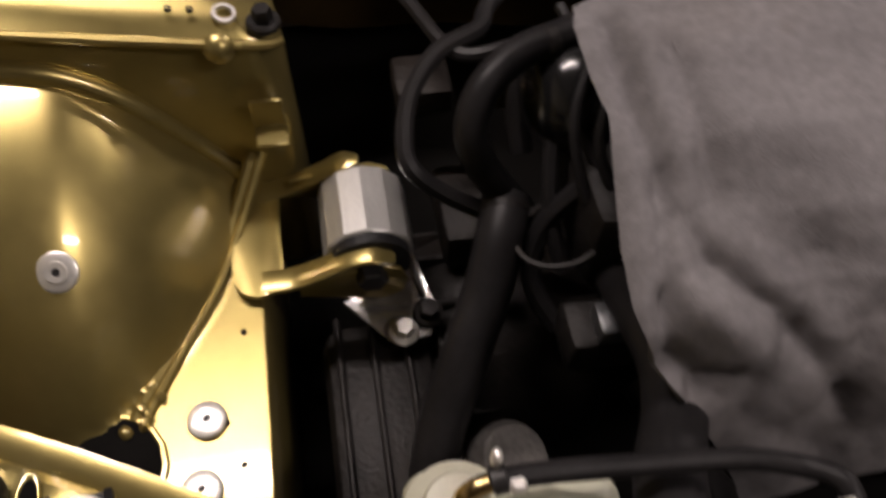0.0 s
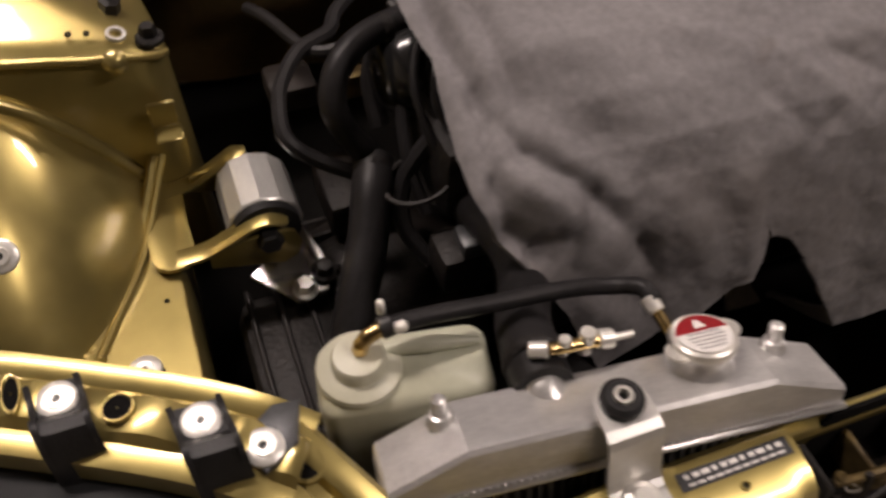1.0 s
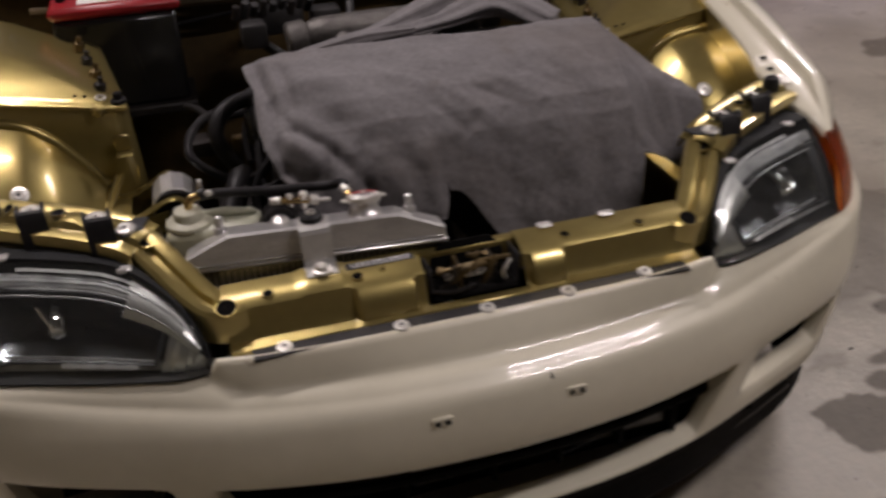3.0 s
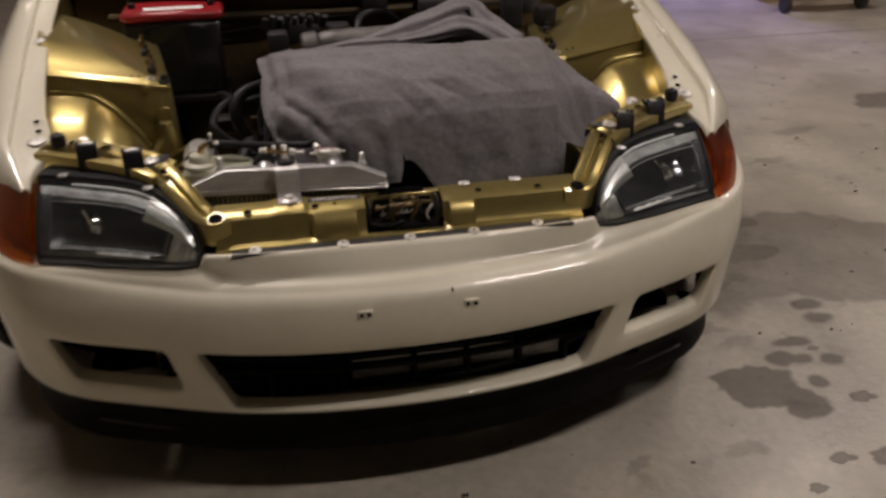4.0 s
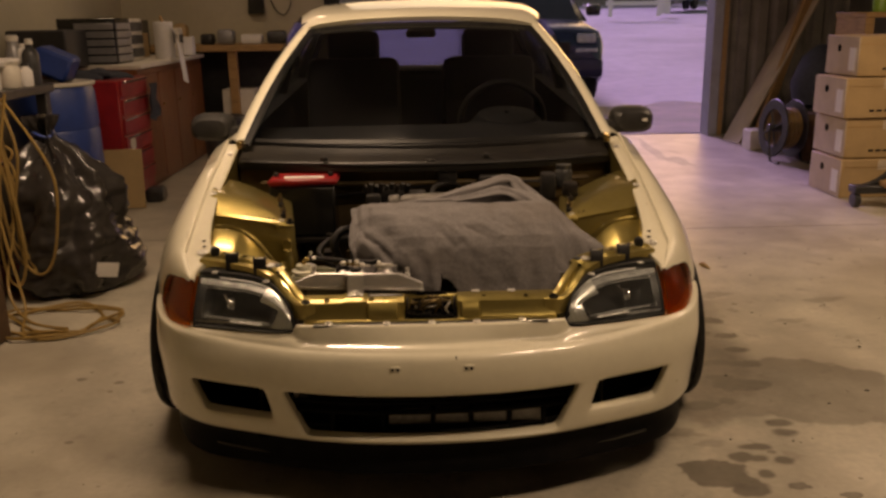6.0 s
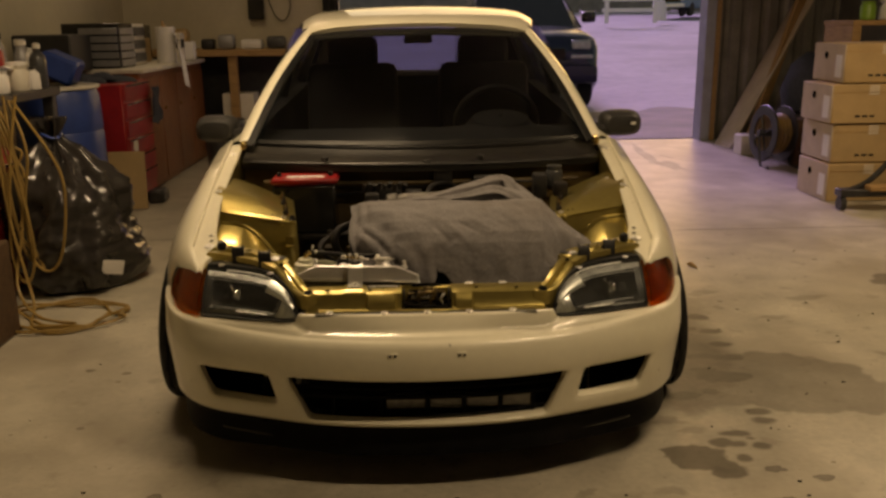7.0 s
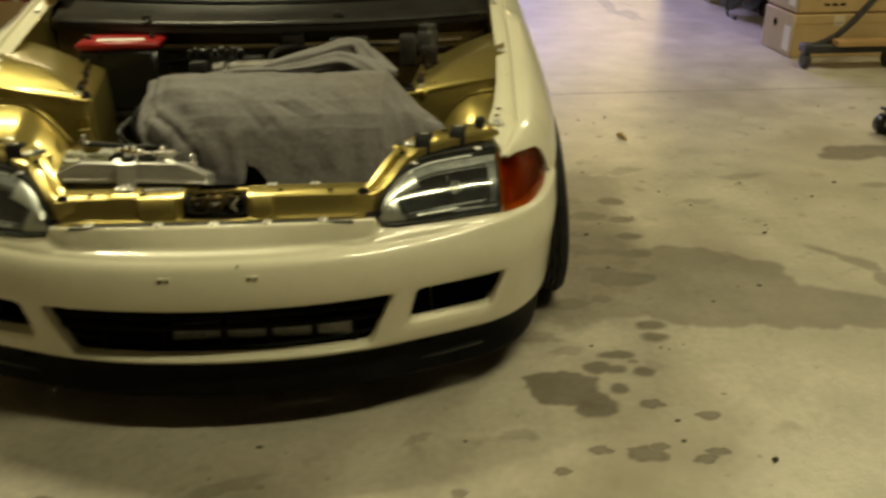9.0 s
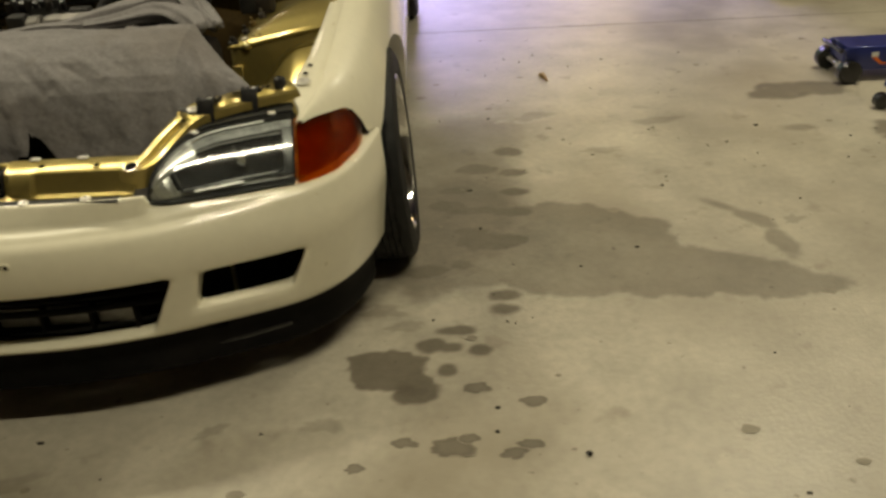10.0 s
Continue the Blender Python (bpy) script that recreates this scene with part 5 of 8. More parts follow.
box(bm, (0, 0, -0.015), (0.345, 0.058, 0.005), 0.002, RM)
part("header_plate", bm, ALU, rad)
bm = B()
for k in range(60):
    x = -0.165 + 0.33 * k / 59
    tube(bm, [RM @ Vector((x, -0.0275 + 0.0015 * (i % 2), -0.011 + 0.006 * (i % 2) * 0.2)) for i in range(2)], 0.0032, 5, 2)
tagged(part("weld_bead", bm, ALU, rad, "rough weld bead", 60), kind="stuff")
part("core", one(box, (0, 0, -0.160), (0.32, 0.034, 0.29), 0, RM), FINS, rad, "black radiator core")
for k in range(38):
    x = -0.155 + 0.31 * k / 37
    bm = B()
    box(bm, (x, -0.0185, -0.097), (0.0036, 0.004, 0.16), 0, RM)
    part("core_tube", bm, FINSLIT, rad)
for x in (-0.166, 0.166):
    part("side_channel", one(box, (x, 0, -0.160), (0.012, 0.045, 0.29), 0.002, RM), ALU, rad)
# filler neck and cap with its label
CM = axis((-0.119, 0.259, 0.600), (0.02, 0.26, 0.965), 180)
part("filler_neck", one(lathe, [(0.026, -0.028), (0.023, -0.023), (0.0195, -0.018), (0.0195, -0.011), (0.0235, -0.009), (0.0235, -0.007)], CM, 28), ALU, rad)
cap = part("radiator_cap", one(lathe, [(0.0235, -0.007), (0.0245, -0.0045), (0.0235, -0.001), (0.0215, 0.0004), (0.0195, -0.0002), (0.002, 0.0)], CM, 32), ZINC, rad, "pressed radiator cap with red and white label")
for a in (15, 195):
    part("cap_ear", one(lathe, [(0.010, -0.0065), (0.010, -0.0045), (0.0095, -0.004), (0.001, -0.004)], CM @ Matrix.Translation((0.0225 * math.cos(radians(a)), 0.0225 * math.sin(radians(a)), 0)), 16), ZINC, cap)
arc = [(0.0195 * math.cos(a), 0.0195 * math.sin(a)) for a in np.linspace(radians(8), radians(172), 18)]
part("cap_label_red", one(prism, arc, 0.001, CM @ Matrix.Translation((0, 0, 0.0001))), RED, cap, "red half of the cap label")
arc = [(0.0195 * math.cos(a), 0.0195 * math.sin(a)) for a in np.linspace(radians(172), radians(368), 24)]
part("cap_label_white", one(prism, arc, 0.001, CM @ Matrix.Translation((0, 0, 0.0001))), WHITEPL, cap, "white half of the cap label")
part("label_mark", one(prism, [(-0.004, 0.006), (0.005, 0.006), (0.002, 0.014), (-0.002, 0.014)], 0.0004, CM @ Matrix.Translation((0, 0, 0.0011))), WHITEPL, cap)
for k in range(5):
    part("print_bar", one(box, (0, 0.0005 - 0.0036 * k, 0.0013), (0.028 - 0.003 * abs(k - 1), 0.0011, 0.0003), 0, CM), GREYINK, cap)
CP = Vector((-0.120, 0.257, 0.0))
part("cap_nipple", one(rod, CP + Vector((-0.012, 0.02, 0.584)), CP + Vector((-0.016, 0.045, 0.592)), 0.0045, 10), BRASS, rad)
part("nipple_clamp", one(rod, CP + Vector((-0.0145, 0.036, 0.589)), CP + Vector((-0.0165, 0.048, 0.593)), 0.0068, 12), ZINC, rad)
for x, y, z in ((-0.125, 0.012, 0.022), (0.128, 0.012, 0.020)):
    part("mount_stud", one(lathe, [(0.010, 0), (0.008, 0.008), (0.0055, 0.009), (0.0055, 0.022), (0.003, 0.024)], RM @ Matrix.Translation((x, y, z)), 12), ALU, rad)
# stay with rubber bush from the beam
bm = B()
rows = []
w = 0.0205
for y, z in ((0.176, 0.537), (0.190, 0.538), (0.196, 0.541), (0.200, 0.547), (0.209, 0.580), (0.212, 0.585), (0.218, 0.588)):
    rows.append([Vector((-0.195 - w, y, z)), Vector((-0.195 + w, y, z))])
rows += [[Vector((-0.195 - w, 0.232, 0.589)), Vector((-0.195 + w, 0.232, 0.589))]]
for a in (25, 50, 70, 85):
    c, q = math.cos(radians(a)), math.sin(radians(a))
    rows.append([Vector((-0.195 - w * c, 0.232 + w * q, 0.589)), Vector((-0.195 + w * c, 0.232 + w * q, 0.589))])
grid(bm, rows)
stay = part("radiator_stay", bm, POLISHED, car, "bent aluminium radiator stay", 12, 0.003)
part("stay_bush", one(lathe, [(0.0155, 0.588), (0.0155, 0.596), (0.012, 0.599), (0.0065, 0.5985), (0.0065, 0.592)], Matrix.Translation((-0.195, 0.235, 0)), 24), RUBBER, stay, "black rubber bush")
part("bush_sleeve", one(lathe, [(0.0068, 0.594), (0.0068, 0.601), (0.0042, 0.601), (0.0042, 0.594)], Matrix.Translation((-0.195, 0.235, 0)), 16), ZINC, stay)
round_part("stay_bolt", (-0.195, 0.184, 0.540), (0, -0.05, 1), 0.0135, 0.004, ZINC, stay, 20)
round_part("stay_bolt_head", (-0.195, 0.184, 0.543), (0, -0.05, 1), 0.009, 0.006, ZINC, stay, 6)
# coolant overflow tank
TM = pose(-0.316, 0.329, 0.0, 0, 0, -9.5)
bm = B()
rows = []
for z, gx, gy, lx in ((0.40, -0.006, -0.004, 0.0), (0.44, -0.004, -0.002, 0.0), (0.515, -0.002, 0, 0.0), (0.548, 0, 0.0, 0.0), (0.558, -0.002, -0.001, 0.0), (0.565, -0.008, -0.006, 0.0)):
    ring = []
    x0, x1, y0, y1 = -0.066 - gx, 0.064 + gx, -0.030 - gy, 0.030 + gy
    if z < 0.51:
        x1 -= 0.055
    r = 0.014
    for (cx, cy), a0 in (((x1 - r, y1 - r), 0), ((x0 + r, y1 - r), 90), ((x0 + r, y0 + r), 180), ((x1 - r, y0 + r), 270)):
        for k in range(5):
            a = radians(a0 + 90 * k / 4)
            ring.append(TM @ Vector((cx + r * math.cos(a), cy + r * math.sin(a), z - 0.006 * (cy < 0) * (z > 0.55))))
    rows.append(ring)
vv = grid(bm, rows, True)
bm.faces.new(vv[0])
bm.faces.new(vv[-1])
tank = part("overflow_tank", bm, TANKPLASTIC, car, "yellowed translucent coolant overflow tank", 50)
part("tank_ridge", one(tube, [TM @ Vector((-0.02, 0.012, 0.566)), TM @ Vector((0.02, 0.010, 0.568)), TM @ Vector((0.056, 0.008, 0.566))], [0.004, 0.007, 0.003], 10, 6), TANKPLASTIC, tank)
part("tank_lid", one(lathe, [(0.032, 0.560), (0.031, 0.564), (0.026, 0.567), (0.0205, 0.569), (0.0200, 0.577), (0.018, 0.580), (0.010, 0.581), (0.002, 0.581)], Matrix.Translation((-0.349, 0.337, 0)), 32), CAPPLASTIC, tank, "pale round tank lid")
part("lid_spigot", one(tube, [(-0.347, 0.338, 0.582), (-0.345, 0.338, 0.590), (-0.338, 0.340, 0.595), (-0.324, 0.342, 0.597)], 0.006, 10, 4), BRASS, tank, "tan plastic hose spigot")
part("spigot_clamp", one(rod, (-0.331, 0.3415, 0.596), (-0.321, 0.3425, 0.598), 0.0085, 14), BLACK, tank)
part("clamp_ear", one(box, (-0.327, 0.350, 0.609), (0.006, 0.008, 0.014), 0.002), ZINC, tank)
part("clamp_ear", one(box, (-0.317, 0.336, 0.600), (0.010, 0.008, 0.008), 0.002), ZINC, tank)
part("overflow_hose", one(tube, [(-0.330, 0.3415, 0.596), (-0.30, 0.3430, 0.594), (-0.24, 0.341, 0.587), (-0.185, 0.337, 0.584), (-0.152, 0.327, 0.586), (-0.137, 0.314, 0.594), (-0.134, 0.300, 0.592)], 0.0068, 12, 10), HOSE, car, "grey-black rubber overflow hose")
# upper radiator hose, worm clamp and drain cock
part("radiator_outlet", one(tube, [(-0.232, 0.262, 0.562), (-0.232, 0.272, 0.566), (-0.232, 0.285, 0.568)], [0.016, 0.016, 0.016], 18, 4), ALU, rad)
part("radiator_hose", one(tube, [(-0.232, 0.272, 0.569), (-0.228, 0.300, 0.563), (-0.214, 0.345, 0.543), (-0.192, 0.39, 0.526), (-0.182, 0.43, 0.52), (-0.182, 0.47, 0.51), (-0.176, 0.53, 0.47), (-0.16, 0.57, 0.42)], [0.0225, 0.023, 0.0225, 0.022, 0.0225, 0.0225, 0.0225], 18, 10), HOSE, car, "thick black radiator hose")
part("hose_clamp", one(rod, (-0.2305, 0.290, 0.570), (-0.2288, 0.300, 0.566), 0.0240, 22), GRIME, car, "worm-drive hose clamp")
cock = part("drain_cock", one(rod, (-0.226, 0.286, 0.596), (-0.176, 0.284, 0.589), 0.005, 12), BRASS, car, "small brass drain cock")
for p, q, r in (((-0.214, 0.286, 0.586), (-0.214, 0.286, 0.604), 0.0045), ((-0.196, 0.286, 0.580), (-0.196, 0.286, 0.604), 0.006), ((-0.188, 0.285, 0.591), (-0.176, 0.284, 0.589), 0.0075), ((-0.176, 0.284, 0.589), (-0.160, 0.283, 0.588), 0.003), ((-0.238, 0.292, 0.593), (-0.226, 0.286, 0.596), 0.0065)):
    part("cock_fitting", one(rod, p, q, r, 10), ZINC, cock)
# engine mount: gold fork, aluminium bush, polished plate
def strap(bm, pts, half, thick):
    """A flat bar along pts with rounded edges, as wide as twice half."""
    c = spline(pts, 8)
    rows = []
    for i, p in enumerate(c):
        t = (c[min(i + 1, len(c) - 1)] - c[max(i - 1, 0)]).normalized()
        side = t.cross(Vector((0, 0, 1))).normalized()
        up = side.cross(t).normalized()
        w = half * min(1.0, 0.45 + 3.0 * (len(c) - 1 - i) / len(c))
        rows.append([p + side * a * w + up * b * thick for a, b in ((-1, -0.35), (-1, 0.35), (-0.85, 0.5), (0.85, 0.5), (1, 0.35), (1, -0.35), (0.85, -0.5), (-0.85, -0.5))])
    vv = grid(bm, rows, True)
    bm.faces.new(vv[0])
    bm.faces.new(vv[-1])


FO = Vector((-0.402, 0.624, 0.450))
bm = B()
BASE = ((-0.086, -0.040), (-0.080, -0.054), (-0.066, -0.060), (-0.050, -0.056), (-0.044, -0.040), (-0.045, 0.0), (-0.044, 0.040), (-0.052, 0.056), (-0.068, 0.058), (-0.080, 0.046), (-0.085, 0.0))
prism(bm, [(p.x, p.y) for p in spline([(x, y, 0) for x, y in BASE + BASE[:1]], 4)[:-1]], 0.005, Matrix.Translation(FO), 0.0012)
mount = part("mount_bracket", bm, GOLD, car, "gold forked engine mount bracket", 30)
for pts in (((-0.062, -0.047, 0.003), (-0.035, -0.048, 0.006), (-0.010, -0.049, 0.018), (0.012, -0.049, 0.030), (0.030, -0.050, 0.033), (0.046, -0.052, 0.024)), ((-0.064, 0.044, 0.003), (-0.035, 0.048, 0.006), (-0.008, 0.047, 0.020), (0.012, 0.045, 0.034), (0.028, 0.044, 0.037))):
    part("fork_arm", one(strap, [FO + Vector(p) for p in pts], 0.0105, 0.005), GOLD, mount)
for y in (0.575, 0.672):
    bm = B()
    prism(bm, [(-0.05, -0.012), (0.02, -0.03), (0.036, -0.022), (0.041, -0.004), (0.035, 0.012), (0.02, 0.020), (-0.02, 0.014), (-0.05, 0.008)], 0.004, Matrix.Translation((-0.385, y, 0.458 if y > 0.6 else 0.446)) @ Matrix.Rotation(radians(90), 4, "X"), 0.001)
    part("fork_cheek", bm, GOLD, mount)
bm = B()
lathe(bm, [(0.018, 0), (0.036, 0.0), (0.0375, 0.002), (0.0375, 0.066), (0.036, 0.068), (0.018, 0.068)], axis((-0.375, 0.588, 0.458), (0, 1, 0.0)), 12, False)
bush = part("mount_bush", bm, POLISHED, car, "machined aluminium engine mount bush", 25)
part("bush_rubber", one(lathe, [(0.034, 0), (0.034, 0.010), (0.015, 0.012), (0.001, 0.012)], axis((-0.375, 0.589, 0.458), (0, -1, 0)), 24, False), RUBBER, bush)
part("bush_bolt", one(rod, (-0.375, 0.575, 0.458), (-0.375, 0.560, 0.458), 0.013, 6), BLACK, bush)
bm = B()
prism(bm, [(-0.052, 0.006), (-0.012, -0.042), (0.020, -0.037), (0.029, -0.014), (0.013, 0.056), (-0.004, 0.05), (-0.028, 0.02)], 0.006, pose(-0.349, 0.582, 0.386, 5, -4, 0), 0.001)
prism(bm, [(0.006, 0.056), (0.013, 0.056), (0.030, -0.012), (0.020, -0.016)], 0.004, pose(-0.349, 0.582, 0.3925, 5, -10, 0), 0.001)
plate = part("mount_plate", bm, PLATE, car, "polished aluminium engine mount plate", 30)
for p, mt in (((-0.352, 0.549, 0.392), ZINC), ((-0.329, 0.562, 0.396), GRIME)):
    round_part("mount_washer", p, (0.1, -0.15, 1), 0.0135, 0.004, mt, plate, 18)
    round_part("mount_bolt", Vector(p) + Vector((0, 0, 0.004)), (0.1, -0.15, 1), 0.0095, 0.010, mt, plate, 6)
# battery
bat = part("battery", one(box, (-0.432, 1.055, 0.585), (0.228, 0.13, 0.18), 0.008), GLOSSBLACK, car, "black battery with red lid")
part("battery_lid", one(box, (-0.428, 1.055, 0.689), (0.242, 0.135, 0.024), 0.008), RED, bat, "red battery lid")
part("lid_label", one(box, (-0.425, 1.03, 0.7015), (0.14, 0.034, 0.0008), 0), WHITEPL, bat, "white label")
for x in (-0.525, -0.335):
    part("battery_post", one(rod, (x, 1.05, 0.70), (x, 1.05, 0.715), 0.009, 12), GRIME, bat)
part("battery_tray", one(box, (-0.432, 1.05, 0.485), (0.25, 0.15, 0.02), 0.004), GRIME, car)
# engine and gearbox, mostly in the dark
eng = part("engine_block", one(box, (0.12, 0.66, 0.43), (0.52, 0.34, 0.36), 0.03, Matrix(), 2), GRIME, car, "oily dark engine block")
for k in range(4):
    part("intake_runner", one(tube, [(-0.02 + 0.085 * k, 0.80, 0.60), (-0.02 + 0.085 * k, 0.86, 0.625), (-0.02 + 0.085 * k, 0.90, 0.60)], 0.022, 12), CASTING, eng)
part("intake_plenum", one(tube, [(-0.085, 0.872, 0.632), (-0.05, 0.87, 0.634), (0.10, 0.87, 0.636), (0.30, 0.87, 0.632)], [0.024, 0.032, 0.032, 0.028], 16), CASTING, eng, "grey cast intake plenum")
part("throttle_body", one(rod, (-0.085, 0.868, 0.632), (-0.125, 0.868, 0.628), 0.034, 18), CASTING, eng)
part("valve_cover", one(box, (0.12, 0.70, 0.615), (0.46, 0.15, 0.05), 0.015, Matrix(), 2), GRIME, eng)
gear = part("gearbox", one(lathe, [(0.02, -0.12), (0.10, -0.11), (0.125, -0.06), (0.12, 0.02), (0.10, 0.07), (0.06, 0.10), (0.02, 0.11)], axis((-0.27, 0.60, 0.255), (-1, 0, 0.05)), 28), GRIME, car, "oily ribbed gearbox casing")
for k in range(7):
    a = radians(20 + 26 * k)
    part("gearbox_rib", one(box, (0, 0.112, 0), (0.16, 0.018, 0.006), 0.002, Matrix.Translation((-0.28, 0.60, 0.255)) @ Matrix.Rotation(a, 4, "X")), GRIME, gear)
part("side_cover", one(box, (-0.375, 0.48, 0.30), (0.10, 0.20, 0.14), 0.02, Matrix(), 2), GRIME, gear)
for k in range(4):
    part("cover_rib", one(box, (-0.41 + 0.03 * k, 0.48, 0.372), (0.006, 0.2, 0.01), 0.002), GRIME, gear)
part("filter_can", one(lathe, [(0.03, 0), (0.034, 0.01), (0.034, 0.07), (0.028, 0.08), (0.01, 0.082)], axis((-0.30, 0.44, 0.31), (0.3, -0.2, 1)), 20), CASTING, car, "grey metal filter can")
part("distributor", one(lathe, [(0.045, 0), (0.05, 0.03), (0.045, 0.06), (0.03, 0.075), (0.01, 0.078)], axis((-0.16, 0.66, 0.55), (-1, -0.1, 0.1)), 22), GLOSSBLACK, car, "black distributor cap")
part("ring_clamp", one(tube, [(-0.225 + 0.035 * math.cos(a), 0.56 + 0.03 * math.sin(a), 0.50 + 0.008 * math.cos(a)) for a in np.linspace(0, 5.6, 12)], 0.003, 6, 3), GRIME, car)
HOSES = (
    ("coolant_hose", 0.0205, ((-0.258, 0.605, 0.495), (-0.270, 0.572, 0.485), (-0.286, 0.537, 0.46), (-0.311, 0.495, 0.43), (-0.334, 0.456, 0.39), (-0.352, 0.41, 0.35))),
    ("coolant_hose", 0.0135, ((-0.15, 0.66, 0.59), (-0.19, 0.676, 0.60), (-0.242, 0.663, 0.60), (-0.275, 0.641, 0.59), (-0.289, 0.622, 0.565), (-0.282, 0.613, 0.535), (-0.264, 0.606, 0.505), (-0.24, 0.61, 0.46))),
    ("vacuum_hose", 0.0078, ((-0.18, 0.82, 0.57), (-0.244, 0.768, 0.56), (-0.262, 0.735, 0.56), (-0.30, 0.712, 0.56), (-0.328, 0.676, 0.55), (-0.338, 0.638, 0.54), (-0.335, 0.617, 0.53), (-0.313, 0.607, 0.51), (-0.280, 0.598, 0.49))),
    ("vacuum_hose", 0.0065, ((-0.33, 0.83, 0.54), (-0.315, 0.79, 0.55), (-0.285, 0.715, 0.555), (-0.24, 0.71, 0.56), (-0.20, 0.72, 0.56))),
    ("wiring_loom", 0.007, ((-0.16, 0.66, 0.56), (-0.205, 0.65, 0.56), (-0.222, 0.62, 0.54), (-0.228, 0.58, 0.50), (-0.22, 0.55, 0.46))),
    ("wiring_loom", 0.006, ((-0.195, 0.68, 0.60), (-0.205, 0.63, 0.57), (-0.19, 0.58, 0.54), (-0.16, 0.56, 0.52))),
    ("wiring_loom", 0.005, ((-0.20, 0.72, 0.59), (-0.185, 0.66, 0.57), (-0.20, 0.61, 0.545), (-0.175, 0.57, 0.50))),
    ("spark_lead", 0.0045, ((-0.155, 0.665, 0.585), (-0.195, 0.640, 0.600), (-0.215, 0.600, 0.575), (-0.205, 0.560, 0.53), (-0.17, 0.545, 0.50))),
    ("spark_lead", 0.0045, ((-0.150, 0.645, 0.590), (-0.185, 0.615, 0.598), (-0.200, 0.580, 0.57), (-0.180, 0.550, 0.53))),
    ("breather_hose", 0.010, ((-0.19, 0.69, 0.60), (-0.215, 0.70, 0.57), (-0.235, 0.685, 0.53), (-0.235, 0.655, 0.49))),
    ("breather_hose", 0.009, ((-0.20, 0.585, 0.53), (-0.235, 0.575, 0.49), (-0.245, 0.55, 0.45), (-0.225, 0.52, 0.42))),
    ("gear_cable", 0.006, ((-0.30, 0.55, 0.41), (-0.345, 0.48, 0.37), (-0.39, 0.40, 0.33), (-0.42, 0.33, 0.30))),
    ("brake_pipe", 0.004, ((-0.62, 1.10, 0.62), (-0.45, 1.13, 0.60), (-0.1, 1.10, 0.64), (0.3, 1.10, 0.66), (0.55, 1.12, 0.64))),
    ("heater_hose", 0.010, ((-0.12, 0.90, 0.58), (-0.18, 0.97, 0.62), (-0.15, 1.05, 0.64), (-0.10, 1.10, 0.62))),
    ("heater_hose", 0.009, ((0.02, 0.93, 0.60), (0.03, 1.0, 0.66), (0.10, 1.06, 0.66), (0.15, 1.10, 0.62))),
    ("lower_hose", 0.018, ((-0.05, 0.32, 0.34), (-0.10, 0.40, 0.31), (-0.14, 0.50, 0.33))),
)
for name, r, pts in HOSES:
    part(name, one(tube, pts, r, 14 if r > 0.01 else 8, 8), HOSE, car, "black rubber hose" if "hose" in name else "")
for p, d in (((-0.222, 0.669, 0.60), (-1, -0.2, 0)), ((-0.262, 0.595, 0.492), (-0.2, -1, -0.3))):
    part("hose_clip", one(rod, Vector(p) - Vector(d).normalized() * 0.006, Vector(p) + Vector(d).normalized() * 0.006, 0.0148 if p[1] > 0.65 else 0.0218, 16), GRIME, car)
for c, sz, mt in (((-0.31, 0.735, 0.50), (0.05, 0.05, 0.03), GRIME), ((-0.245, 0.72, 0.50), (0.035, 0.02, 0.03), OLDBRASS), ((-0.27, 0.66, 0.40), (0.07, 0.09, 0.05), GRIME), ((-0.20, 0.50, 0.44), (0.06, 0.05, 0.05), GRIME), ((-0.185, 0.49, 0.475), (0.05, 0.03, 0.02), SMOKE), ((-0.16, 0.60, 0.50), (0.10, 0.14, 0.10), GRIME),
                  ((-0.12, 0.98, 0.64), (0.09, 0.06, 0.05), BLACK), ((-0.18, 0.93, 0.63), (0.05, 0.05, 0.05), BLACK), ((-0.03, 0.98, 0.635), (0.06, 0.05, 0.04), BLACK), ((0.25, 1.06, 0.66), (0.12, 0.06, 0.06), BLACK), ((0.08, 1.085, 0.69), (0.07, 0.03, 0.05), BLACK), ((0.43, 1.00, 0.66), (0.05, 0.06, 0.09), BLACK), ((0.49, 0.90, 0.665), (0.05, 0.05, 0.05), GRIME)):
    part("engine_fitting", one(box, c, sz, min(sz) * 0.18, Matrix(), 2), mt, car)
for k in range(9):
    x = -0.21 + 0.018 * k
    part("connector", one(rod, (x, 0.955 + 0.008 * (k % 3), 0.655), (x + 0.006, 0.95, 0.682 + 0.006 * (k % 2)), 0.008, 8), BLACK if k % 3 else GRIME, car)
part("brake_reservoir", one(lathe, [(0.03, 0), (0.032, 0.05), (0.026, 0.06), (0.028, 0.075), (0.01, 0.078)], Matrix.Translation((0.49, 1.04, 0.65)), 18), SMOKE, car, "dark brake fluid reservoir")
for s in (-1, 1):
    part("hinge_stay", one(tube, [(s * 0.655, 0.80, 0.675), (s * 0.65, 0.78, 0.62), (s * 0.66, 0.80, 0.57)], 0.007, 8), BLACK, car)
    part("hood_hinge", one(box, (s * 0.675, 1.21, 0.795), (0.02, 0.06, 0.03), 0.004), BRASS, car)

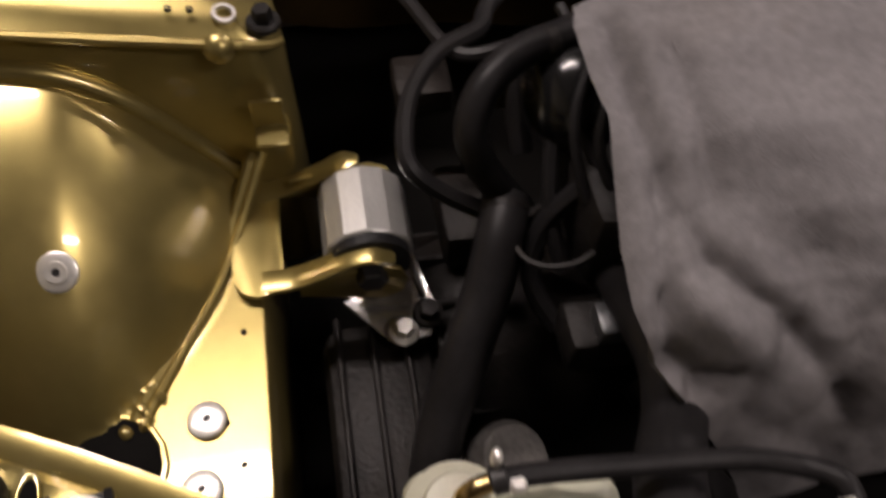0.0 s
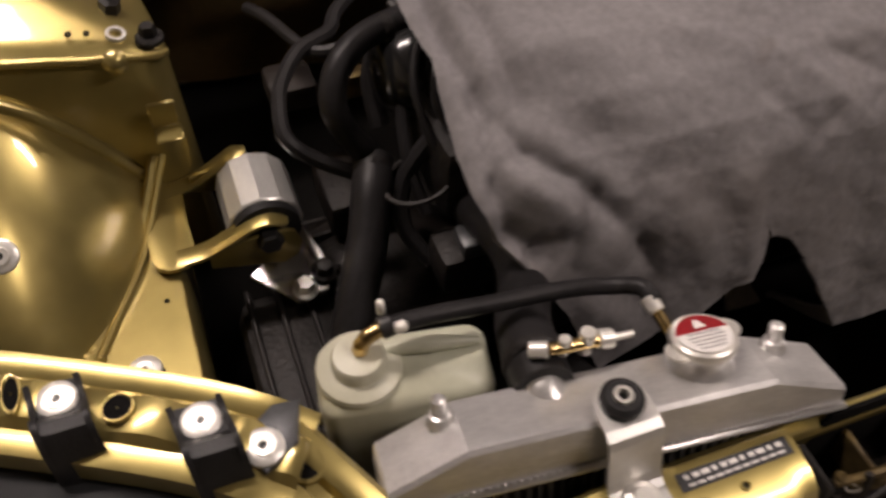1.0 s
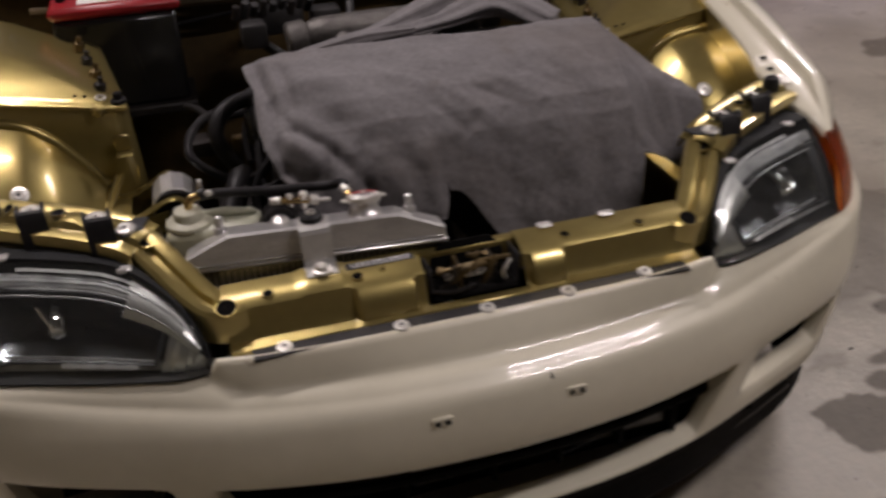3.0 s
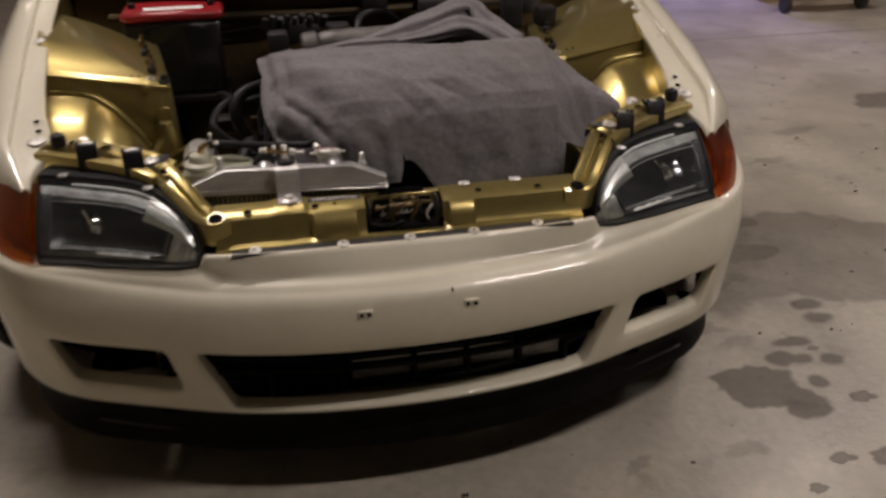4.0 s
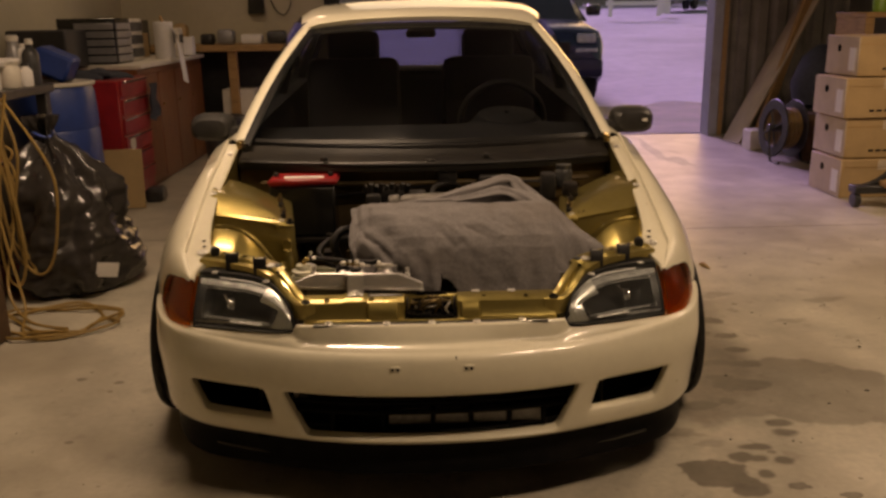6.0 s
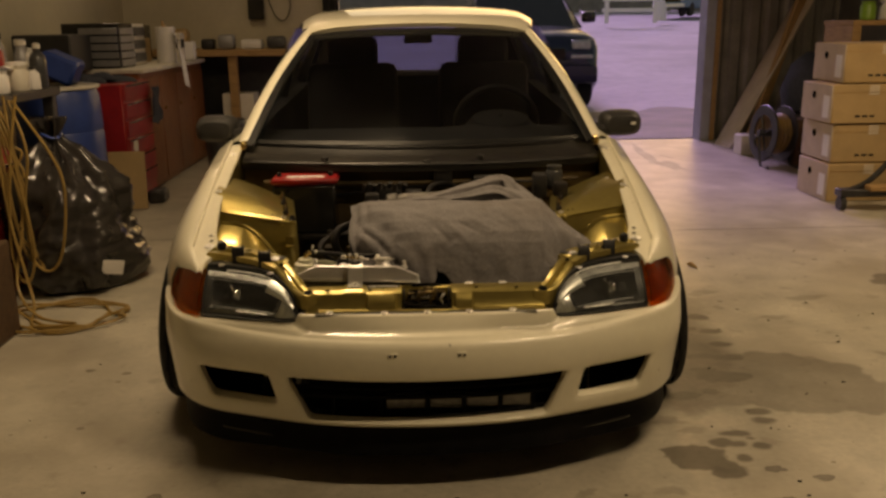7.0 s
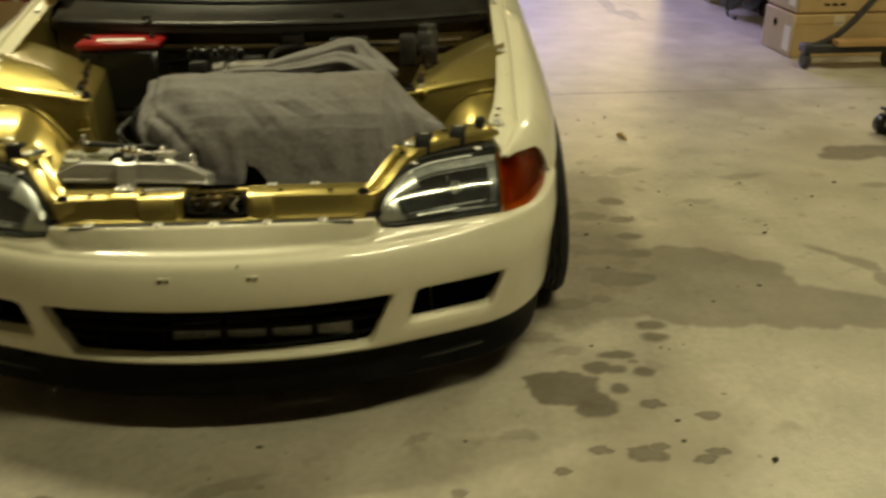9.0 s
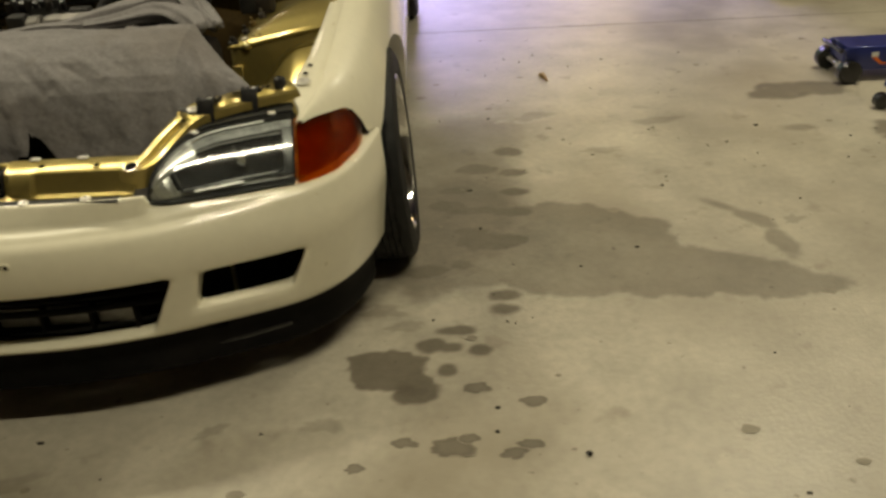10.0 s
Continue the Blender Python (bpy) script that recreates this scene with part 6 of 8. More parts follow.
# ---- grey towel spread over the engine ----
PROF_Y = ((0, 0.665), (0.077, 0.63), (0.136, 0.60), (0.21, 0.56), (0.324, 0.50), (0.414, 0.455), (0.495, 0.42), (0.559, 0.40), (0.628, 0.385), (0.717, 0.37), (0.813, 0.357), (0.907, 0.347), (1, 0.34))
PROF_Z = ((0, 0.655), (0.077, 0.678), (0.136, 0.688), (0.21, 0.688), (0.324, 0.674), (0.414, 0.655), (0.495, 0.628), (0.559, 0.60), (0.628, 0.566), (0.717, 0.52), (0.813, 0.47), (0.907, 0.42), (1, 0.37))
LEFT = ((0, -0.205), (0.07, -0.222), (0.13, -0.231), (0.2, -0.227), (0.25, -0.222), (0.32, -0.226), (0.40, -0.228), (0.466, -0.225), (0.54, -0.212), (0.60, -0.19), (0.70, -0.155), (0.78, -0.135), (1, -0.09))
CREST = ((0, 0.36), (0.14, 0.373), (0.30, 0.366), (0.43, 0.360), (0.61, 0.362), (0.82, 0.352), (1, 0.345))
RIGHT = ((0, 0.365), (0.14, 0.378), (0.2, 0.397), (0.324, 0.457), (0.42, 0.513), (0.46, 0.520), (0.50, 0.503), (0.56, 0.465), (0.62, 0.412), (0.68, 0.376), (1, 0.352))
SAG = ((0, 0.0), (0.14, 0.003), (0.324, 0.055), (0.44, 0.076), (0.50, 0.125), (0.56, 0.125), (0.62, 0.06), (0.68, 0.012), (1, 0.004))
LEFTSAG = ((0, 0.02), (0.10, 0.012), (0.20, 0.022), (0.4, 0.036), (1, 0.04))
CLOTH_LEN = 0.53


def seg_dist(p, a, b):
    """Distance over the cloth, in metres, from p to the stretch a-b, all as (x, share of the way down)."""
    k = Vector((1.0, CLOTH_LEN))
    p, a, b = Vector(p) * k, Vector(a) * k, Vector(b) * k
    t = max(0.0, min(1.0, (p - a).dot(b - a) / (b - a).length_squared))
    return (p - a - (b - a) * t).length, t


FOLDS = (  # from, to as (x, share of the way down), width, height
    ((-0.212, 0.14), (-0.203, 0.36), 0.007, -0.007), ((-0.196, 0.16), (-0.188, 0.40), 0.009, 0.006), ((-0.178, 0.20), (-0.172, 0.40), 0.008, -0.005),
    ((-0.220, 0.25), (-0.218, 0.47), 0.012, 0.006), ((-0.218, 0.47), (-0.200, 0.58), 0.011, 0.008), ((-0.200, 0.58), (-0.165, 0.69), 0.011, 0.007),
    ((-0.200, 0.34), (-0.209, 0.47), 0.007, -0.006), ((-0.209, 0.47), (-0.206, 0.53), 0.008, -0.012), ((-0.206, 0.53), (-0.185, 0.58), 0.008, -0.016), ((-0.185, 0.58), (-0.150, 0.605), 0.008, -0.012),
    ((-0.190, 0.48), (-0.155, 0.57), 0.011, 0.010), ((-0.190, 0.40), (-0.180, 0.46), 0.008, -0.009), ((-0.180, 0.46), (-0.130, 0.555), 0.010, -0.013), ((-0.130, 0.555), (-0.090, 0.66), 0.012, -0.012), ((-0.090, 0.66), (-0.072, 0.74), 0.010, -0.008),
    ((-0.182, 0.37), (-0.115, 0.47), 0.026, -0.012), ((-0.115, 0.47), (-0.09, 0.54), 0.022, -0.006), ((-0.155, 0.64), (-0.095, 0.76), 0.009, -0.006), ((-0.11, 0.58), (-0.10, 0.70), 0.012, 0.006),
    ((-0.15, 0.66), (-0.10, 0.80), 0.018, 0.008), ((-0.06, 0.60), (-0.02, 0.74), 0.022, 0.010), ((-0.10, 0.70), (-0.07, 0.84), 0.014, -0.008), ((0.005, 0.60), (0.020, 0.82), 0.016, 0.010),
    ((-0.15, 0.30), (-0.06, 0.36), 0.020, 0.005), ((-0.08, 0.44), (0.02, 0.52), 0.030, 0.006), ((-0.02, 0.34), (0.06, 0.42), 0.014, 0.003),
    ((0.04, 0.47), (0.075, 0.55), 0.009, -0.004), ((0.075, 0.44), (0.12, 0.53), 0.010, 0.004), ((0.11, 0.42), (0.17, 0.50), 0.008, -0.004), ((0.15, 0.40), (0.21, 0.49), 0.010, 0.004), ((0.19, 0.38), (0.25, 0.46), 0.008, -0.003),
    ((0.23, 0.30), (0.31, 0.48), 0.018, 0.005), ((0.28, 0.22), (0.34, 0.40), 0.015, -0.004), ((0.13, 0.62), (0.16, 0.95), 0.030, -0.005), ((0.24, 0.60), (0.26, 1.0), 0.035, 0.005), ((0.31, 0.55), (0.33, 0.95), 0.020, 0.004),
    ((0.39, 0.33), (0.42, 0.50), 0.009, -0.008), ((0.42, 0.36), (0.455, 0.52), 0.012, 0.008), ((0.465, 0.40), (0.475, 0.52), 0.010, -0.007),
    ((-0.20, 0.12), (0.10, 0.15), 0.010, 0.004), ((0.10, 0.19), (0.34, 0.16), 0.016, -0.004), ((-0.12, 0.22), (0.02, 0.25), 0.018, -0.004),
)
HEM = ((-0.30, 0.74), (-0.17, 0.765), (-0.13, 0.82), (-0.086, 0.847), (-0.046, 0.855), (0.0, 0.838), (0.020, 0.822), (0.034, 0.795))
NOTCH = ((0.0, 0.72), (0.045, 0.712), (0.058, 0.722), (0.075, 0.765), (0.10, 0.842), (0.13, 0.94), (0.16, 1.02))
noise.seed_set(4)
bm = B()
rows = []
NV, NU, EDGE = 200, 240, 73
for i in range(NV + 1):
    row = []
    for j in range(NU + 1):
        u, v = j / NU, i / NV
        xl, xc, xr = lerp_table(v, LEFT), lerp_table(v, CREST), lerp_table(v, RIGHT)
        x = xl + (xc - xl) * u / 0.82 if u <= 0.82 else xc + (xr - xc) * (u - 0.82) / 0.18
        if j <= EDGE and v > 0.66:
            v = 0.66 + (v - 0.66) * (lerp_table(x, HEM) - 0.66) / 0.34
            xl, xc = lerp_table(v, LEFT), lerp_table(v, CREST)
            x = xl + (xc - xl) * u / 0.82
            x -= 0.030 * min(1.0, max(0.0, (v - 0.69) / 0.13)) ** 1.5 * max(0.0, (j - EDGE + 16) / 16) ** 2
        y0, z0 = lerp_table(v, PROF_Y), lerp_table(v, PROF_Z)
        w = min(1.0, max(0.0, (0.07 - (x - xl)) / 0.07))
        drop = lerp_table(v, LEFTSAG) * w ** 1.5
        if u > 0.82:
            drop += lerp_table(v, SAG) * ((u - 0.82) / 0.18) ** 0.8
        h = 0.0
        q = Vector((x, v))
        for a, b, wd, k in FOLDS:
            d, t = seg_dist(q, a, b)
            h += 1.1 * k * math.exp(-(d / wd) ** 2) * (0.55 + 0.45 * math.sin(math.pi * min(1, t + 0.15)))
        if j > EDGE and x < 0.15:
            h -= 0.075 * min(1.0, max(0.0, (v - lerp_table(x, NOTCH)) / 0.05)) ** 1.3
        n3 = Vector((x * 7, v * 3.7, 0.3))
        h += 0.005 * noise.noise(n3) + 0.0035 * noise.noise(n3 * 3.1) + 0.0013 * noise.noise(n3 * 9) + 0.0006 * noise.noise(n3 * 22)
        tilt = min(1.0, max(0.0, (v - 0.15) / 0.6))
        row.append(Vector((x, y0, z0 - drop)) + Vector((0, -0.25 - 0.67 * tilt, 0.97 - 0.6 * tilt)) * h)
    rows.append(row)


def off_hem(i, j):
    if i / NV > 0.70 and j == EDGE:
        return True
    v = i / NV
    return EDGE < j < NU * 0.62 and 0.0 < v - lerp_table(rows[i][j].x, NOTCH) < 0.11 and rows[i][j].x < 0.125


grid(bm, rows, False, off_hem)
bmesh.ops.delete(bm, geom=[v for v in bm.verts if not v.link_faces], context="VERTS")
towel = tagged(part("towel", bm, CLOTH, None, "", 180, 0.004), "grey cotton towel spread over the engine", "towel")
# hem seam near the edge of the towel
part("hem", one(tube, [rows[i][17] + Vector((0, -0.0002, 0.0002)) for i in range(24, int(NV * 0.44), 6)], 0.0012, 6, 2), CLOTH, towel)


def roll(pts, radii, flat, seed):
    """A rumpled roll of cloth along pts."""
    bm = B()
    c = spline(pts, 10)
    m = len(c)
    rr = []
    for i in range(m):
        t = (c[min(i + 1, m - 1)] - c[max(i - 1, 0)]).normalized()
        side = t.cross(Vector((0, 0, 1))).normalized()
        up = side.cross(t)
        r = float(np.interp(i / (m - 1), np.linspace(0, 1, len(radii)), radii))
        ring = []
        for k in range(26):
            a = 2 * math.pi * k / 26
            p = c[i] + side * math.cos(a) * r + up * math.sin(a) * r * flat
            w = noise.noise(Vector((a * 1.3 + seed, i * 0.10, seed))) * 0.35 + 0.22 * math.sin(a * 5 + i * 0.12 + seed)
            ring.append(p + (p - c[i]) * w)
        rr.append(ring)
    vv = grid(bm, rr, True)
    bm.faces.new(vv[0])
    bm.faces.new(vv[-1])
    return bm


part("towel_fold", roll([(-0.05, 0.70, 0.655), (0.05, 0.74, 0.672), (0.15, 0.80, 0.682), (0.24, 0.86, 0.694), (0.29, 0.87, 0.694), (0.33, 0.83, 0.665), (0.385, 0.77, 0.64)], [0.012, 0.018, 0.026, 0.03, 0.028, 0.026, 0.018], 0.75, 1.0), CLOTH, towel, "", 180)
part("towel_fold", roll([(0.02, 0.70, 0.665), (0.14, 0.73, 0.674), (0.24, 0.78, 0.682), (0.31, 0.77, 0.665), (0.36, 0.72, 0.65)], [0.012, 0.02, 0.034, 0.034, 0.02], 0.6, 5.0), CLOTH, towel, "", 180)
part("towel_fold", roll([(-0.13, 0.66, 0.668), (-0.02, 0.69, 0.674), (0.08, 0.70, 0.676)], [0.008, 0.015, 0.01], 0.6, 3.0), CLOTH, towel, "", 180)

# ---- damp stains and dark patches on the floor ----
def stain(cx, cy, rx, ry, z, seed, turn=0.0, wob=0.22, soft=0.06, full=1.0, n=48):
    """An irregular damp patch that soaks the concrete; soft: how wide its rim fades."""
    bm = B()
    wet = bm.verts.layers.float.new("wet")
    c, s = math.cos(radians(turn)), math.sin(radians(turn))
    rings = []
    for f, k in ((0.55, 0.85), (1.0 - soft, 1.0), (1.0, 0.8), (1.0 + soft, 0.0)):
        ring = []
        for q in range(n):
            a = 2 * math.pi * q / n
            d = Vector((math.cos(a), math.sin(a), 0))
            r = 1 + wob * noise.noise(d * 1.3 + Vector((seed * 3.7, seed, 0))) * 1.6 + wob * 0.5 * noise.noise(d * 4.0 + Vector((seed, 0, seed)))
            x, y = rx * r * f * d.x, ry * r * f * d.y
            v = bm.verts.new((cx + c * x - s * y, cy + s * x + c * y, z))
            v[wet] = k * full
            ring.append(v)
        rings.append(ring)
    for lo, hi in zip(rings, rings[1:]):
        for q in range(n):
            bm.faces.new((lo[q], lo[(q + 1) % n], hi[(q + 1) % n], hi[q]))
    bm.faces.new(rings[0])
    return bm


def seep(x0, x1, y0, y1, step, z, patches):
    """One sheet of moist and darkened floor over many patches (x, y, rx, ry, turn, wetness, rim in metres)."""
    bm = B()
    wet = bm.verts.layers.float.new("wet")
    nx, ny = int((x1 - x0) / step) + 1, int((y1 - y0) / step) + 1
    vs = []
    for i in range(nx):
        for j in range(ny):
            x, y = x0 + i * step, y0 + j * step
            q = Vector((x, y, 0))
            wob = 0.030 * noise.noise(q * 6) + 0.022 * noise.noise(q * 17) + 0.012 * noise.noise(q * 45)
            w = 0.0
            for cx, cy, rx, ry, turn, k, rim in patches:
                c, s = math.cos(radians(turn)), math.sin(radians(turn))
                dx, dy = x - cx, y - cy
                r = math.hypot((c * dx + s * dy) / rx, (c * dy - s * dx) / ry)
                size = min(rx, ry)
                inside = (1 - r) * size + wob * min(1.0, size / 0.08)
                f = min(1.0, max(0.0, 0.5 + inside / rim))
                w = max(w, k * f * f * (3 - 2 * f))
            v = bm.verts.new((x, y, z))
            v[wet] = w
            vs.append(v)
    for i in range(nx - 1):
        for j in range(ny - 1):
            q = [vs[i * ny + j], vs[(i + 1) * ny + j], vs[(i + 1) * ny + j + 1], vs[i * ny + j + 1]]
            if max(v[wet] for v in q) > 0.0:
                bm.faces.new(q)
    bmesh.ops.delete(bm, geom=[v for v in bm.verts if not v.link_faces], context="VERTS")
    return bm


noise.seed_set(2)
PUDDLE = [(1.27, 0.70, 0.29, 0.27, 0, 0.68, 0.022), (1.36, 0.66, 0.24, 0.25, 0, 0.68, 0.022), (1.48, 0.53, 0.36, 0.135, -4, 0.68, 0.02), (1.70, 0.49, 0.20, 0.10, -12, 0.68, 0.02),
          (1.86, 0.445, 0.12, 0.045, -8, 0.68, 0.02), (1.02, 0.57, 0.10, 0.08, -20, 0.62, 0.03),
          (1.775, 0.885, 0.065, 0.018, -45, 0.66, 0.02), (1.85, 0.79, 0.075, 0.036, -55, 0.66, 0.02), (1.87, 0.66, 0.035, 0.09, 0, 0.66, 0.02)]
# the broad soft darkening by the wheel and the darker drips in it
PUDDLE += [(0.98, 0.88, 0.20, 0.38, 0, 0.85, 0.14), (1.00, 1.22, 0.20, 0.26, 0, 0.75, 0.17), (1.05, 1.55, 0.24, 0.20, 0, 0.62, 0.17), (0.88, 0.55, 0.10, 0.11, 0, 0.78, 0.08)]
PUDDLE += [(cx, cy, rx * 1.1, ry * 1.2, 0, 1.0, 0.016) for cx, cy, rx, ry in ((1.083, 0.735, 0.105, 0.05), (1.141, 0.912, 0.055, 0.026), (1.168, 1.051, 0.045, 0.024), (1.179, 1.20, 0.05, 0.03), (1.02, 0.93, 0.09, 0.03), (0.96, 0.97, 0.06, 0.03), (0.98, 0.61, 0.035, 0.022), (0.88, 0.585, 0.06, 0.03), (1.06, 1.24, 0.08, 0.035), (1.175, 1.37, 0.045, 0.03), (0.98, 1.08, 0.05, 0.025), (1.02, 0.80, 0.05, 0.025), (1.08, 0.45, 0.04, 0.022), (1.07, 0.385, 0.034, 0.02))]
tagged(part("puddle_stain", seep(0.70, 2.06, 0.33, 1.78, 0.009, 0.0007, PUDDLE), WET), "wide drying water stain on the concrete floor", "stain")
SPLASH = ((0.785, 0.155, 0.098, 0.085), (0.845, 0.075, 0.05, 0.034), (0.889, 0.249, 0.050, 0.036), (0.945, 0.300, 0.052, 0.022), (0.935, 0.235, 0.034, 0.024), (1.003, 0.218, 0.036, 0.026), (0.92, 0.149, 0.024, 0.024))
tagged(part("splash_stain", seep(0.64, 1.08, 0.0, 0.33, 0.006, 0.0007, [(*p, 0, 1.0, 0.012) for p in SPLASH]), WET), "dark splash of water soaking into the concrete floor", "stain", "drips on the floor")
# darker floor beside the jack
JACK_PATCHES = ((2.33, 1.85, 0.13, 0.10, 0, 0.85, 0.03), (2.47, 1.87, 0.14, 0.09, 0, 0.85, 0.03), (2.24, 1.83, 0.07, 0.05, 0, 0.85, 0.03), (2.60, 1.40, 0.13, 0.12, 0, 0.85, 0.03), (2.24, 1.47, 0.06, 0.028, 0, 0.6, 0.03))
tagged(part("dark_patch", seep(2.10, 2.80, 1.22, 2.06, 0.012, 0.0007, JACK_PATCHES), WET), "dark patch on the floor beside the jack", "stain", "drips on the floor")
SPOTS = ((0.983, 0.079, 0.028, 0.018), (1.103, 0.028, 0.028, 0.016), (0.922, -0.105, 0.042, 0.028), (0.958, -0.08, 0.020, 0.012), (1.045, -0.128, 0.026, 0.014), (1.082, -0.105, 0.026, 0.013), (0.823, -0.085, 0.024, 0.014), (0.729, -0.153, 0.018, 0.012),
         (0.35, -0.42, 0.03, 0.014), (0.06, -0.37, 0.02, 0.014), (-0.35, -0.18, 0.03, 0.014), (-0.60, -0.05, 0.045, 0.02), (0.1, -0.40, 0.014, 0.012), (-0.15, -0.30, 0.02, 0.012), (-0.75, 0.02, 0.02, 0.014), (1.25, -0.30, 0.02, 0.012))
for k, (cx, cy, rx, ry) in enumerate(SPOTS):
    tagged(part("dark_patch", stain(cx, cy, rx, ry, 0.0010 + 0.00001 * k, 30 + k, 0, 0.32, 0.14, 0.95), WET), "dark damp stain on the concrete floor", "stain", "drips on the floor")
# smaller, half-dried drips round the car
FAINT = ((0.76, 0.40, 0.05, 0.03), (0.68, 0.42, 0.05, 0.02), (0.83, 0.33, 0.04, 0.02), (1.30, 1.70, 0.08, 0.03), (-0.30, -0.33, 0.06, 0.025), (0.25, -0.24, 0.05, 0.02), (-0.95, -0.12, 0.07, 0.035), (0.55, -0.45, 0.05, 0.02), (-0.10, -0.62, 0.05, 0.02), (0.42, -0.02, 0.03, 0.014), (0.66, -0.02, 0.035, 0.018), (-0.55, -0.24, 0.08, 0.03), (0.02, -0.16, 0.07, 0.022), (0.80, -0.32, 0.06, 0.025), (1.95, 0.78, 0.03, 0.02), (1.5, 1.35, 0.06, 0.02), (1.75, 1.60, 0.07, 0.03))
for k, (cx, cy, rx, ry) in enumerate(FAINT):
    tagged(part("faint_stain", stain(cx, cy, rx, ry, 0.0008 + 0.00001 * k, 90 + k, 8 * (k % 5), 0.45, 0.35, 0.42), WET), "faint half-dried drip on the concrete floor", "stain", "drips on the floor")
for cx, cy, rx, ry, tn in ((2.16, 5.95, 0.05, 0.55, -4), (2.20, 5.35, 0.08, 0.25, 10), (2.32, 5.85, 0.015, 0.10, 20)):
    tagged(part("floor_scuff", stain(cx, cy, rx, ry, 0.0012 + 0.0001 * cx, 140 + int(10 * cy), tn, 0.4, 0.3, 0.6), WET), "long dull scuff on the concrete floor", "stain", "scuffs near the door")
random.seed(21)
bm = B()
for k in range(150):
    x, y = random.uniform(-1.4, 2.7), random.uniform(-0.9, 2.8)
    if abs(x) < 0.86 and y > 0.02:
        continue
    r0 = random.choice((0.004, 0.005, 0.006, 0.008, 0.011, 0.015))
    vs = [bm.verts.new((x + r0 * random.uniform(0.7, 1.3) * math.cos(a) * 1.3, y + r0 * random.uniform(0.7, 1.3) * math.sin(a), 0.0015)) for a in (2 * math.pi * j / 9 for j in range(9))]
    bm.faces.new(vs)
tagged(part("floor_specks", bm, SPECK), "small faint specks dried on the concrete floor", "specks", "", "stuff")
# grit and leaf bits
random.seed(5)
bm = B()
for k in range(190):
    x, y = random.uniform(-1.3, 2.6), random.uniform(-0.9, 2.6)
    if abs(x) < 0.85 and y > -0.02:
        continue
    q = random.uniform(0.0015, 0.005)
    box(bm, (x, y, q * 0.4), (q * random.uniform(1, 3), q, q * 0.8), 0, pose(0, 0, 0))
tagged(part("floor_grit", bm, GRIME), "scattered dark grit on the concrete floor", "grit", "", "stuff")
leaf = part("dead_leaf", one(tube, [(1.385, 2.18, 0.006), (1.40, 2.16, 0.012), (1.412, 2.10, 0.006)], [0.004, 0.012, 0.003], 6, 4), CARD)
tagged(leaf, "curled dead leaf on the concrete floor", "leaf")
tagged(part("pebble", one(tube, [(1.187, -0.146, 0.004), (1.195, -0.143, 0.006)], [0.007, 0.005], 7, 3), GRIME), "small dark pebble on the floor", "pebble")
bm = B()
box(bm, (1.3, 2.95, 0.0006), (6.0, 0.007, 0.0008))
setting("floor_joint", bm, SPECK, "saw-cut joint across the concrete floor")

# ---- left side of the garage ----
def rumpled_bag():
    noise.seed_set(7)
    bm = B()
    rows = []
    prof = ((0.0, 0.21), (0.02, 0.255), (0.10, 0.285), (0.22, 0.295), (0.34, 0.285), (0.46, 0.255), (0.56, 0.205), (0.64, 0.14), (0.69, 0.075), (0.72, 0.035), (0.75, 0.028), (0.79, 0.05), (0.82, 0.06))
    for i in range(60):
        z = 0.82 * i / 59
        r = lerp_table(z, prof)
        row = []
        for k in range(84):
            a = 2 * math.pi * k / 84
            p = Vector((math.cos(a), math.sin(a), 0))
            pleat = 0.030 * math.sin(a * 13 + 3 * noise.noise(p * 2)) * max(0.0, (z - 0.40) / 0.3) * min(1, r / 0.1)
            w = 0.05 * noise.noise(Vector((p.x * 2.2, p.y * 2.2, z * 5))) + 0.022 * abs(noise.noise(Vector((p.x * 3, p.y * 3, z * 20)))) + 0.012 * noise.noise(Vector((p.x * 9, p.y * 9, z * 24)))
            q = r + pleat + w * (0.4 + min(1.0, r / 0.2))
            if z < 0.02:
                q = r
            lean = 0.10 * z
            row.append(Vector((-1.70 + q * p.x * 1.0 - lean, 2.12 + q * p.y, z)))
        rows.append(row)
    vv = grid(bm, rows, True)
    bm.faces.new(vv[0])
    return bm


bag = tagged(part("rubbish_bag", rumpled_bag(), BAG, None, "", 70), "full black bin liner tied at the neck, on the floor", "rubbish bag")
part("bag_tie", one(tube, [(-1.78 + 0.045 * math.cos(a), 2.12 + 0.045 * math.sin(a), 0.735 + 0.01 * math.sin(2 * a)) for a in np.linspace(0, 6.28, 14)], 0.008, 6, 3), BLUEPL, bag, "blue tie")
# gleam on a fold of the bag, put in as a white sheet
part("fold_glint", one(box, (0, 0, 0), (0.10, 0.003, 0.07), 0.001, pose(-1.475, 1.90, 0.13, 8, 12, 36)), PAPER, bag, "white sheet standing for a shiny fold of the bag")
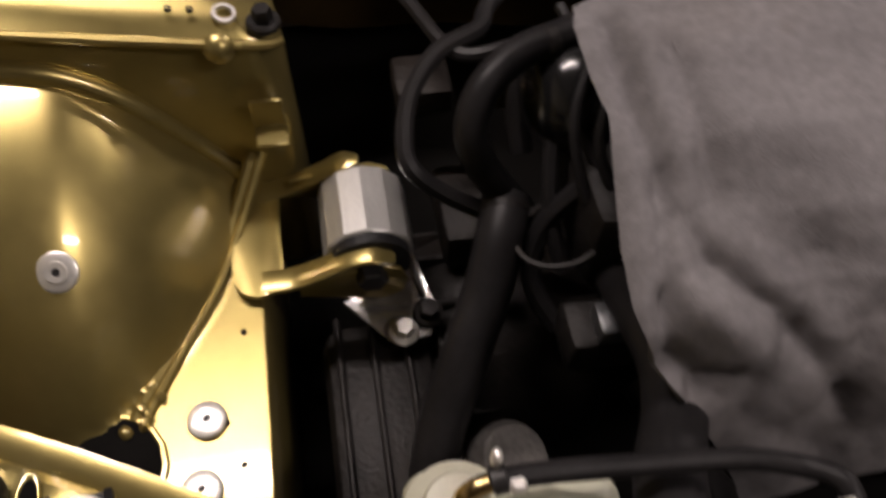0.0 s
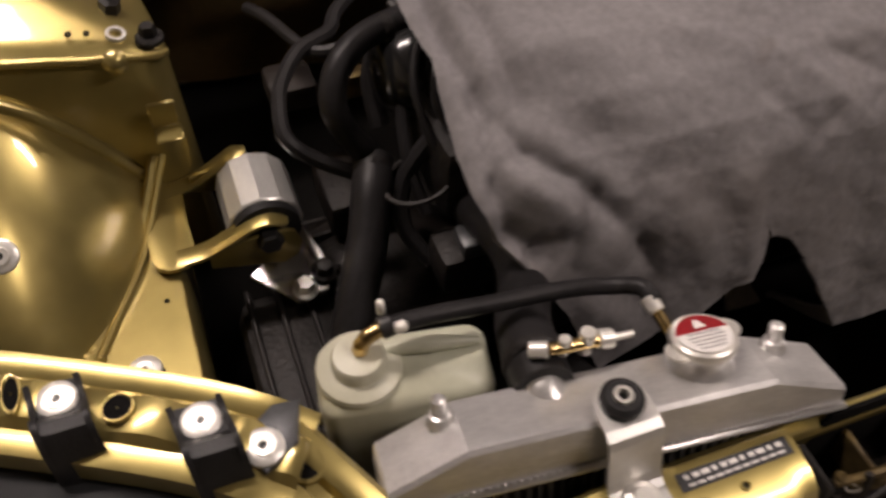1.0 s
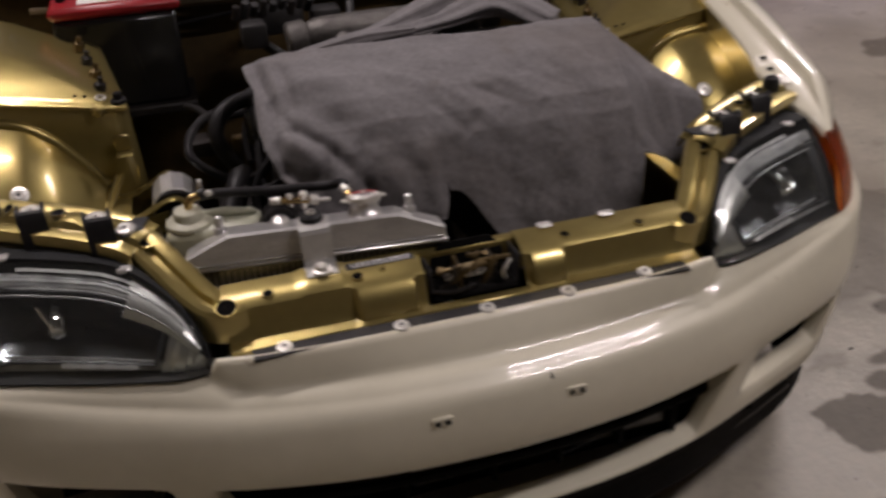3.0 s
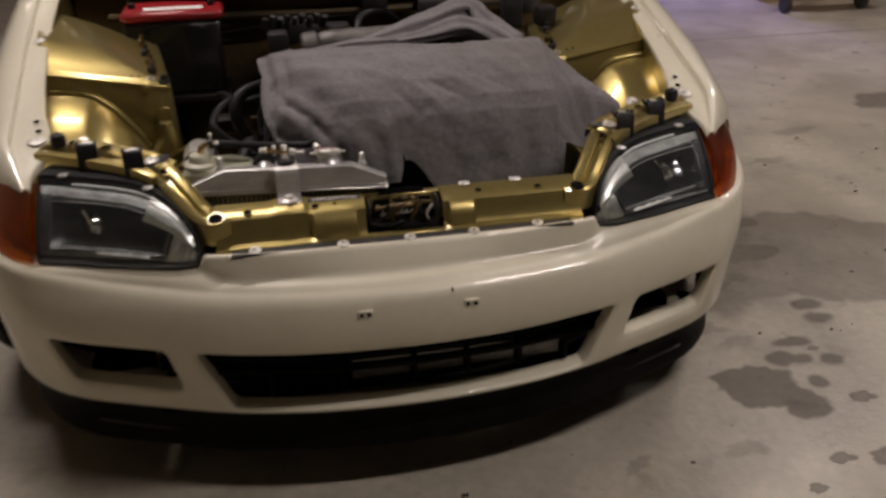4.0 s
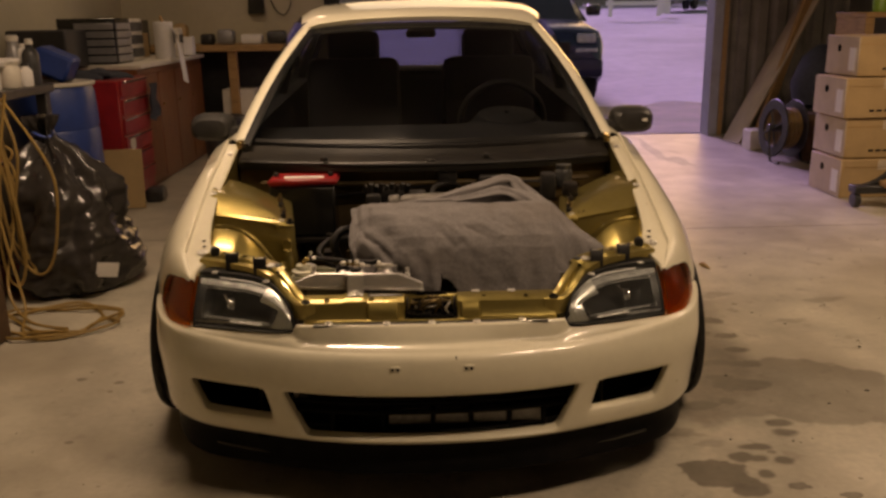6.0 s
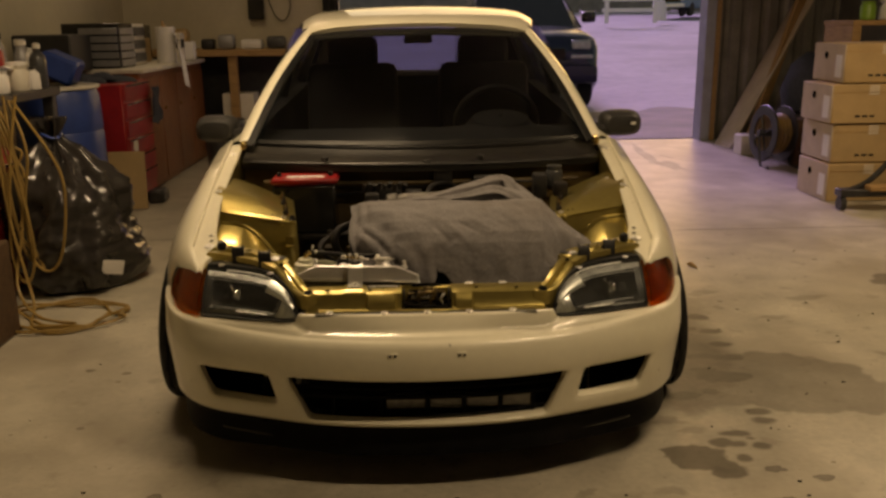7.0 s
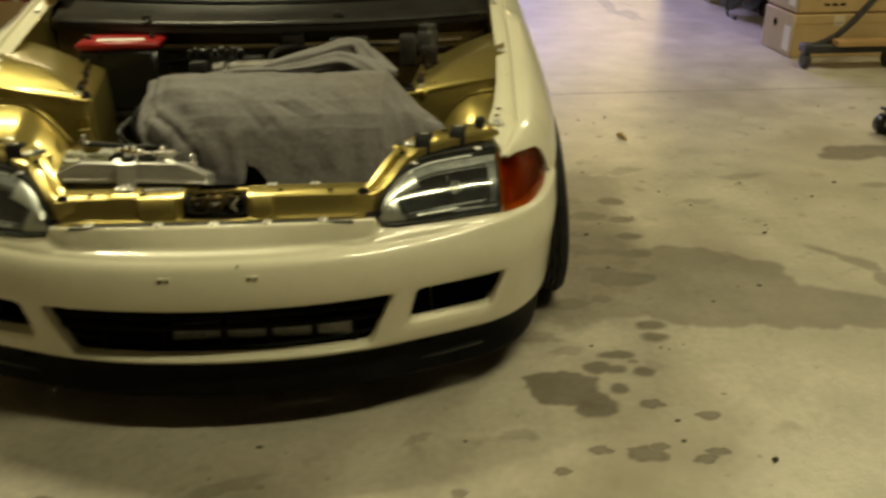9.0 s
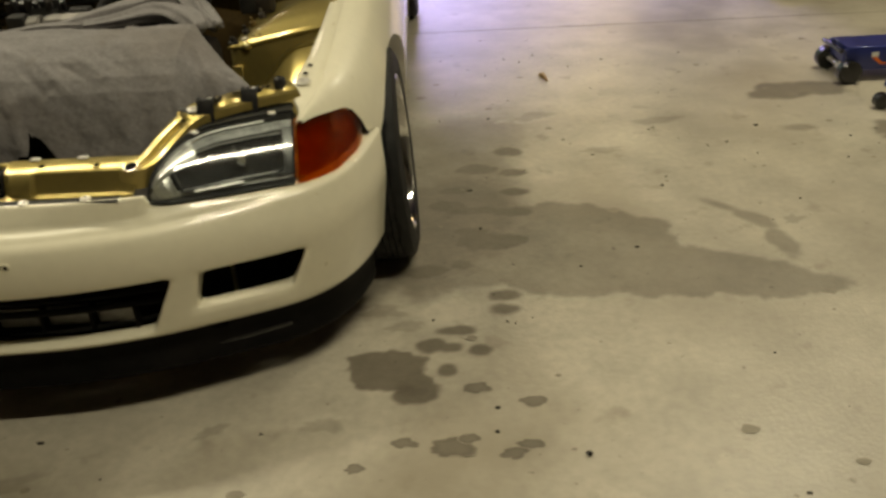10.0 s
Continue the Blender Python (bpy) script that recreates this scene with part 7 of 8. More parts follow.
# yellow extension cords
tagged(part("extension_cord", one(tube, [(-1.60 + (0.235 + 0.05 * math.sin(k * 1.9)) * math.cos(k * 0.55) * 1.1, 1.54 + (0.19 + 0.045 * math.cos(k * 1.3)) * math.sin(k * 0.55), 0.008 + 0.006 * (k % 3)) for k in range(34)], 0.0065, 7, 4), CORD), "yellow extension cord lying in loops on the floor", "extension cord")
for pts in (((-1.80, 1.80, 0.93), (-1.66, 1.79, 0.70), (-1.61, 1.78, 0.55), (-1.63, 1.78, 0.34), (-1.67, 1.78, 0.20), (-1.73, 1.78, 0.15), (-1.79, 1.78, 0.22), (-1.80, 1.79, 0.45), (-1.76, 1.79, 0.70), (-1.82, 1.81, 0.93)),
            ((-1.78, 1.80, 0.95), (-1.83, 1.77, 0.65), (-1.87, 1.76, 0.30), (-1.85, 1.75, 0.14), (-1.80, 1.75, 0.12), (-1.77, 1.76, 0.28), (-1.81, 1.78, 0.6), (-1.84, 1.81, 0.95)),
            ((-1.90, 1.80, 0.92), (-1.90, 1.74, 0.5), (-1.92, 1.68, 0.22), (-1.84, 1.62, 0.05), (-1.72, 1.52, 0.010), (-1.60, 1.42, 0.009), (-1.48, 1.42, 0.009))):
    tagged(part("power_cable", one(tube, pts, 0.0065, 7, 8), CORD), "yellow extension cord hanging in a long loop before the bag", "extension cord", "hanging cords")
for q in range(5):
    x0, y0 = -1.86 - 0.03 * q, 1.84 + 0.03 * q
    lo = 0.16 + 0.09 * q
    tagged(part("power_cable", one(tube, [(x0 - 0.05, y0 + 0.02, 0.93), (x0 + 0.02, y0, 0.75), (x0 + 0.05 + 0.02 * q, y0 - 0.02, lo + 0.15), (x0 + 0.10 - 0.03 * q, y0 - 0.03, lo), (x0 + 0.03, y0 - 0.05, lo + 0.1), (x0 - 0.02, y0 - 0.02, 0.6), (x0 - 0.06, y0 + 0.02, 0.93)], 0.0065, 7, 8), CORD), "yellow extension cord hanging in loops from the bench", "extension cord", "hanging cords")
for q, pts in enumerate((((-1.93, 1.86, 0.90), (-1.82, 1.80, 0.45), (-1.84, 1.7, 0.12), (-1.70, 1.55, 0.012), (-1.5, 1.45, 0.008)), ((-1.90, 1.80, 0.90), (-1.86, 1.76, 0.4), (-1.76, 1.66, 0.05), (-1.66, 1.42, 0.008), (-1.45, 1.40, 0.008), (-1.40, 1.58, 0.008)))):
    tagged(part("power_cable", one(tube, pts, 0.0065, 7, 8), CORD), "yellow extension cord trailing from the bench to the floor", "extension cord", "hanging cords")
tagged(part("timber_block", one(box, (-1.88, 1.22, 0.20), (0.36, 0.34, 0.40), 0.008), DARKWOOD), "dark brown wooden block on the floor", "wood block")
redcab = tagged(part("red_cabinet", one(box, (-2.20, 1.98, 0.37), (0.46, 0.30, 0.74), 0.01), REDPAINT), "scratched red metal cabinet under the bench", "cabinet")
for z in (0.2, 0.38, 0.56):
    part("cabinet_drawer", one(box, (-1.968, 1.98, z), (0.008, 0.27, 0.15), 0.003), REDPAINT, redcab)
    part("drawer_pull", one(box, (-1.958, 1.98, z + 0.05), (0.014, 0.2, 0.016), 0.003), CHROME, redcab)
# black bench with bottles and jars
bench = tagged(part("workbench", one(box, (-2.50, 2.42, 0.885), (0.82, 1.30, 0.05), 0.006), BLACK), "black topped workbench along the wall", "workbench")
for x, y in ((-2.86, 1.82), (-2.14, 1.82), (-2.86, 3.02), (-2.14, 3.02)):
    part("leg", one(box, (x, y, 0.43), (0.06, 0.06, 0.86), 0.004), BLACK, bench)
part("shelf", one(box, (-2.50, 2.42, 0.25), (0.72, 1.2, 0.03), 0.004), BLACK, bench)
part("back_panel", one(box, (-2.84, 2.42, 0.5), (0.02, 1.2, 0.5), 0.002), NAVY, bench)


def bottle(name, x, y, z, r, h, material, label, neck=0.4, capm=None):
    ob = part(name, one(lathe, [(r * 0.92, 0), (r, 0.006), (r, h * 0.66), (r * 0.8, h * 0.76), (r * neck, h * 0.84), (r * neck, h * 0.92)], Matrix.Translation((x, y, z)), 18), material)
    tagged(ob, label, "bottle" if neck < 0.7 else "jar", "bench clutter")
    part("cap", one(lathe, [(r * neck * 1.15, 0), (r * neck * 1.15, h * 0.1), (r * neck * 0.8, h * 0.13)], Matrix.Translation((x, y, z + h * 0.9)), 14), capm or BLACK, ob)
    return ob


for x, y, r, h, mt, lab, nk, cm in (
        (-2.14, 2.93, 0.045, 0.24, SMOKE, "grey spray bottle on the bench", 0.4, ZINC), (-2.25, 2.98, 0.04, 0.26, DRAWER, "grey spray can on the bench", 0.7, ZINC), (-2.16, 2.70, 0.055, 0.15, WHITEPAINT, "white plastic tub on the bench", 0.9, WHITEPL),
        (-2.30, 2.75, 0.05, 0.21, WHITEPAINT, "white jar with orange lid on the bench", 0.85, ORANGE), (-2.18, 2.52, 0.05, 0.13, WHITEPL, "short white jar on the bench", 0.9, DRAWER), (-2.36, 2.95, 0.04, 0.30, DRAWER, "tall grey bottle on the bench", 0.5, BLACK),
        (-2.22, 2.35, 0.045, 0.16, CARD, "brown jar on the bench", 0.85, ZINC), (-2.12, 2.80, 0.035, 0.12, PAPER, "small white bottle on the bench", 0.5, BLACK), (-2.45, 2.85, 0.05, 0.22, WHITEPL, "white bottle on the bench", 0.5, RED)):
    bottle("bottle" if nk < 0.7 else "jar", x, y, 0.91, r, h, mt, lab, nk, cm)
for k, (x, y, z, sx, sy, sz, mt, lab) in enumerate(((-2.28, 2.60, 0.965, 0.16, 0.10, 0.11, CARDEDGE, "pale carton on the bench"), (-2.38, 2.45, 0.95, 0.12, 0.10, 0.08, CARD, "brown carton on the bench"), (-2.55, 2.7, 1.02, 0.2, 0.14, 0.22, CARD, "brown carton on the bench"))):
    tagged(part("carton", one(box, (x, y, z), (sx, sy, sz), 0.004), mt), lab, "box", "bench clutter")
for k, (x, y, z, sx, sy, sz, mt, lab) in enumerate(((-2.62, 3.02, 1.12, 0.30, 0.20, 0.42, BLACK, "black tool case standing on the bench"), (-2.52, 2.25, 0.97, 0.20, 0.16, 0.12, WHITEPAINT, "white plastic tray on the bench"), (-2.20, 2.62, 1.035, 0.10, 0.10, 0.03, ZINC, "bare metal lid on a carton"), (-2.44, 2.62, 0.985, 0.10, 0.14, 0.15, ORANGE, "orange plastic container on the bench"))):
    tagged(part("bench_box", one(box, (x, y, z), (sx, sy, sz), 0.008), mt), lab, "box", "bench clutter")
for k in range(7):
    x, y = -2.16 - 0.05 * (k % 3), 2.18 + 0.13 * k
    h = 0.16 + 0.03 * (k % 4)
    tagged(part("spray_can", one(lathe, [(0.028, 0), (0.030, 0.008), (0.030, h * 0.8), (0.022, h * 0.88), (0.014, h * 0.9), (0.014, h)], Matrix.Translation((x - 0.04, y + 0.02, 0.91)), 14), (ZINC, DRAWER, WHITEPL, REDPAINT)[k % 4]), "slim spray can among the bench clutter", "spray can", "bench clutter")
# blue drum
drum = tagged(part("plastic_drum", one(lathe, [(0.23, 0), (0.25, 0.02), (0.255, 0.1), (0.262, 0.28), (0.255, 0.30), (0.262, 0.32), (0.262, 0.58), (0.255, 0.60), (0.262, 0.62), (0.255, 0.82), (0.24, 0.86), (0.20, 0.868)], Matrix.Translation((-2.30, 3.52, 0)), 36), BLUEPL), "blue plastic drum with a pale rim", "drum")
part("drum_rim", one(lathe, [(0.255, 0.862), (0.262, 0.868), (0.262, 0.884), (0.245, 0.888), (0.235, 0.868)], Matrix.Translation((-2.30, 3.52, 0)), 36), WHITEPAINT, drum)
tagged(part("blue_bin", one(box, (0, 0, 0), (0.22, 0.30, 0.16), 0.02, pose(-2.30, 3.65, 0.99, 0, 25, 10)), BLUEPL), "blue plastic bin tipped on the drum", "bin")
# red tool chest
chest = tagged(part("tool_chest", one(box, (-2.28, 4.22, 0.44), (0.52, 0.60, 0.84), 0.012), REDPAINT), "scratched red metal tool chest with drawers", "tool chest")
for k in range(6):
    z = 0.80 - 0.125 * k
    dr = part("drawer", one(box, (-2.013, 4.22, z), (0.016, 0.56, 0.11), 0.004), REDPAINT, chest)
    part("drawer_pull", one(box, (-2.002, 4.22, z + 0.042), (0.018, 0.52, 0.014), 0.003), CHROME, dr)
part("chest_badge", one(lathe, [(0.05, 0), (0.05, 0.004), (0.001, 0.005)], axis((-2.003, 4.05, 0.42), (1, 0, 0)), 18), WHITEPAINT, chest)
for x, y in ((-2.48, 3.98), (-2.08, 3.98), (-2.08, 4.46), (-2.48, 4.46)):
    part("caster", one(rod, (x - 0.02, y, 0.025), (x + 0.02, y, 0.025), 0.025, 14), BLACK, chest)
for k, (x, y, z, r) in enumerate(((-2.30, 4.05, 0.88, 0.10), (-2.18, 4.25, 0.875, 0.12), (-2.38, 4.3, 0.88, 0.11), (-2.22, 4.12, 0.90, 0.07))):
    bm = B()
    rr = []
    for i in range(9):
        f = i / 8
        rr.append([Vector((x + r * 1.4 * math.cos(a) * math.cos(f * 1.5), y + r * math.sin(a) * math.cos(f * 1.5), z - 0.02 + 0.05 * math.sin(f * 1.5))) * 1.0 + Vector((0, 0, 0.012 * noise.noise(Vector((a, f * 3, k))))) for a in (2 * math.pi * j / 20 for j in range(20))])
    vv = grid(bm, rr, True)
    bm.faces.new(vv[-1])
    tagged(part("work_jacket", bm, DENIM), "dark crumpled cloth on the tool chest", "cloth", "rags on the chest")
# rag hanging from the chest corner
bm = B()
grid(bm, [[Vector((-1.975 + 0.014 * math.sin(j * 1.3 + i * 0.4), 4.44 + 0.18 * j / 8 + 0.02 * math.sin(i), 0.80 - 0.28 * i / 10 * (1 - 0.12 * abs(j - 4) / 4))) for j in range(9)] for i in range(11)])
tagged(part("hanging_rag", bm, DENIM, None, "", 60, 0.006), "dark blue rag hanging on the tool chest", "cloth", "rags on the chest")
# cardboard sheet leaning on the chest
tagged(part("cardboard_sheet", one(box, (0, 0, 0), (0.44, 0.02, 0.40), 0.002, pose(-2.12, 3.86, 0.205, -6, 0, 4)), CARD), "brown cardboard sheet leaning on the tool chest", "cardboard")
tagged(part("black_shoe_box", one(box, (-1.90, 4.12, 0.05), (0.12, 0.16, 0.10), 0.02), BLACK), "small black case on the floor", "case")
# bench with red-brown cabinets and white top, along the wall
cab = tagged(part("cabinet_bench", one(box, (-2.50, 5.45, 0.45), (0.86, 1.90, 0.90), 0.006), REDWOOD), "red-brown wooden cabinet bench with white top", "cabinet")
part("worktop", one(box, (-2.49, 5.45, 0.918), (0.92, 1.94, 0.035), 0.006), WHITEPAINT, cab, "pale worktop")
for k in range(4):
    dr = part("cabinet_door", one(box, (-2.062, 4.72 + 0.47 * k, 0.45), (0.018, 0.45, 0.80), 0.004), REDWOOD, cab)
    part("knob", one(rod, (-2.05, 4.55 + 0.47 * k, 0.60), (-2.035, 4.55 + 0.47 * k, 0.60), 0.014, 10), BRASS, dr)
# machinist chest with grey drawers
mc = tagged(part("drawer_chest", one(box, (-2.42, 4.72, 1.10), (0.42, 0.34, 0.33), 0.008), GLOSSBLACK), "black steel drawer chest on the bench", "tool chest")
for k in range(5):
    part("drawer", one(box, (-2.205, 4.72, 0.975 + 0.058 * k), (0.012, 0.32, 0.046), 0.003), DRAWER, mc)
    part("drawer", one(box, (-2.36, 4.545, 0.975 + 0.058 * k), (0.28, 0.012, 0.046), 0.003), DRAWER, mc)
tagged(part("metal_box", one(box, (-2.60, 4.3, 1.06), (0.4, 0.4, 0.26), 0.01), BLACK), "black metal box beside the drawer chest", "box")
# small-parts organiser
org = tagged(part("parts_organiser", one(box, (-2.40, 5.16, 1.10), (0.30, 0.30, 0.32), 0.006), WHITEPAINT), "white parts organiser with open drawers", "organiser")
for k in range(3):
    part("bin", one(box, (-2.33, 5.004, 1.0 + 0.10 * k), (0.13, 0.03, 0.07), 0.004), GRIME, org)
    part("bin", one(box, (-2.245, 5.16, 1.0 + 0.10 * k), (0.012, 0.27, 0.07), 0.004), SMOKE, org)
    part("shelf_lip", one(box, (-2.33, 4.992, 0.955 + 0.10 * k), (0.16, 0.02, 0.016), 0.003), WHITEPL, org)
# paper towels
roll_ob = tagged(part("paper_towel_roll", one(lathe, [(0.02, 0), (0.075, 0), (0.078, 0.006), (0.078, 0.29), (0.074, 0.295), (0.02, 0.295)], Matrix.Translation((-2.11, 5.42, 0.938)), 28), PAPER), "white paper towel roll with a loose sheet", "paper towels")
bm = B()
grid(bm, [[Vector((-2.04 + 0.10 * f + 0.012 * math.sin(w * 5 + f * 4), 5.36 - 0.05 * f + 0.10 * w, 1.20 - 0.10 * f - 0.33 * f ** 2 - 0.05 * w)) for w in np.linspace(0, 1, 6)] for f in np.linspace(0, 1, 12)])
part("loose_sheet", bm, PAPER, roll_ob, "", 60, 0.0015)
for k, (x, y, z, sx, sy, sz, mt, lab) in enumerate(((-2.15, 5.80, 1.06, 0.16, 0.14, 0.24, WHITEPAINT, "white carton with dark print on the bench"), (-2.07, 6.02, 1.02, 0.10, 0.10, 0.16, PAPER, "small white carton on the bench"), (-2.45, 5.7, 1.04, 0.2, 0.2, 0.2, CARD, "brown carton on the bench"), (-2.6, 6.1, 1.1, 0.25, 0.3, 0.3, GLOSSBLACK, "black power tool case on the bench"))):
    ob = tagged(part("carton", one(box, (x, y, z), (sx, sy, sz), 0.004), mt), lab, "box", "bench clutter")
    if k == 0:
        part("print_patch", one(box, (x + 0.081, y, z + 0.03), (0.002, 0.12, 0.07), 0), STICKER, ob)
        part("print_patch", one(box, (x, y - 0.071, z + 0.03), (0.13, 0.002, 0.07), 0), STICKER, ob)
tagged(part("caulk_tube", one(tube, [(-2.12, 5.60, 0.942), (-2.16, 5.64, 1.16), (-2.20, 5.68, 1.28)], [0.025, 0.025, 0.008], 10), WOOD), "tan caulking tube standing on the bench", "tube")
# bench on the north wall
nb = tagged(part("plank_bench", one(box, (-1.75, 6.62, 0.985), (1.85, 0.70, 0.06), 0.006), WOOD), "wooden plank bench along the north wall", "workbench")
for x in (-2.6, -1.75, -0.92):
    part("leg", one(box, (x, 6.35, 0.478), (0.08, 0.08, 0.955), 0.004), WOOD, nb)
part("dark_panel", one(box, (-1.75, 6.90, 0.48), (1.8, 0.03, 0.95), 0.002), BLACK, nb)
tagged(part("white_box", one(box, (-1.73, 6.52, 0.30), (0.30, 0.30, 0.60), 0.006), WHITEPAINT), "tall white box under the bench", "box")
for k, (x, y, sx, sz, mt, lab) in enumerate(((-2.0, 6.5, 0.12, 0.10, BLACK, "small black tool on the bench"), (-1.82, 6.48, 0.16, 0.14, DRAWER, "small grey tool on the bench"), (-1.58, 6.5, 0.20, 0.09, PAPER, "crumpled white rag on the bench"), (-1.35, 6.52, 0.18, 0.12, SMOKE, "grey metal vice on the bench"), (-2.25, 6.5, 0.14, 0.2, CARD, "brown carton on the bench"))):
    bm = B()
    box(bm, (x, y, 1.015 + sz / 2), (sx, 0.16, sz), sz * 0.25, Matrix(), 2)
    tagged(part("bench_tool" if "tool" in lab or "vice" in lab else "bench_item", bm, mt), lab, "tool" if k != 2 else "cloth", "bench clutter")
mon = tagged(part("wall_monitor", one(box, (-1.60, 6.93, 1.47), (0.16, 0.04, 0.36), 0.008), GLOSSBLACK), "narrow black panel hanging on the wall", "panel")
tagged(part("wall_cable", one(tube, [(-1.50, 6.97, 1.55), (-1.42, 6.95, 1.34), (-1.33, 6.95, 1.28), (-1.26, 6.95, 1.40), (-1.28, 6.97, 1.6)], 0.006, 6), BLACK), "black cable looped on the wall", "cable")
# stool
stool = tagged(part("stool", one(lathe, [(0.10, 0.40), (0.19, 0.41), (0.20, 0.44), (0.185, 0.475), (0.05, 0.48)], Matrix.Translation((-1.64, 5.22, 0)), 28), BLACK), "black padded round stool with bucket-like base", "stool")
part("stool_base", one(lathe, [(0.13, 0), (0.14, 0.02), (0.155, 0.34), (0.15, 0.40)], Matrix.Translation((-1.64, 5.22, 0)), 24), SMOKE, stool)

# ---- right side of the garage ----
def leaning_board(base, top, half, thick, material, label):
    """A board between two points, half as wide as given across x and y."""
    bm = B()
    b, t, h, q = Vector(base), Vector(top), Vector(half), Vector(thick)
    vs = [bm.verts.new(p + a * h + c * q) for p in (b, t) for a, c in ((-1, 0), (1, 0), (1, 1), (-1, 1))]
    for f in ((0, 1, 2, 3), (7, 6, 5, 4), (0, 4, 5, 1), (1, 5, 6, 2), (2, 6, 7, 3), (3, 7, 4, 0)):
        bm.faces.new([vs[k] for k in f])
    bmesh.ops.bevel(bm, geom=list(bm.edges), offset=0.003, segments=1, affect="EDGES")
    tagged(part("leaning_plank", bm, material), label, "plank")


leaning_board((3.07, 6.46, 0.0), (4.02, 6.88, 1.55), (0.02, -0.17, 0.0), (0.03, 0.02, 0.0), CARDEDGE, "pale board leaning against the metal siding")
pm2 = axis((3.28, 6.35, 0.012), Vector((0.72, 0.50, 1.7)), 0)
tagged(part("leaning_plank", one(box, (0, 0, 0.95), (0.04, 0.12, 1.9), 0.004, pm2), WOOD), "brown board leaning against the metal siding", "plank")
tagged(part("white_carton", one(box, (3.12, 5.95, 0.09), (0.18, 0.20, 0.18), 0.006), WHITEPAINT), "small white carton on the floor", "box")
# hose reel with a yellow hose
FM = axis((3.10, 5.32, 0.27), (-1.0, -0.10, 0.06))
reel = thing("hose_reel", "dark hose reel wound with yellow hose", "hose reel")
for h in (-0.09, 0.09):
    part("flange", one(lathe, [(0.16, h - 0.008), (0.24, h - 0.008), (0.246, h), (0.24, h + 0.008), (0.16, h + 0.008), (0.155, h), (0.16, h - 0.008)], FM, 36, False), BLACK, reel)
    for k in range(4):
        a = math.pi * k / 2 + 0.4
        part("flange_arm", one(rod, FM @ Vector((0.03 * math.cos(a), 0.03 * math.sin(a), h)), FM @ Vector((0.16 * math.cos(a), 0.16 * math.sin(a), h)), 0.010, 8), BLACK, reel)
part("wound_hose", one(tube, [FM @ Vector(((0.145 + 0.012 * (k // 72)) * math.cos(k * 0.35), (0.145 + 0.012 * (k // 72)) * math.sin(k * 0.35), -0.075 + 0.15 * ((k % 72) / 72 if (k // 72) % 2 == 0 else 1 - (k % 72) / 72))) for k in range(216)], 0.010, 6, 1), CORD, reel, "yellow hose wound on the reel")
part("axle", one(rod, FM @ Vector((0, 0, -0.14)), FM @ Vector((0, 0, 0.14)), 0.03, 12), SMOKE, reel)
for h in (-0.13, 0.13):
    part("foot", one(tube, [FM @ Vector((0, 0, h)), (3.10 - h, 5.22, 0.012), (3.10 - h, 5.05, 0.012)], 0.012, 8), BLACK, reel)
tagged(part("red_crate", one(box, (3.42, 5.35, 0.20), (0.36, 0.34, 0.40), 0.01), DARKWOOD), "dark brown crate beside the fan", "crate")
tagged(part("junk_bag", one(lathe, [(0.1, 0.42), (0.25, 0.45), (0.28, 0.62), (0.2, 0.85), (0.08, 0.95)], Matrix.Translation((3.55, 5.6, 0)), 16), DENIM), "dark cloth bag on the crates by the wall", "bag")
tagged(part("dark_bin", one(box, (3.55, 5.6, 0.21), (0.5, 0.4, 0.42), 0.02), BLACK), "black bin against the wall", "bin")
# stacked archive cartons
BOX = None
for k, (dx, dy) in enumerate(((0.0, 0.0), (0.015, 0.02), (-0.02, 0.0), (0.06, 0.04))):
    bx = thing("archive_box", "brown cardboard carton with a hand hole, stacked" if k else "brown cardboard carton with a hand hole, lowest of the stack", "cardboard box", "stack of cartons")
    z0 = 0.27 * k
    cx, cy = 3.13 + dx, 3.93 + dy
    w, d, h = 0.60, 0.46, 0.262
    part("carton_body", one(box, (cx, cy, z0 + h / 2), (w, d, h), 0.006), CARD, bx)
    part("carton_end", one(box, (cx - w / 2 - 0.002, cy, z0 + h / 2), (0.006, d * 0.985, h * 0.97), 0.002), CARDEDGE, bx)
    part("hand_hole", one(rod, (cx - w / 2 - 0.008, cy + 0.04, z0 + h * 0.68), (cx - w / 2 - 0.004, cy + 0.04, z0 + h * 0.68), 0.026, 14), HOLE, bx)
    part("end_label", one(box, (cx - w / 2 - 0.006, cy - 0.15, z0 + h * 0.42), (0.002, 0.09, 0.15), 0), PAPER, bx)
    part("lid_seam", one(box, (cx, cy - d / 2 - 0.001, z0 + h * 0.80), (w * 0.99, 0.003, 0.004), 0), WOOD, bx)
    part("tape", one(box, (cx - 0.02, cy - d / 2 - 0.0015, z0 + h * 0.86), (0.07, 0.002, h * 0.26), 0), CARDEDGE, bx)
    for q in range(3):
        part("print_bar", one(box, (cx - 0.12 + 0.05 * q, cy - d / 2 - 0.002, z0 + 0.05), (0.035, 0.002, 0.014), 0), GRIME, bx)
# wheeled dolly
dol = tagged(part("dolly", one(box, (3.08, 3.42, 0.12), (0.62, 0.10, 0.05), 0.006), BLACK), "black steel dolly frame with a wooden bar", "dolly")
part("dolly_bar", one(tube, [(2.80, 3.42, 0.12), (3.0, 3.45, 0.20), (3.25, 3.50, 0.45)], 0.02, 8), BLACK, dol)
part("dolly_wood", one(box, (3.16, 3.36, 0.16), (0.45, 0.09, 0.035), 0.004), WOOD, dol)
for x in (2.80, 3.30):
    part("dolly_wheel", one(rod, (x - 0.02, 3.42, 0.05), (x + 0.02, 3.42, 0.05), 0.05, 18), BLACK, dol)
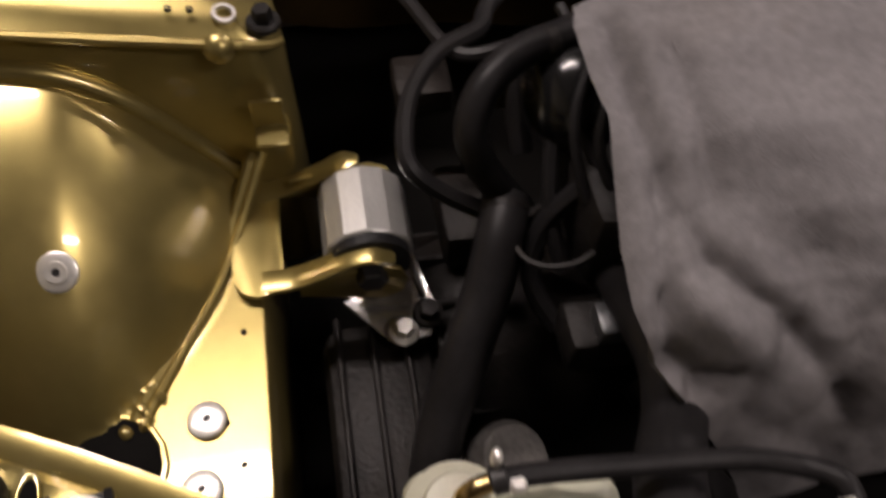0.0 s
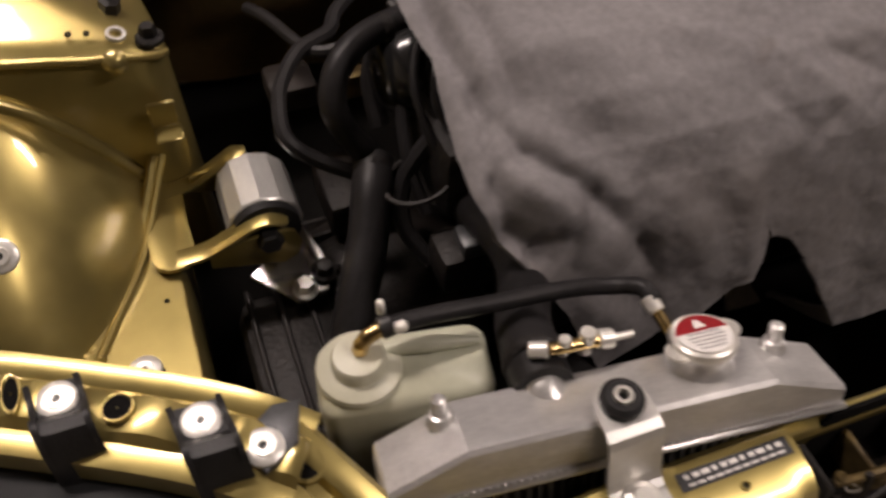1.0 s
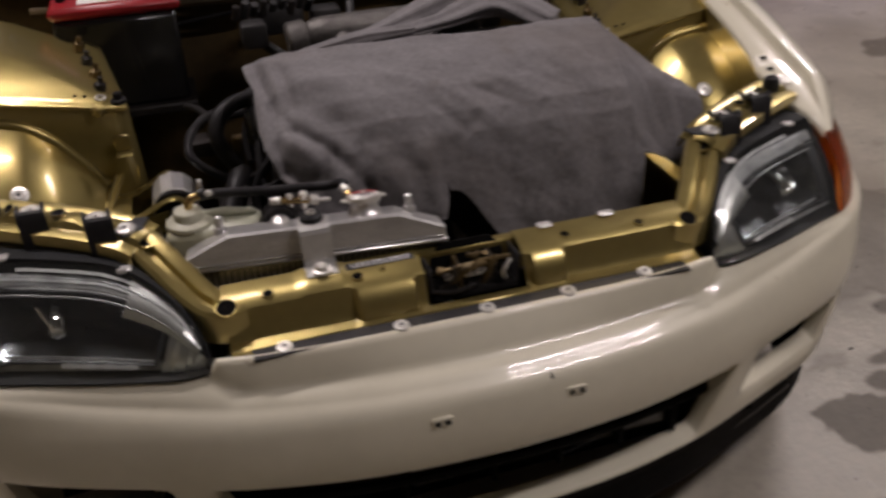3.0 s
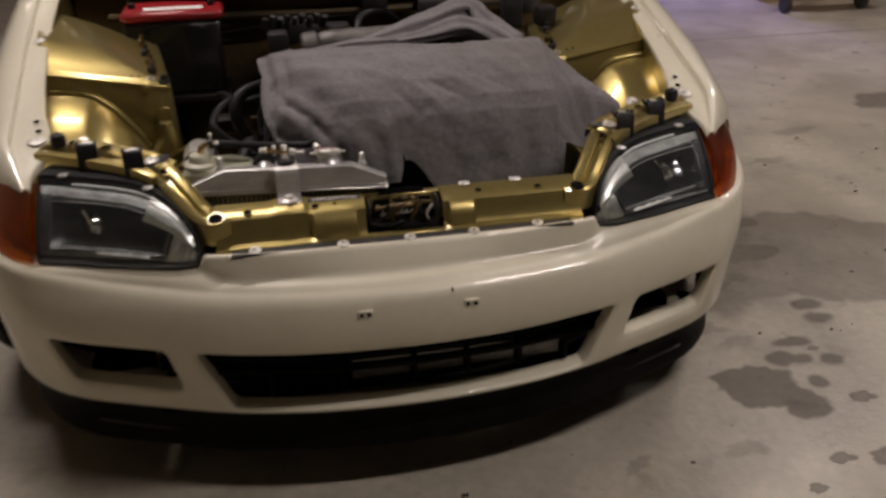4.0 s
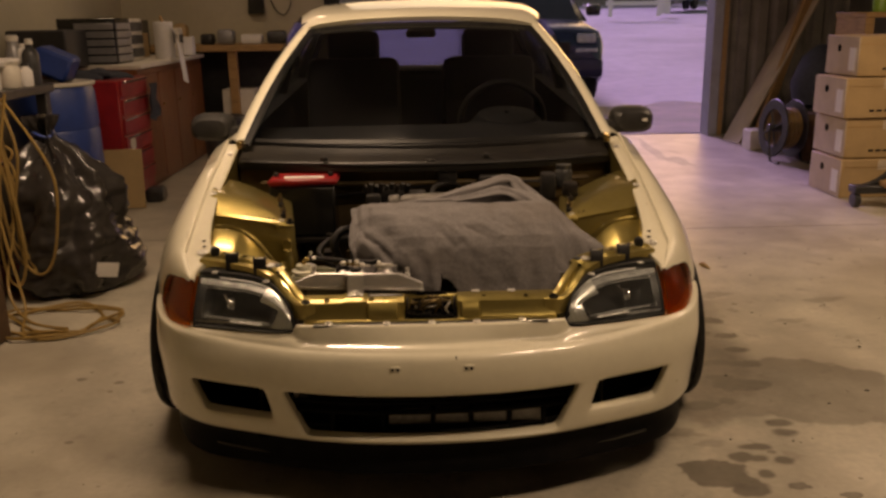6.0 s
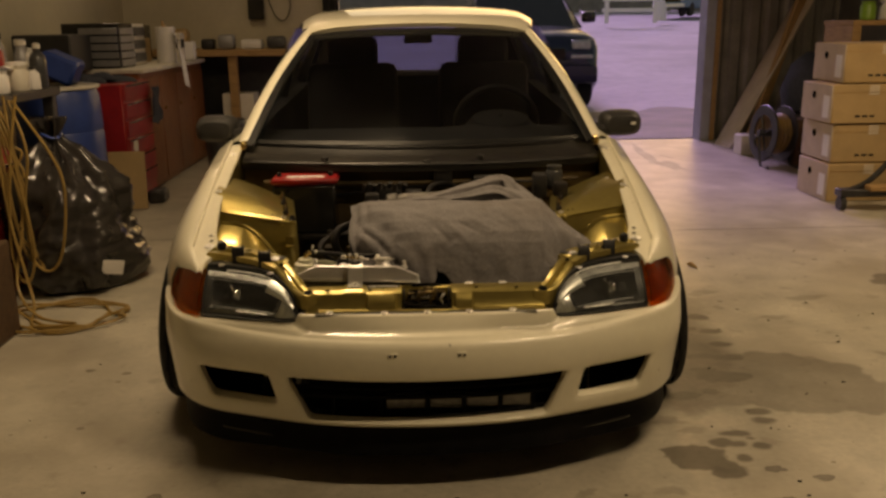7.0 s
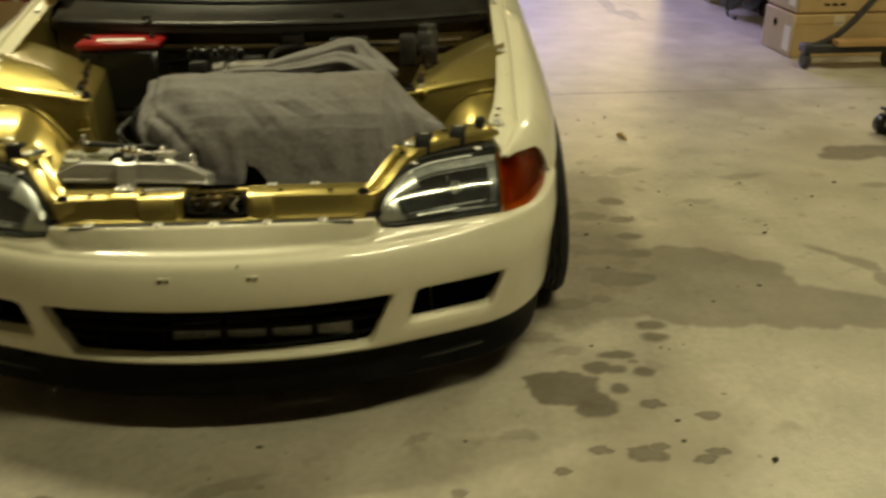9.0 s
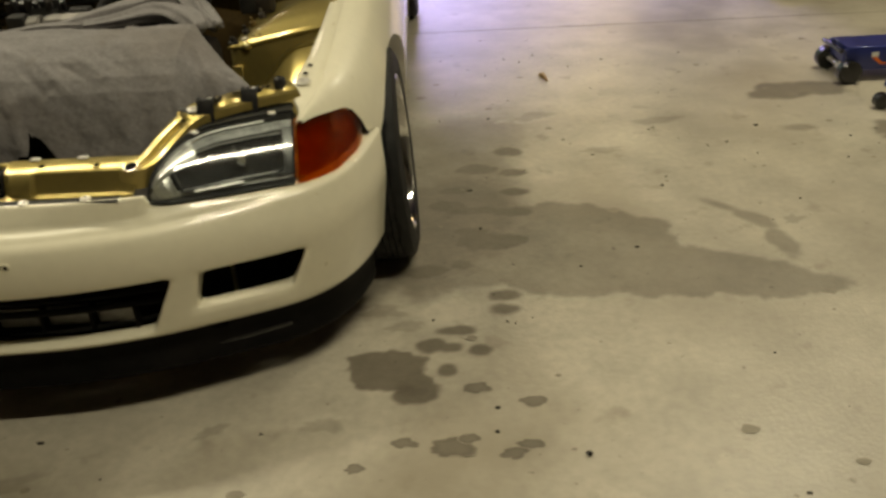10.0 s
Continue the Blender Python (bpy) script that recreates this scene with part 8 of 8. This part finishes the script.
# shelf high on the right
sh = tagged(part("wall_shelf", one(box, (3.85, 4.95, 1.20), (0.9, 0.5, 0.04), 0.004), WOOD), "wooden shelf unit with bottles", "shelf")
for x in (3.44, 4.26):
    part("shelf_post", one(box, (x, 4.95, 0.6), (0.07, 0.48, 1.2), 0.004), WOOD, sh)
part("shelf_board", one(box, (3.85, 4.95, 0.75), (0.8, 0.48, 0.03), 0.004), WOOD, sh)
bottle("jar", 3.58, 4.85, 1.22, 0.06, 0.16, mat("green_plastic", (0.16, 0.30, 0.04), 0.4), "green plastic tub on the shelf", 0.9)
bottle("jar", 3.78, 4.85, 1.22, 0.10, 0.16, WHITEPL, "white plastic tub on the shelf", 0.9, WHITEPL)
# floor jack
jack = tagged(part("floor_jack", one(box, (2.88, 2.01, 0.095), (0.58, 0.13, 0.06), 0.012), JACKBLUE), "blue trolley jack on the floor", "jack")
for y in (1.935, 2.085):
    part("side_plate", one(prism, [(-0.30, 0.036), (-0.285, -0.005), (-0.25, -0.05), (0.30, -0.05), (0.30, 0.045), (-0.27, 0.045)], 0.012, Matrix.Translation((2.88, y + 0.006, 0.095)) @ Matrix.Rotation(radians(90), 4, "X"), 0.002), JACKBLUE, jack)
part("top_plate", one(box, (2.70, 2.01, 0.138), (0.22, 0.15, 0.006), 0.002), JACKBLUE, jack)
part("axle", one(rod, (2.60, 1.90, 0.05), (2.60, 2.12, 0.05), 0.010, 12), ZINC, jack)
part("handle_pin", one(rod, (2.565, 1.925, 0.128), (2.565, 2.095, 0.128), 0.009, 12), GLOSSBLACK, jack)
for x, y in ((2.60, 1.905), (2.60, 2.115), (3.12, 1.90), (3.12, 2.12)):
    part("jack_wheel", one(lathe, [(0.012, -0.021), (0.042, -0.021), (0.048, -0.016), (0.048, 0.016), (0.042, 0.021), (0.012, 0.021)], axis((x, y, 0.048), (0, 1, 0)), 22), GLOSSBLACK, jack)
part("warning_label", one(prism, [(-0.05, 0.012), (-0.03, 0.012), (0.0, -0.016), (0.14, -0.016), (0.14, -0.022), (-0.01, -0.022)], 0.002, Matrix.Translation((2.74, 1.928, 0.09)) @ Matrix.Rotation(radians(90), 4, "X")), ORANGE, jack, "orange stripe")
part("price_label", one(box, (2.705, 1.927, 0.108), (0.028, 0.002, 0.02), 0), WHITEPL, jack, "small white label")
stand = tagged(part("creeper_caster", one(lathe, [(0.03, 0.05), (0.05, 0.06), (0.03, 0.10)], Matrix.Translation((2.72, 1.62, 0)), 16), JACKBLUE), "blue caster frame of a creeper board on the floor", "creeper")
part("caster_wheel", one(rod, (2.60, 1.60, 0.03), (2.60, 1.64, 0.03), 0.03, 16), GLOSSBLACK, stand)
part("caster_arm", one(box, (2.86, 1.62, 0.09), (0.5, 0.06, 0.03), 0.006), JACKBLUE, stand)

# ---- outside ----
suv = thing("suv", "dark blue sport utility car parked facing the doorway", "car")
SX, SY = 1.66, 10.1
bm = B()
rows = []
for y, zt, hw, zb in ((0.0, 0.66, 0.80, 0.42), (0.02, 0.78, 0.86, 0.34), (0.12, 0.98, 0.90, 0.30), (0.22, 1.05, 0.92, 0.30), (0.7, 1.10, 0.925, 0.32), (1.15, 1.14, 0.93, 0.32), (1.3, 1.16, 0.93, 0.32), (3.9, 1.18, 0.93, 0.32), (4.6, 1.12, 0.90, 0.34)):
    rows.append([Vector((SX + x, SY + y, z)) for x, z in ((-hw + 0.05, zb), (-hw, zb + 0.08), (-hw, zt - 0.18), (-hw + 0.05, zt - 0.05), (-hw + 0.16, zt), (-hw * 0.4, zt + 0.02), (0, zt + 0.012), (hw * 0.4, zt + 0.02), (hw - 0.16, zt), (hw - 0.05, zt - 0.05), (hw, zt - 0.18), (hw, zb + 0.08), (hw - 0.05, zb))])
vv = grid(bm, rows)
bm.faces.new(vv[0])
part("body", bm, NAVY, suv, "", 40)
bm = B()
grid(bm, [[Vector((SX + u * 0.78, SY + 1.28, 1.15)), Vector((SX + u * 0.66, SY + 2.0, 1.66))] for u in np.linspace(-1, 1, 9)])
part("windscreen", bm, GLOSSBLACK, suv)
bm = B()
grid(bm, [[Vector((SX + u * 0.66, SY + y, z - 0.03 * u * u)) for u in np.linspace(-1, 1, 9)] for y, z in ((1.98, 1.67), (2.4, 1.74), (3.6, 1.74), (4.4, 1.66))])
part("roof", bm, NAVY, suv, "", 40, 0.03)
for s in (-1, 1):
    bm = B()
    grid(bm, [[Vector((SX + s * 0.90, SY + y0, 1.14)), Vector((SX + s * 0.68, SY + y1, 1.66))] for y0, y1 in ((1.35, 2.05), (2.4, 2.5), (3.4, 3.4), (4.5, 4.3))])
    part("side_glass", bm, GLOSSBLACK, suv, "", 40, 0.02)
    part("headlamp", one(box, (SX + s * 0.66, SY + 0.07, 0.91), (0.30, 0.14, 0.15), 0.03, Matrix(), 2), LENS, suv)
    part("lamp_back", one(box, (SX + s * 0.66, SY + 0.10, 0.91), (0.26, 0.10, 0.12), 0.02), REFLECTOR, suv)
    part("fog_lamp", one(box, (SX + s * 0.66, SY + 0.03, 0.76), (0.30, 0.06, 0.05), 0.01), REFLECTOR, suv)
    part("door_mirror", one(box, (SX + s * 1.03, SY + 1.50, 1.30), (0.22, 0.12, 0.17), 0.04, Matrix(), 2), GLOSSBLACK, suv)
    for yy in (0.85, 3.6):
        wh = part("wheel", one(lathe, [(0.22, 0), (0.34, 0.0), (0.37, 0.03), (0.37, 0.2), (0.34, 0.23), (0.22, 0.23)], axis((SX + s * 0.93, SY + yy, 0.37), (-s, 0, 0)), 28), TYRE, suv)
        part("rim", one(rod, (SX + s * 0.935, SY + yy, 0.37), (SX + s * 0.90, SY + yy, 0.37), 0.22, 20), ALU, wh)
part("grille", one(box, (SX, SY + 0.005, 0.80), (0.86, 0.03, 0.16), 0.01), GLOSSBLACK, suv)
part("bumper", one(box, (SX, SY - 0.02, 0.52), (1.76, 0.14, 0.26), 0.05, Matrix(), 2), NAVY, suv)
# bare wet gravel before the doorway
bm = B()
ring = [(DOOR_L - 1.0, YR + 0.22)] + [(DOOR_R + 1.2, YR + 0.22)] + [(x, 10.2 + 0.35 * math.sin(x * 2.1) + 0.22 * math.sin(x * 5.3 + 1)) for x in np.linspace(DOOR_R + 2.0, DOOR_L - 1.6, 44)]
bm.faces.new([bm.verts.new((x, y, -0.012 + 0.0385 * max(0.0, y - YR - 4.05))) for x, y in ring])
setting("gravel_apron", bm, GRAVEL, "bare wet gravel outside the garage doorway")
# far pickup
PX, PY, PZ = 13.3, 44.0, 1.42
pk = thing("pickup_truck", "faded blue pickup truck parked far off in the snow", "truck")
PM = Matrix.Translation((PX, PY, PZ)) @ Matrix.Rotation(radians(-38), 4, "Z")
bm = B()
rows = []
for y, zt in ((0.0, 0.95), (0.1, 1.05), (1.3, 1.12), (1.5, 1.14), (3.0, 1.14), (3.1, 1.08), (5.0, 1.08)):
    rows.append([PM @ Vector((x, y, z)) for x, z in ((-0.9, 0.45), (-0.92, 0.7), (-0.9, zt - 0.08), (-0.8, zt), (0.8, zt), (0.9, zt - 0.08), (0.92, 0.7), (0.9, 0.45))])
vv = grid(bm, rows)
bm.faces.new(vv[0])
bm.faces.new(vv[-1])
part("body", bm, BLUETRUCK, pk, "", 40)
bm = B()
rows = [[PM @ Vector((x, y, z)) for x, y in ((-w, y0), (w, y0), (w, y1), (-w, y1))] for z, w, y0, y1 in ((1.1, 0.86, 1.35, 3.0), (1.55, 0.70, 1.85, 2.9), (1.66, 0.66, 1.95, 2.85))]
vv = grid(bm, rows, True)
bm.faces.new(vv[-1])
part("cab", bm, BLUETRUCK, pk, "", 30)
part("cab_glass", one(box, (0, 1.66, 1.34), (1.3, 0.06, 0.34), 0.01, PM @ pose(0, 0, 0)), GLOSSBLACK, pk)
part("side_glass", one(box, (0.80, 2.35, 1.34), (0.05, 0.8, 0.3), 0.01, PM), GLOSSBLACK, pk)
part("side_glass", one(box, (-0.80, 2.35, 1.34), (0.05, 0.8, 0.3), 0.01, PM), GLOSSBLACK, pk)
part("grille", one(box, (0, -0.02, 0.82), (1.3, 0.06, 0.22), 0.02, PM), GLOSSBLACK, pk)
part("bumper", one(box, (0, -0.08, 0.55), (1.75, 0.14, 0.18), 0.02, PM), ALU, pk)
for s in (-1, 1):
    part("headlamp", one(box, (s * 0.72, -0.03, 0.84), (0.22, 0.06, 0.16), 0.02, PM), REFLECTOR, pk)
    for yy in (0.9, 4.0):
        part("wheel", one(lathe, [(0.2, 0), (0.34, 0), (0.36, 0.03), (0.36, 0.2), (0.2, 0.22)], PM @ axis((s * 0.92, yy, 0.36), (-s, 0, 0)), 20), TYRE, pk)
# fence, posts and rail at the yard's end
fen = thing("yard_fence", "grey board fence at the end of the snowy yard", "fence")
for k in range(70):
    x = -26 + 1.05 * k
    part("fence_board", one(box, (x, 58 + 0.05 * (k % 2), 2.0 + 1.9 + 0.05 * math.sin(k * 2.3)), (1.0, 0.08, 4.2), 0.01), FENCE, fen)
post = thing("white_rail", "white painted rail fence in the yard", "fence")
for x in (8.3, 10.4):
    part("post", one(box, (x, 36, 1.12 + 0.8), (0.16, 0.16, 1.6), 0.01), WHITEPL, post)
for z in (0.55, 1.0, 1.45):
    part("rail", one(box, (9.3, 36, 1.12 + z), (2.4, 0.06, 0.16), 0.01), WHITEPL, post)
tagged(part("yard_post", one(lathe, [(0.28, 0), (0.26, 0.7), (0.15, 0.9), (0.03, 0.95)], Matrix.Translation((11.2, 38, 1.2)), 14), PAPER), "short pale post standing in the snow", "post")
barn = thing("far_shed", "weathered long shed behind the yard fence", "shed")
part("shed_wall", one(box, (0, 75, 4.5), (90, 4, 7.5), 0.02), FENCE, barn)
part("shed_roof", one(box, (0, 74.6, 8.4), (92, 6, 0.4), 0.05), SNOW, barn)
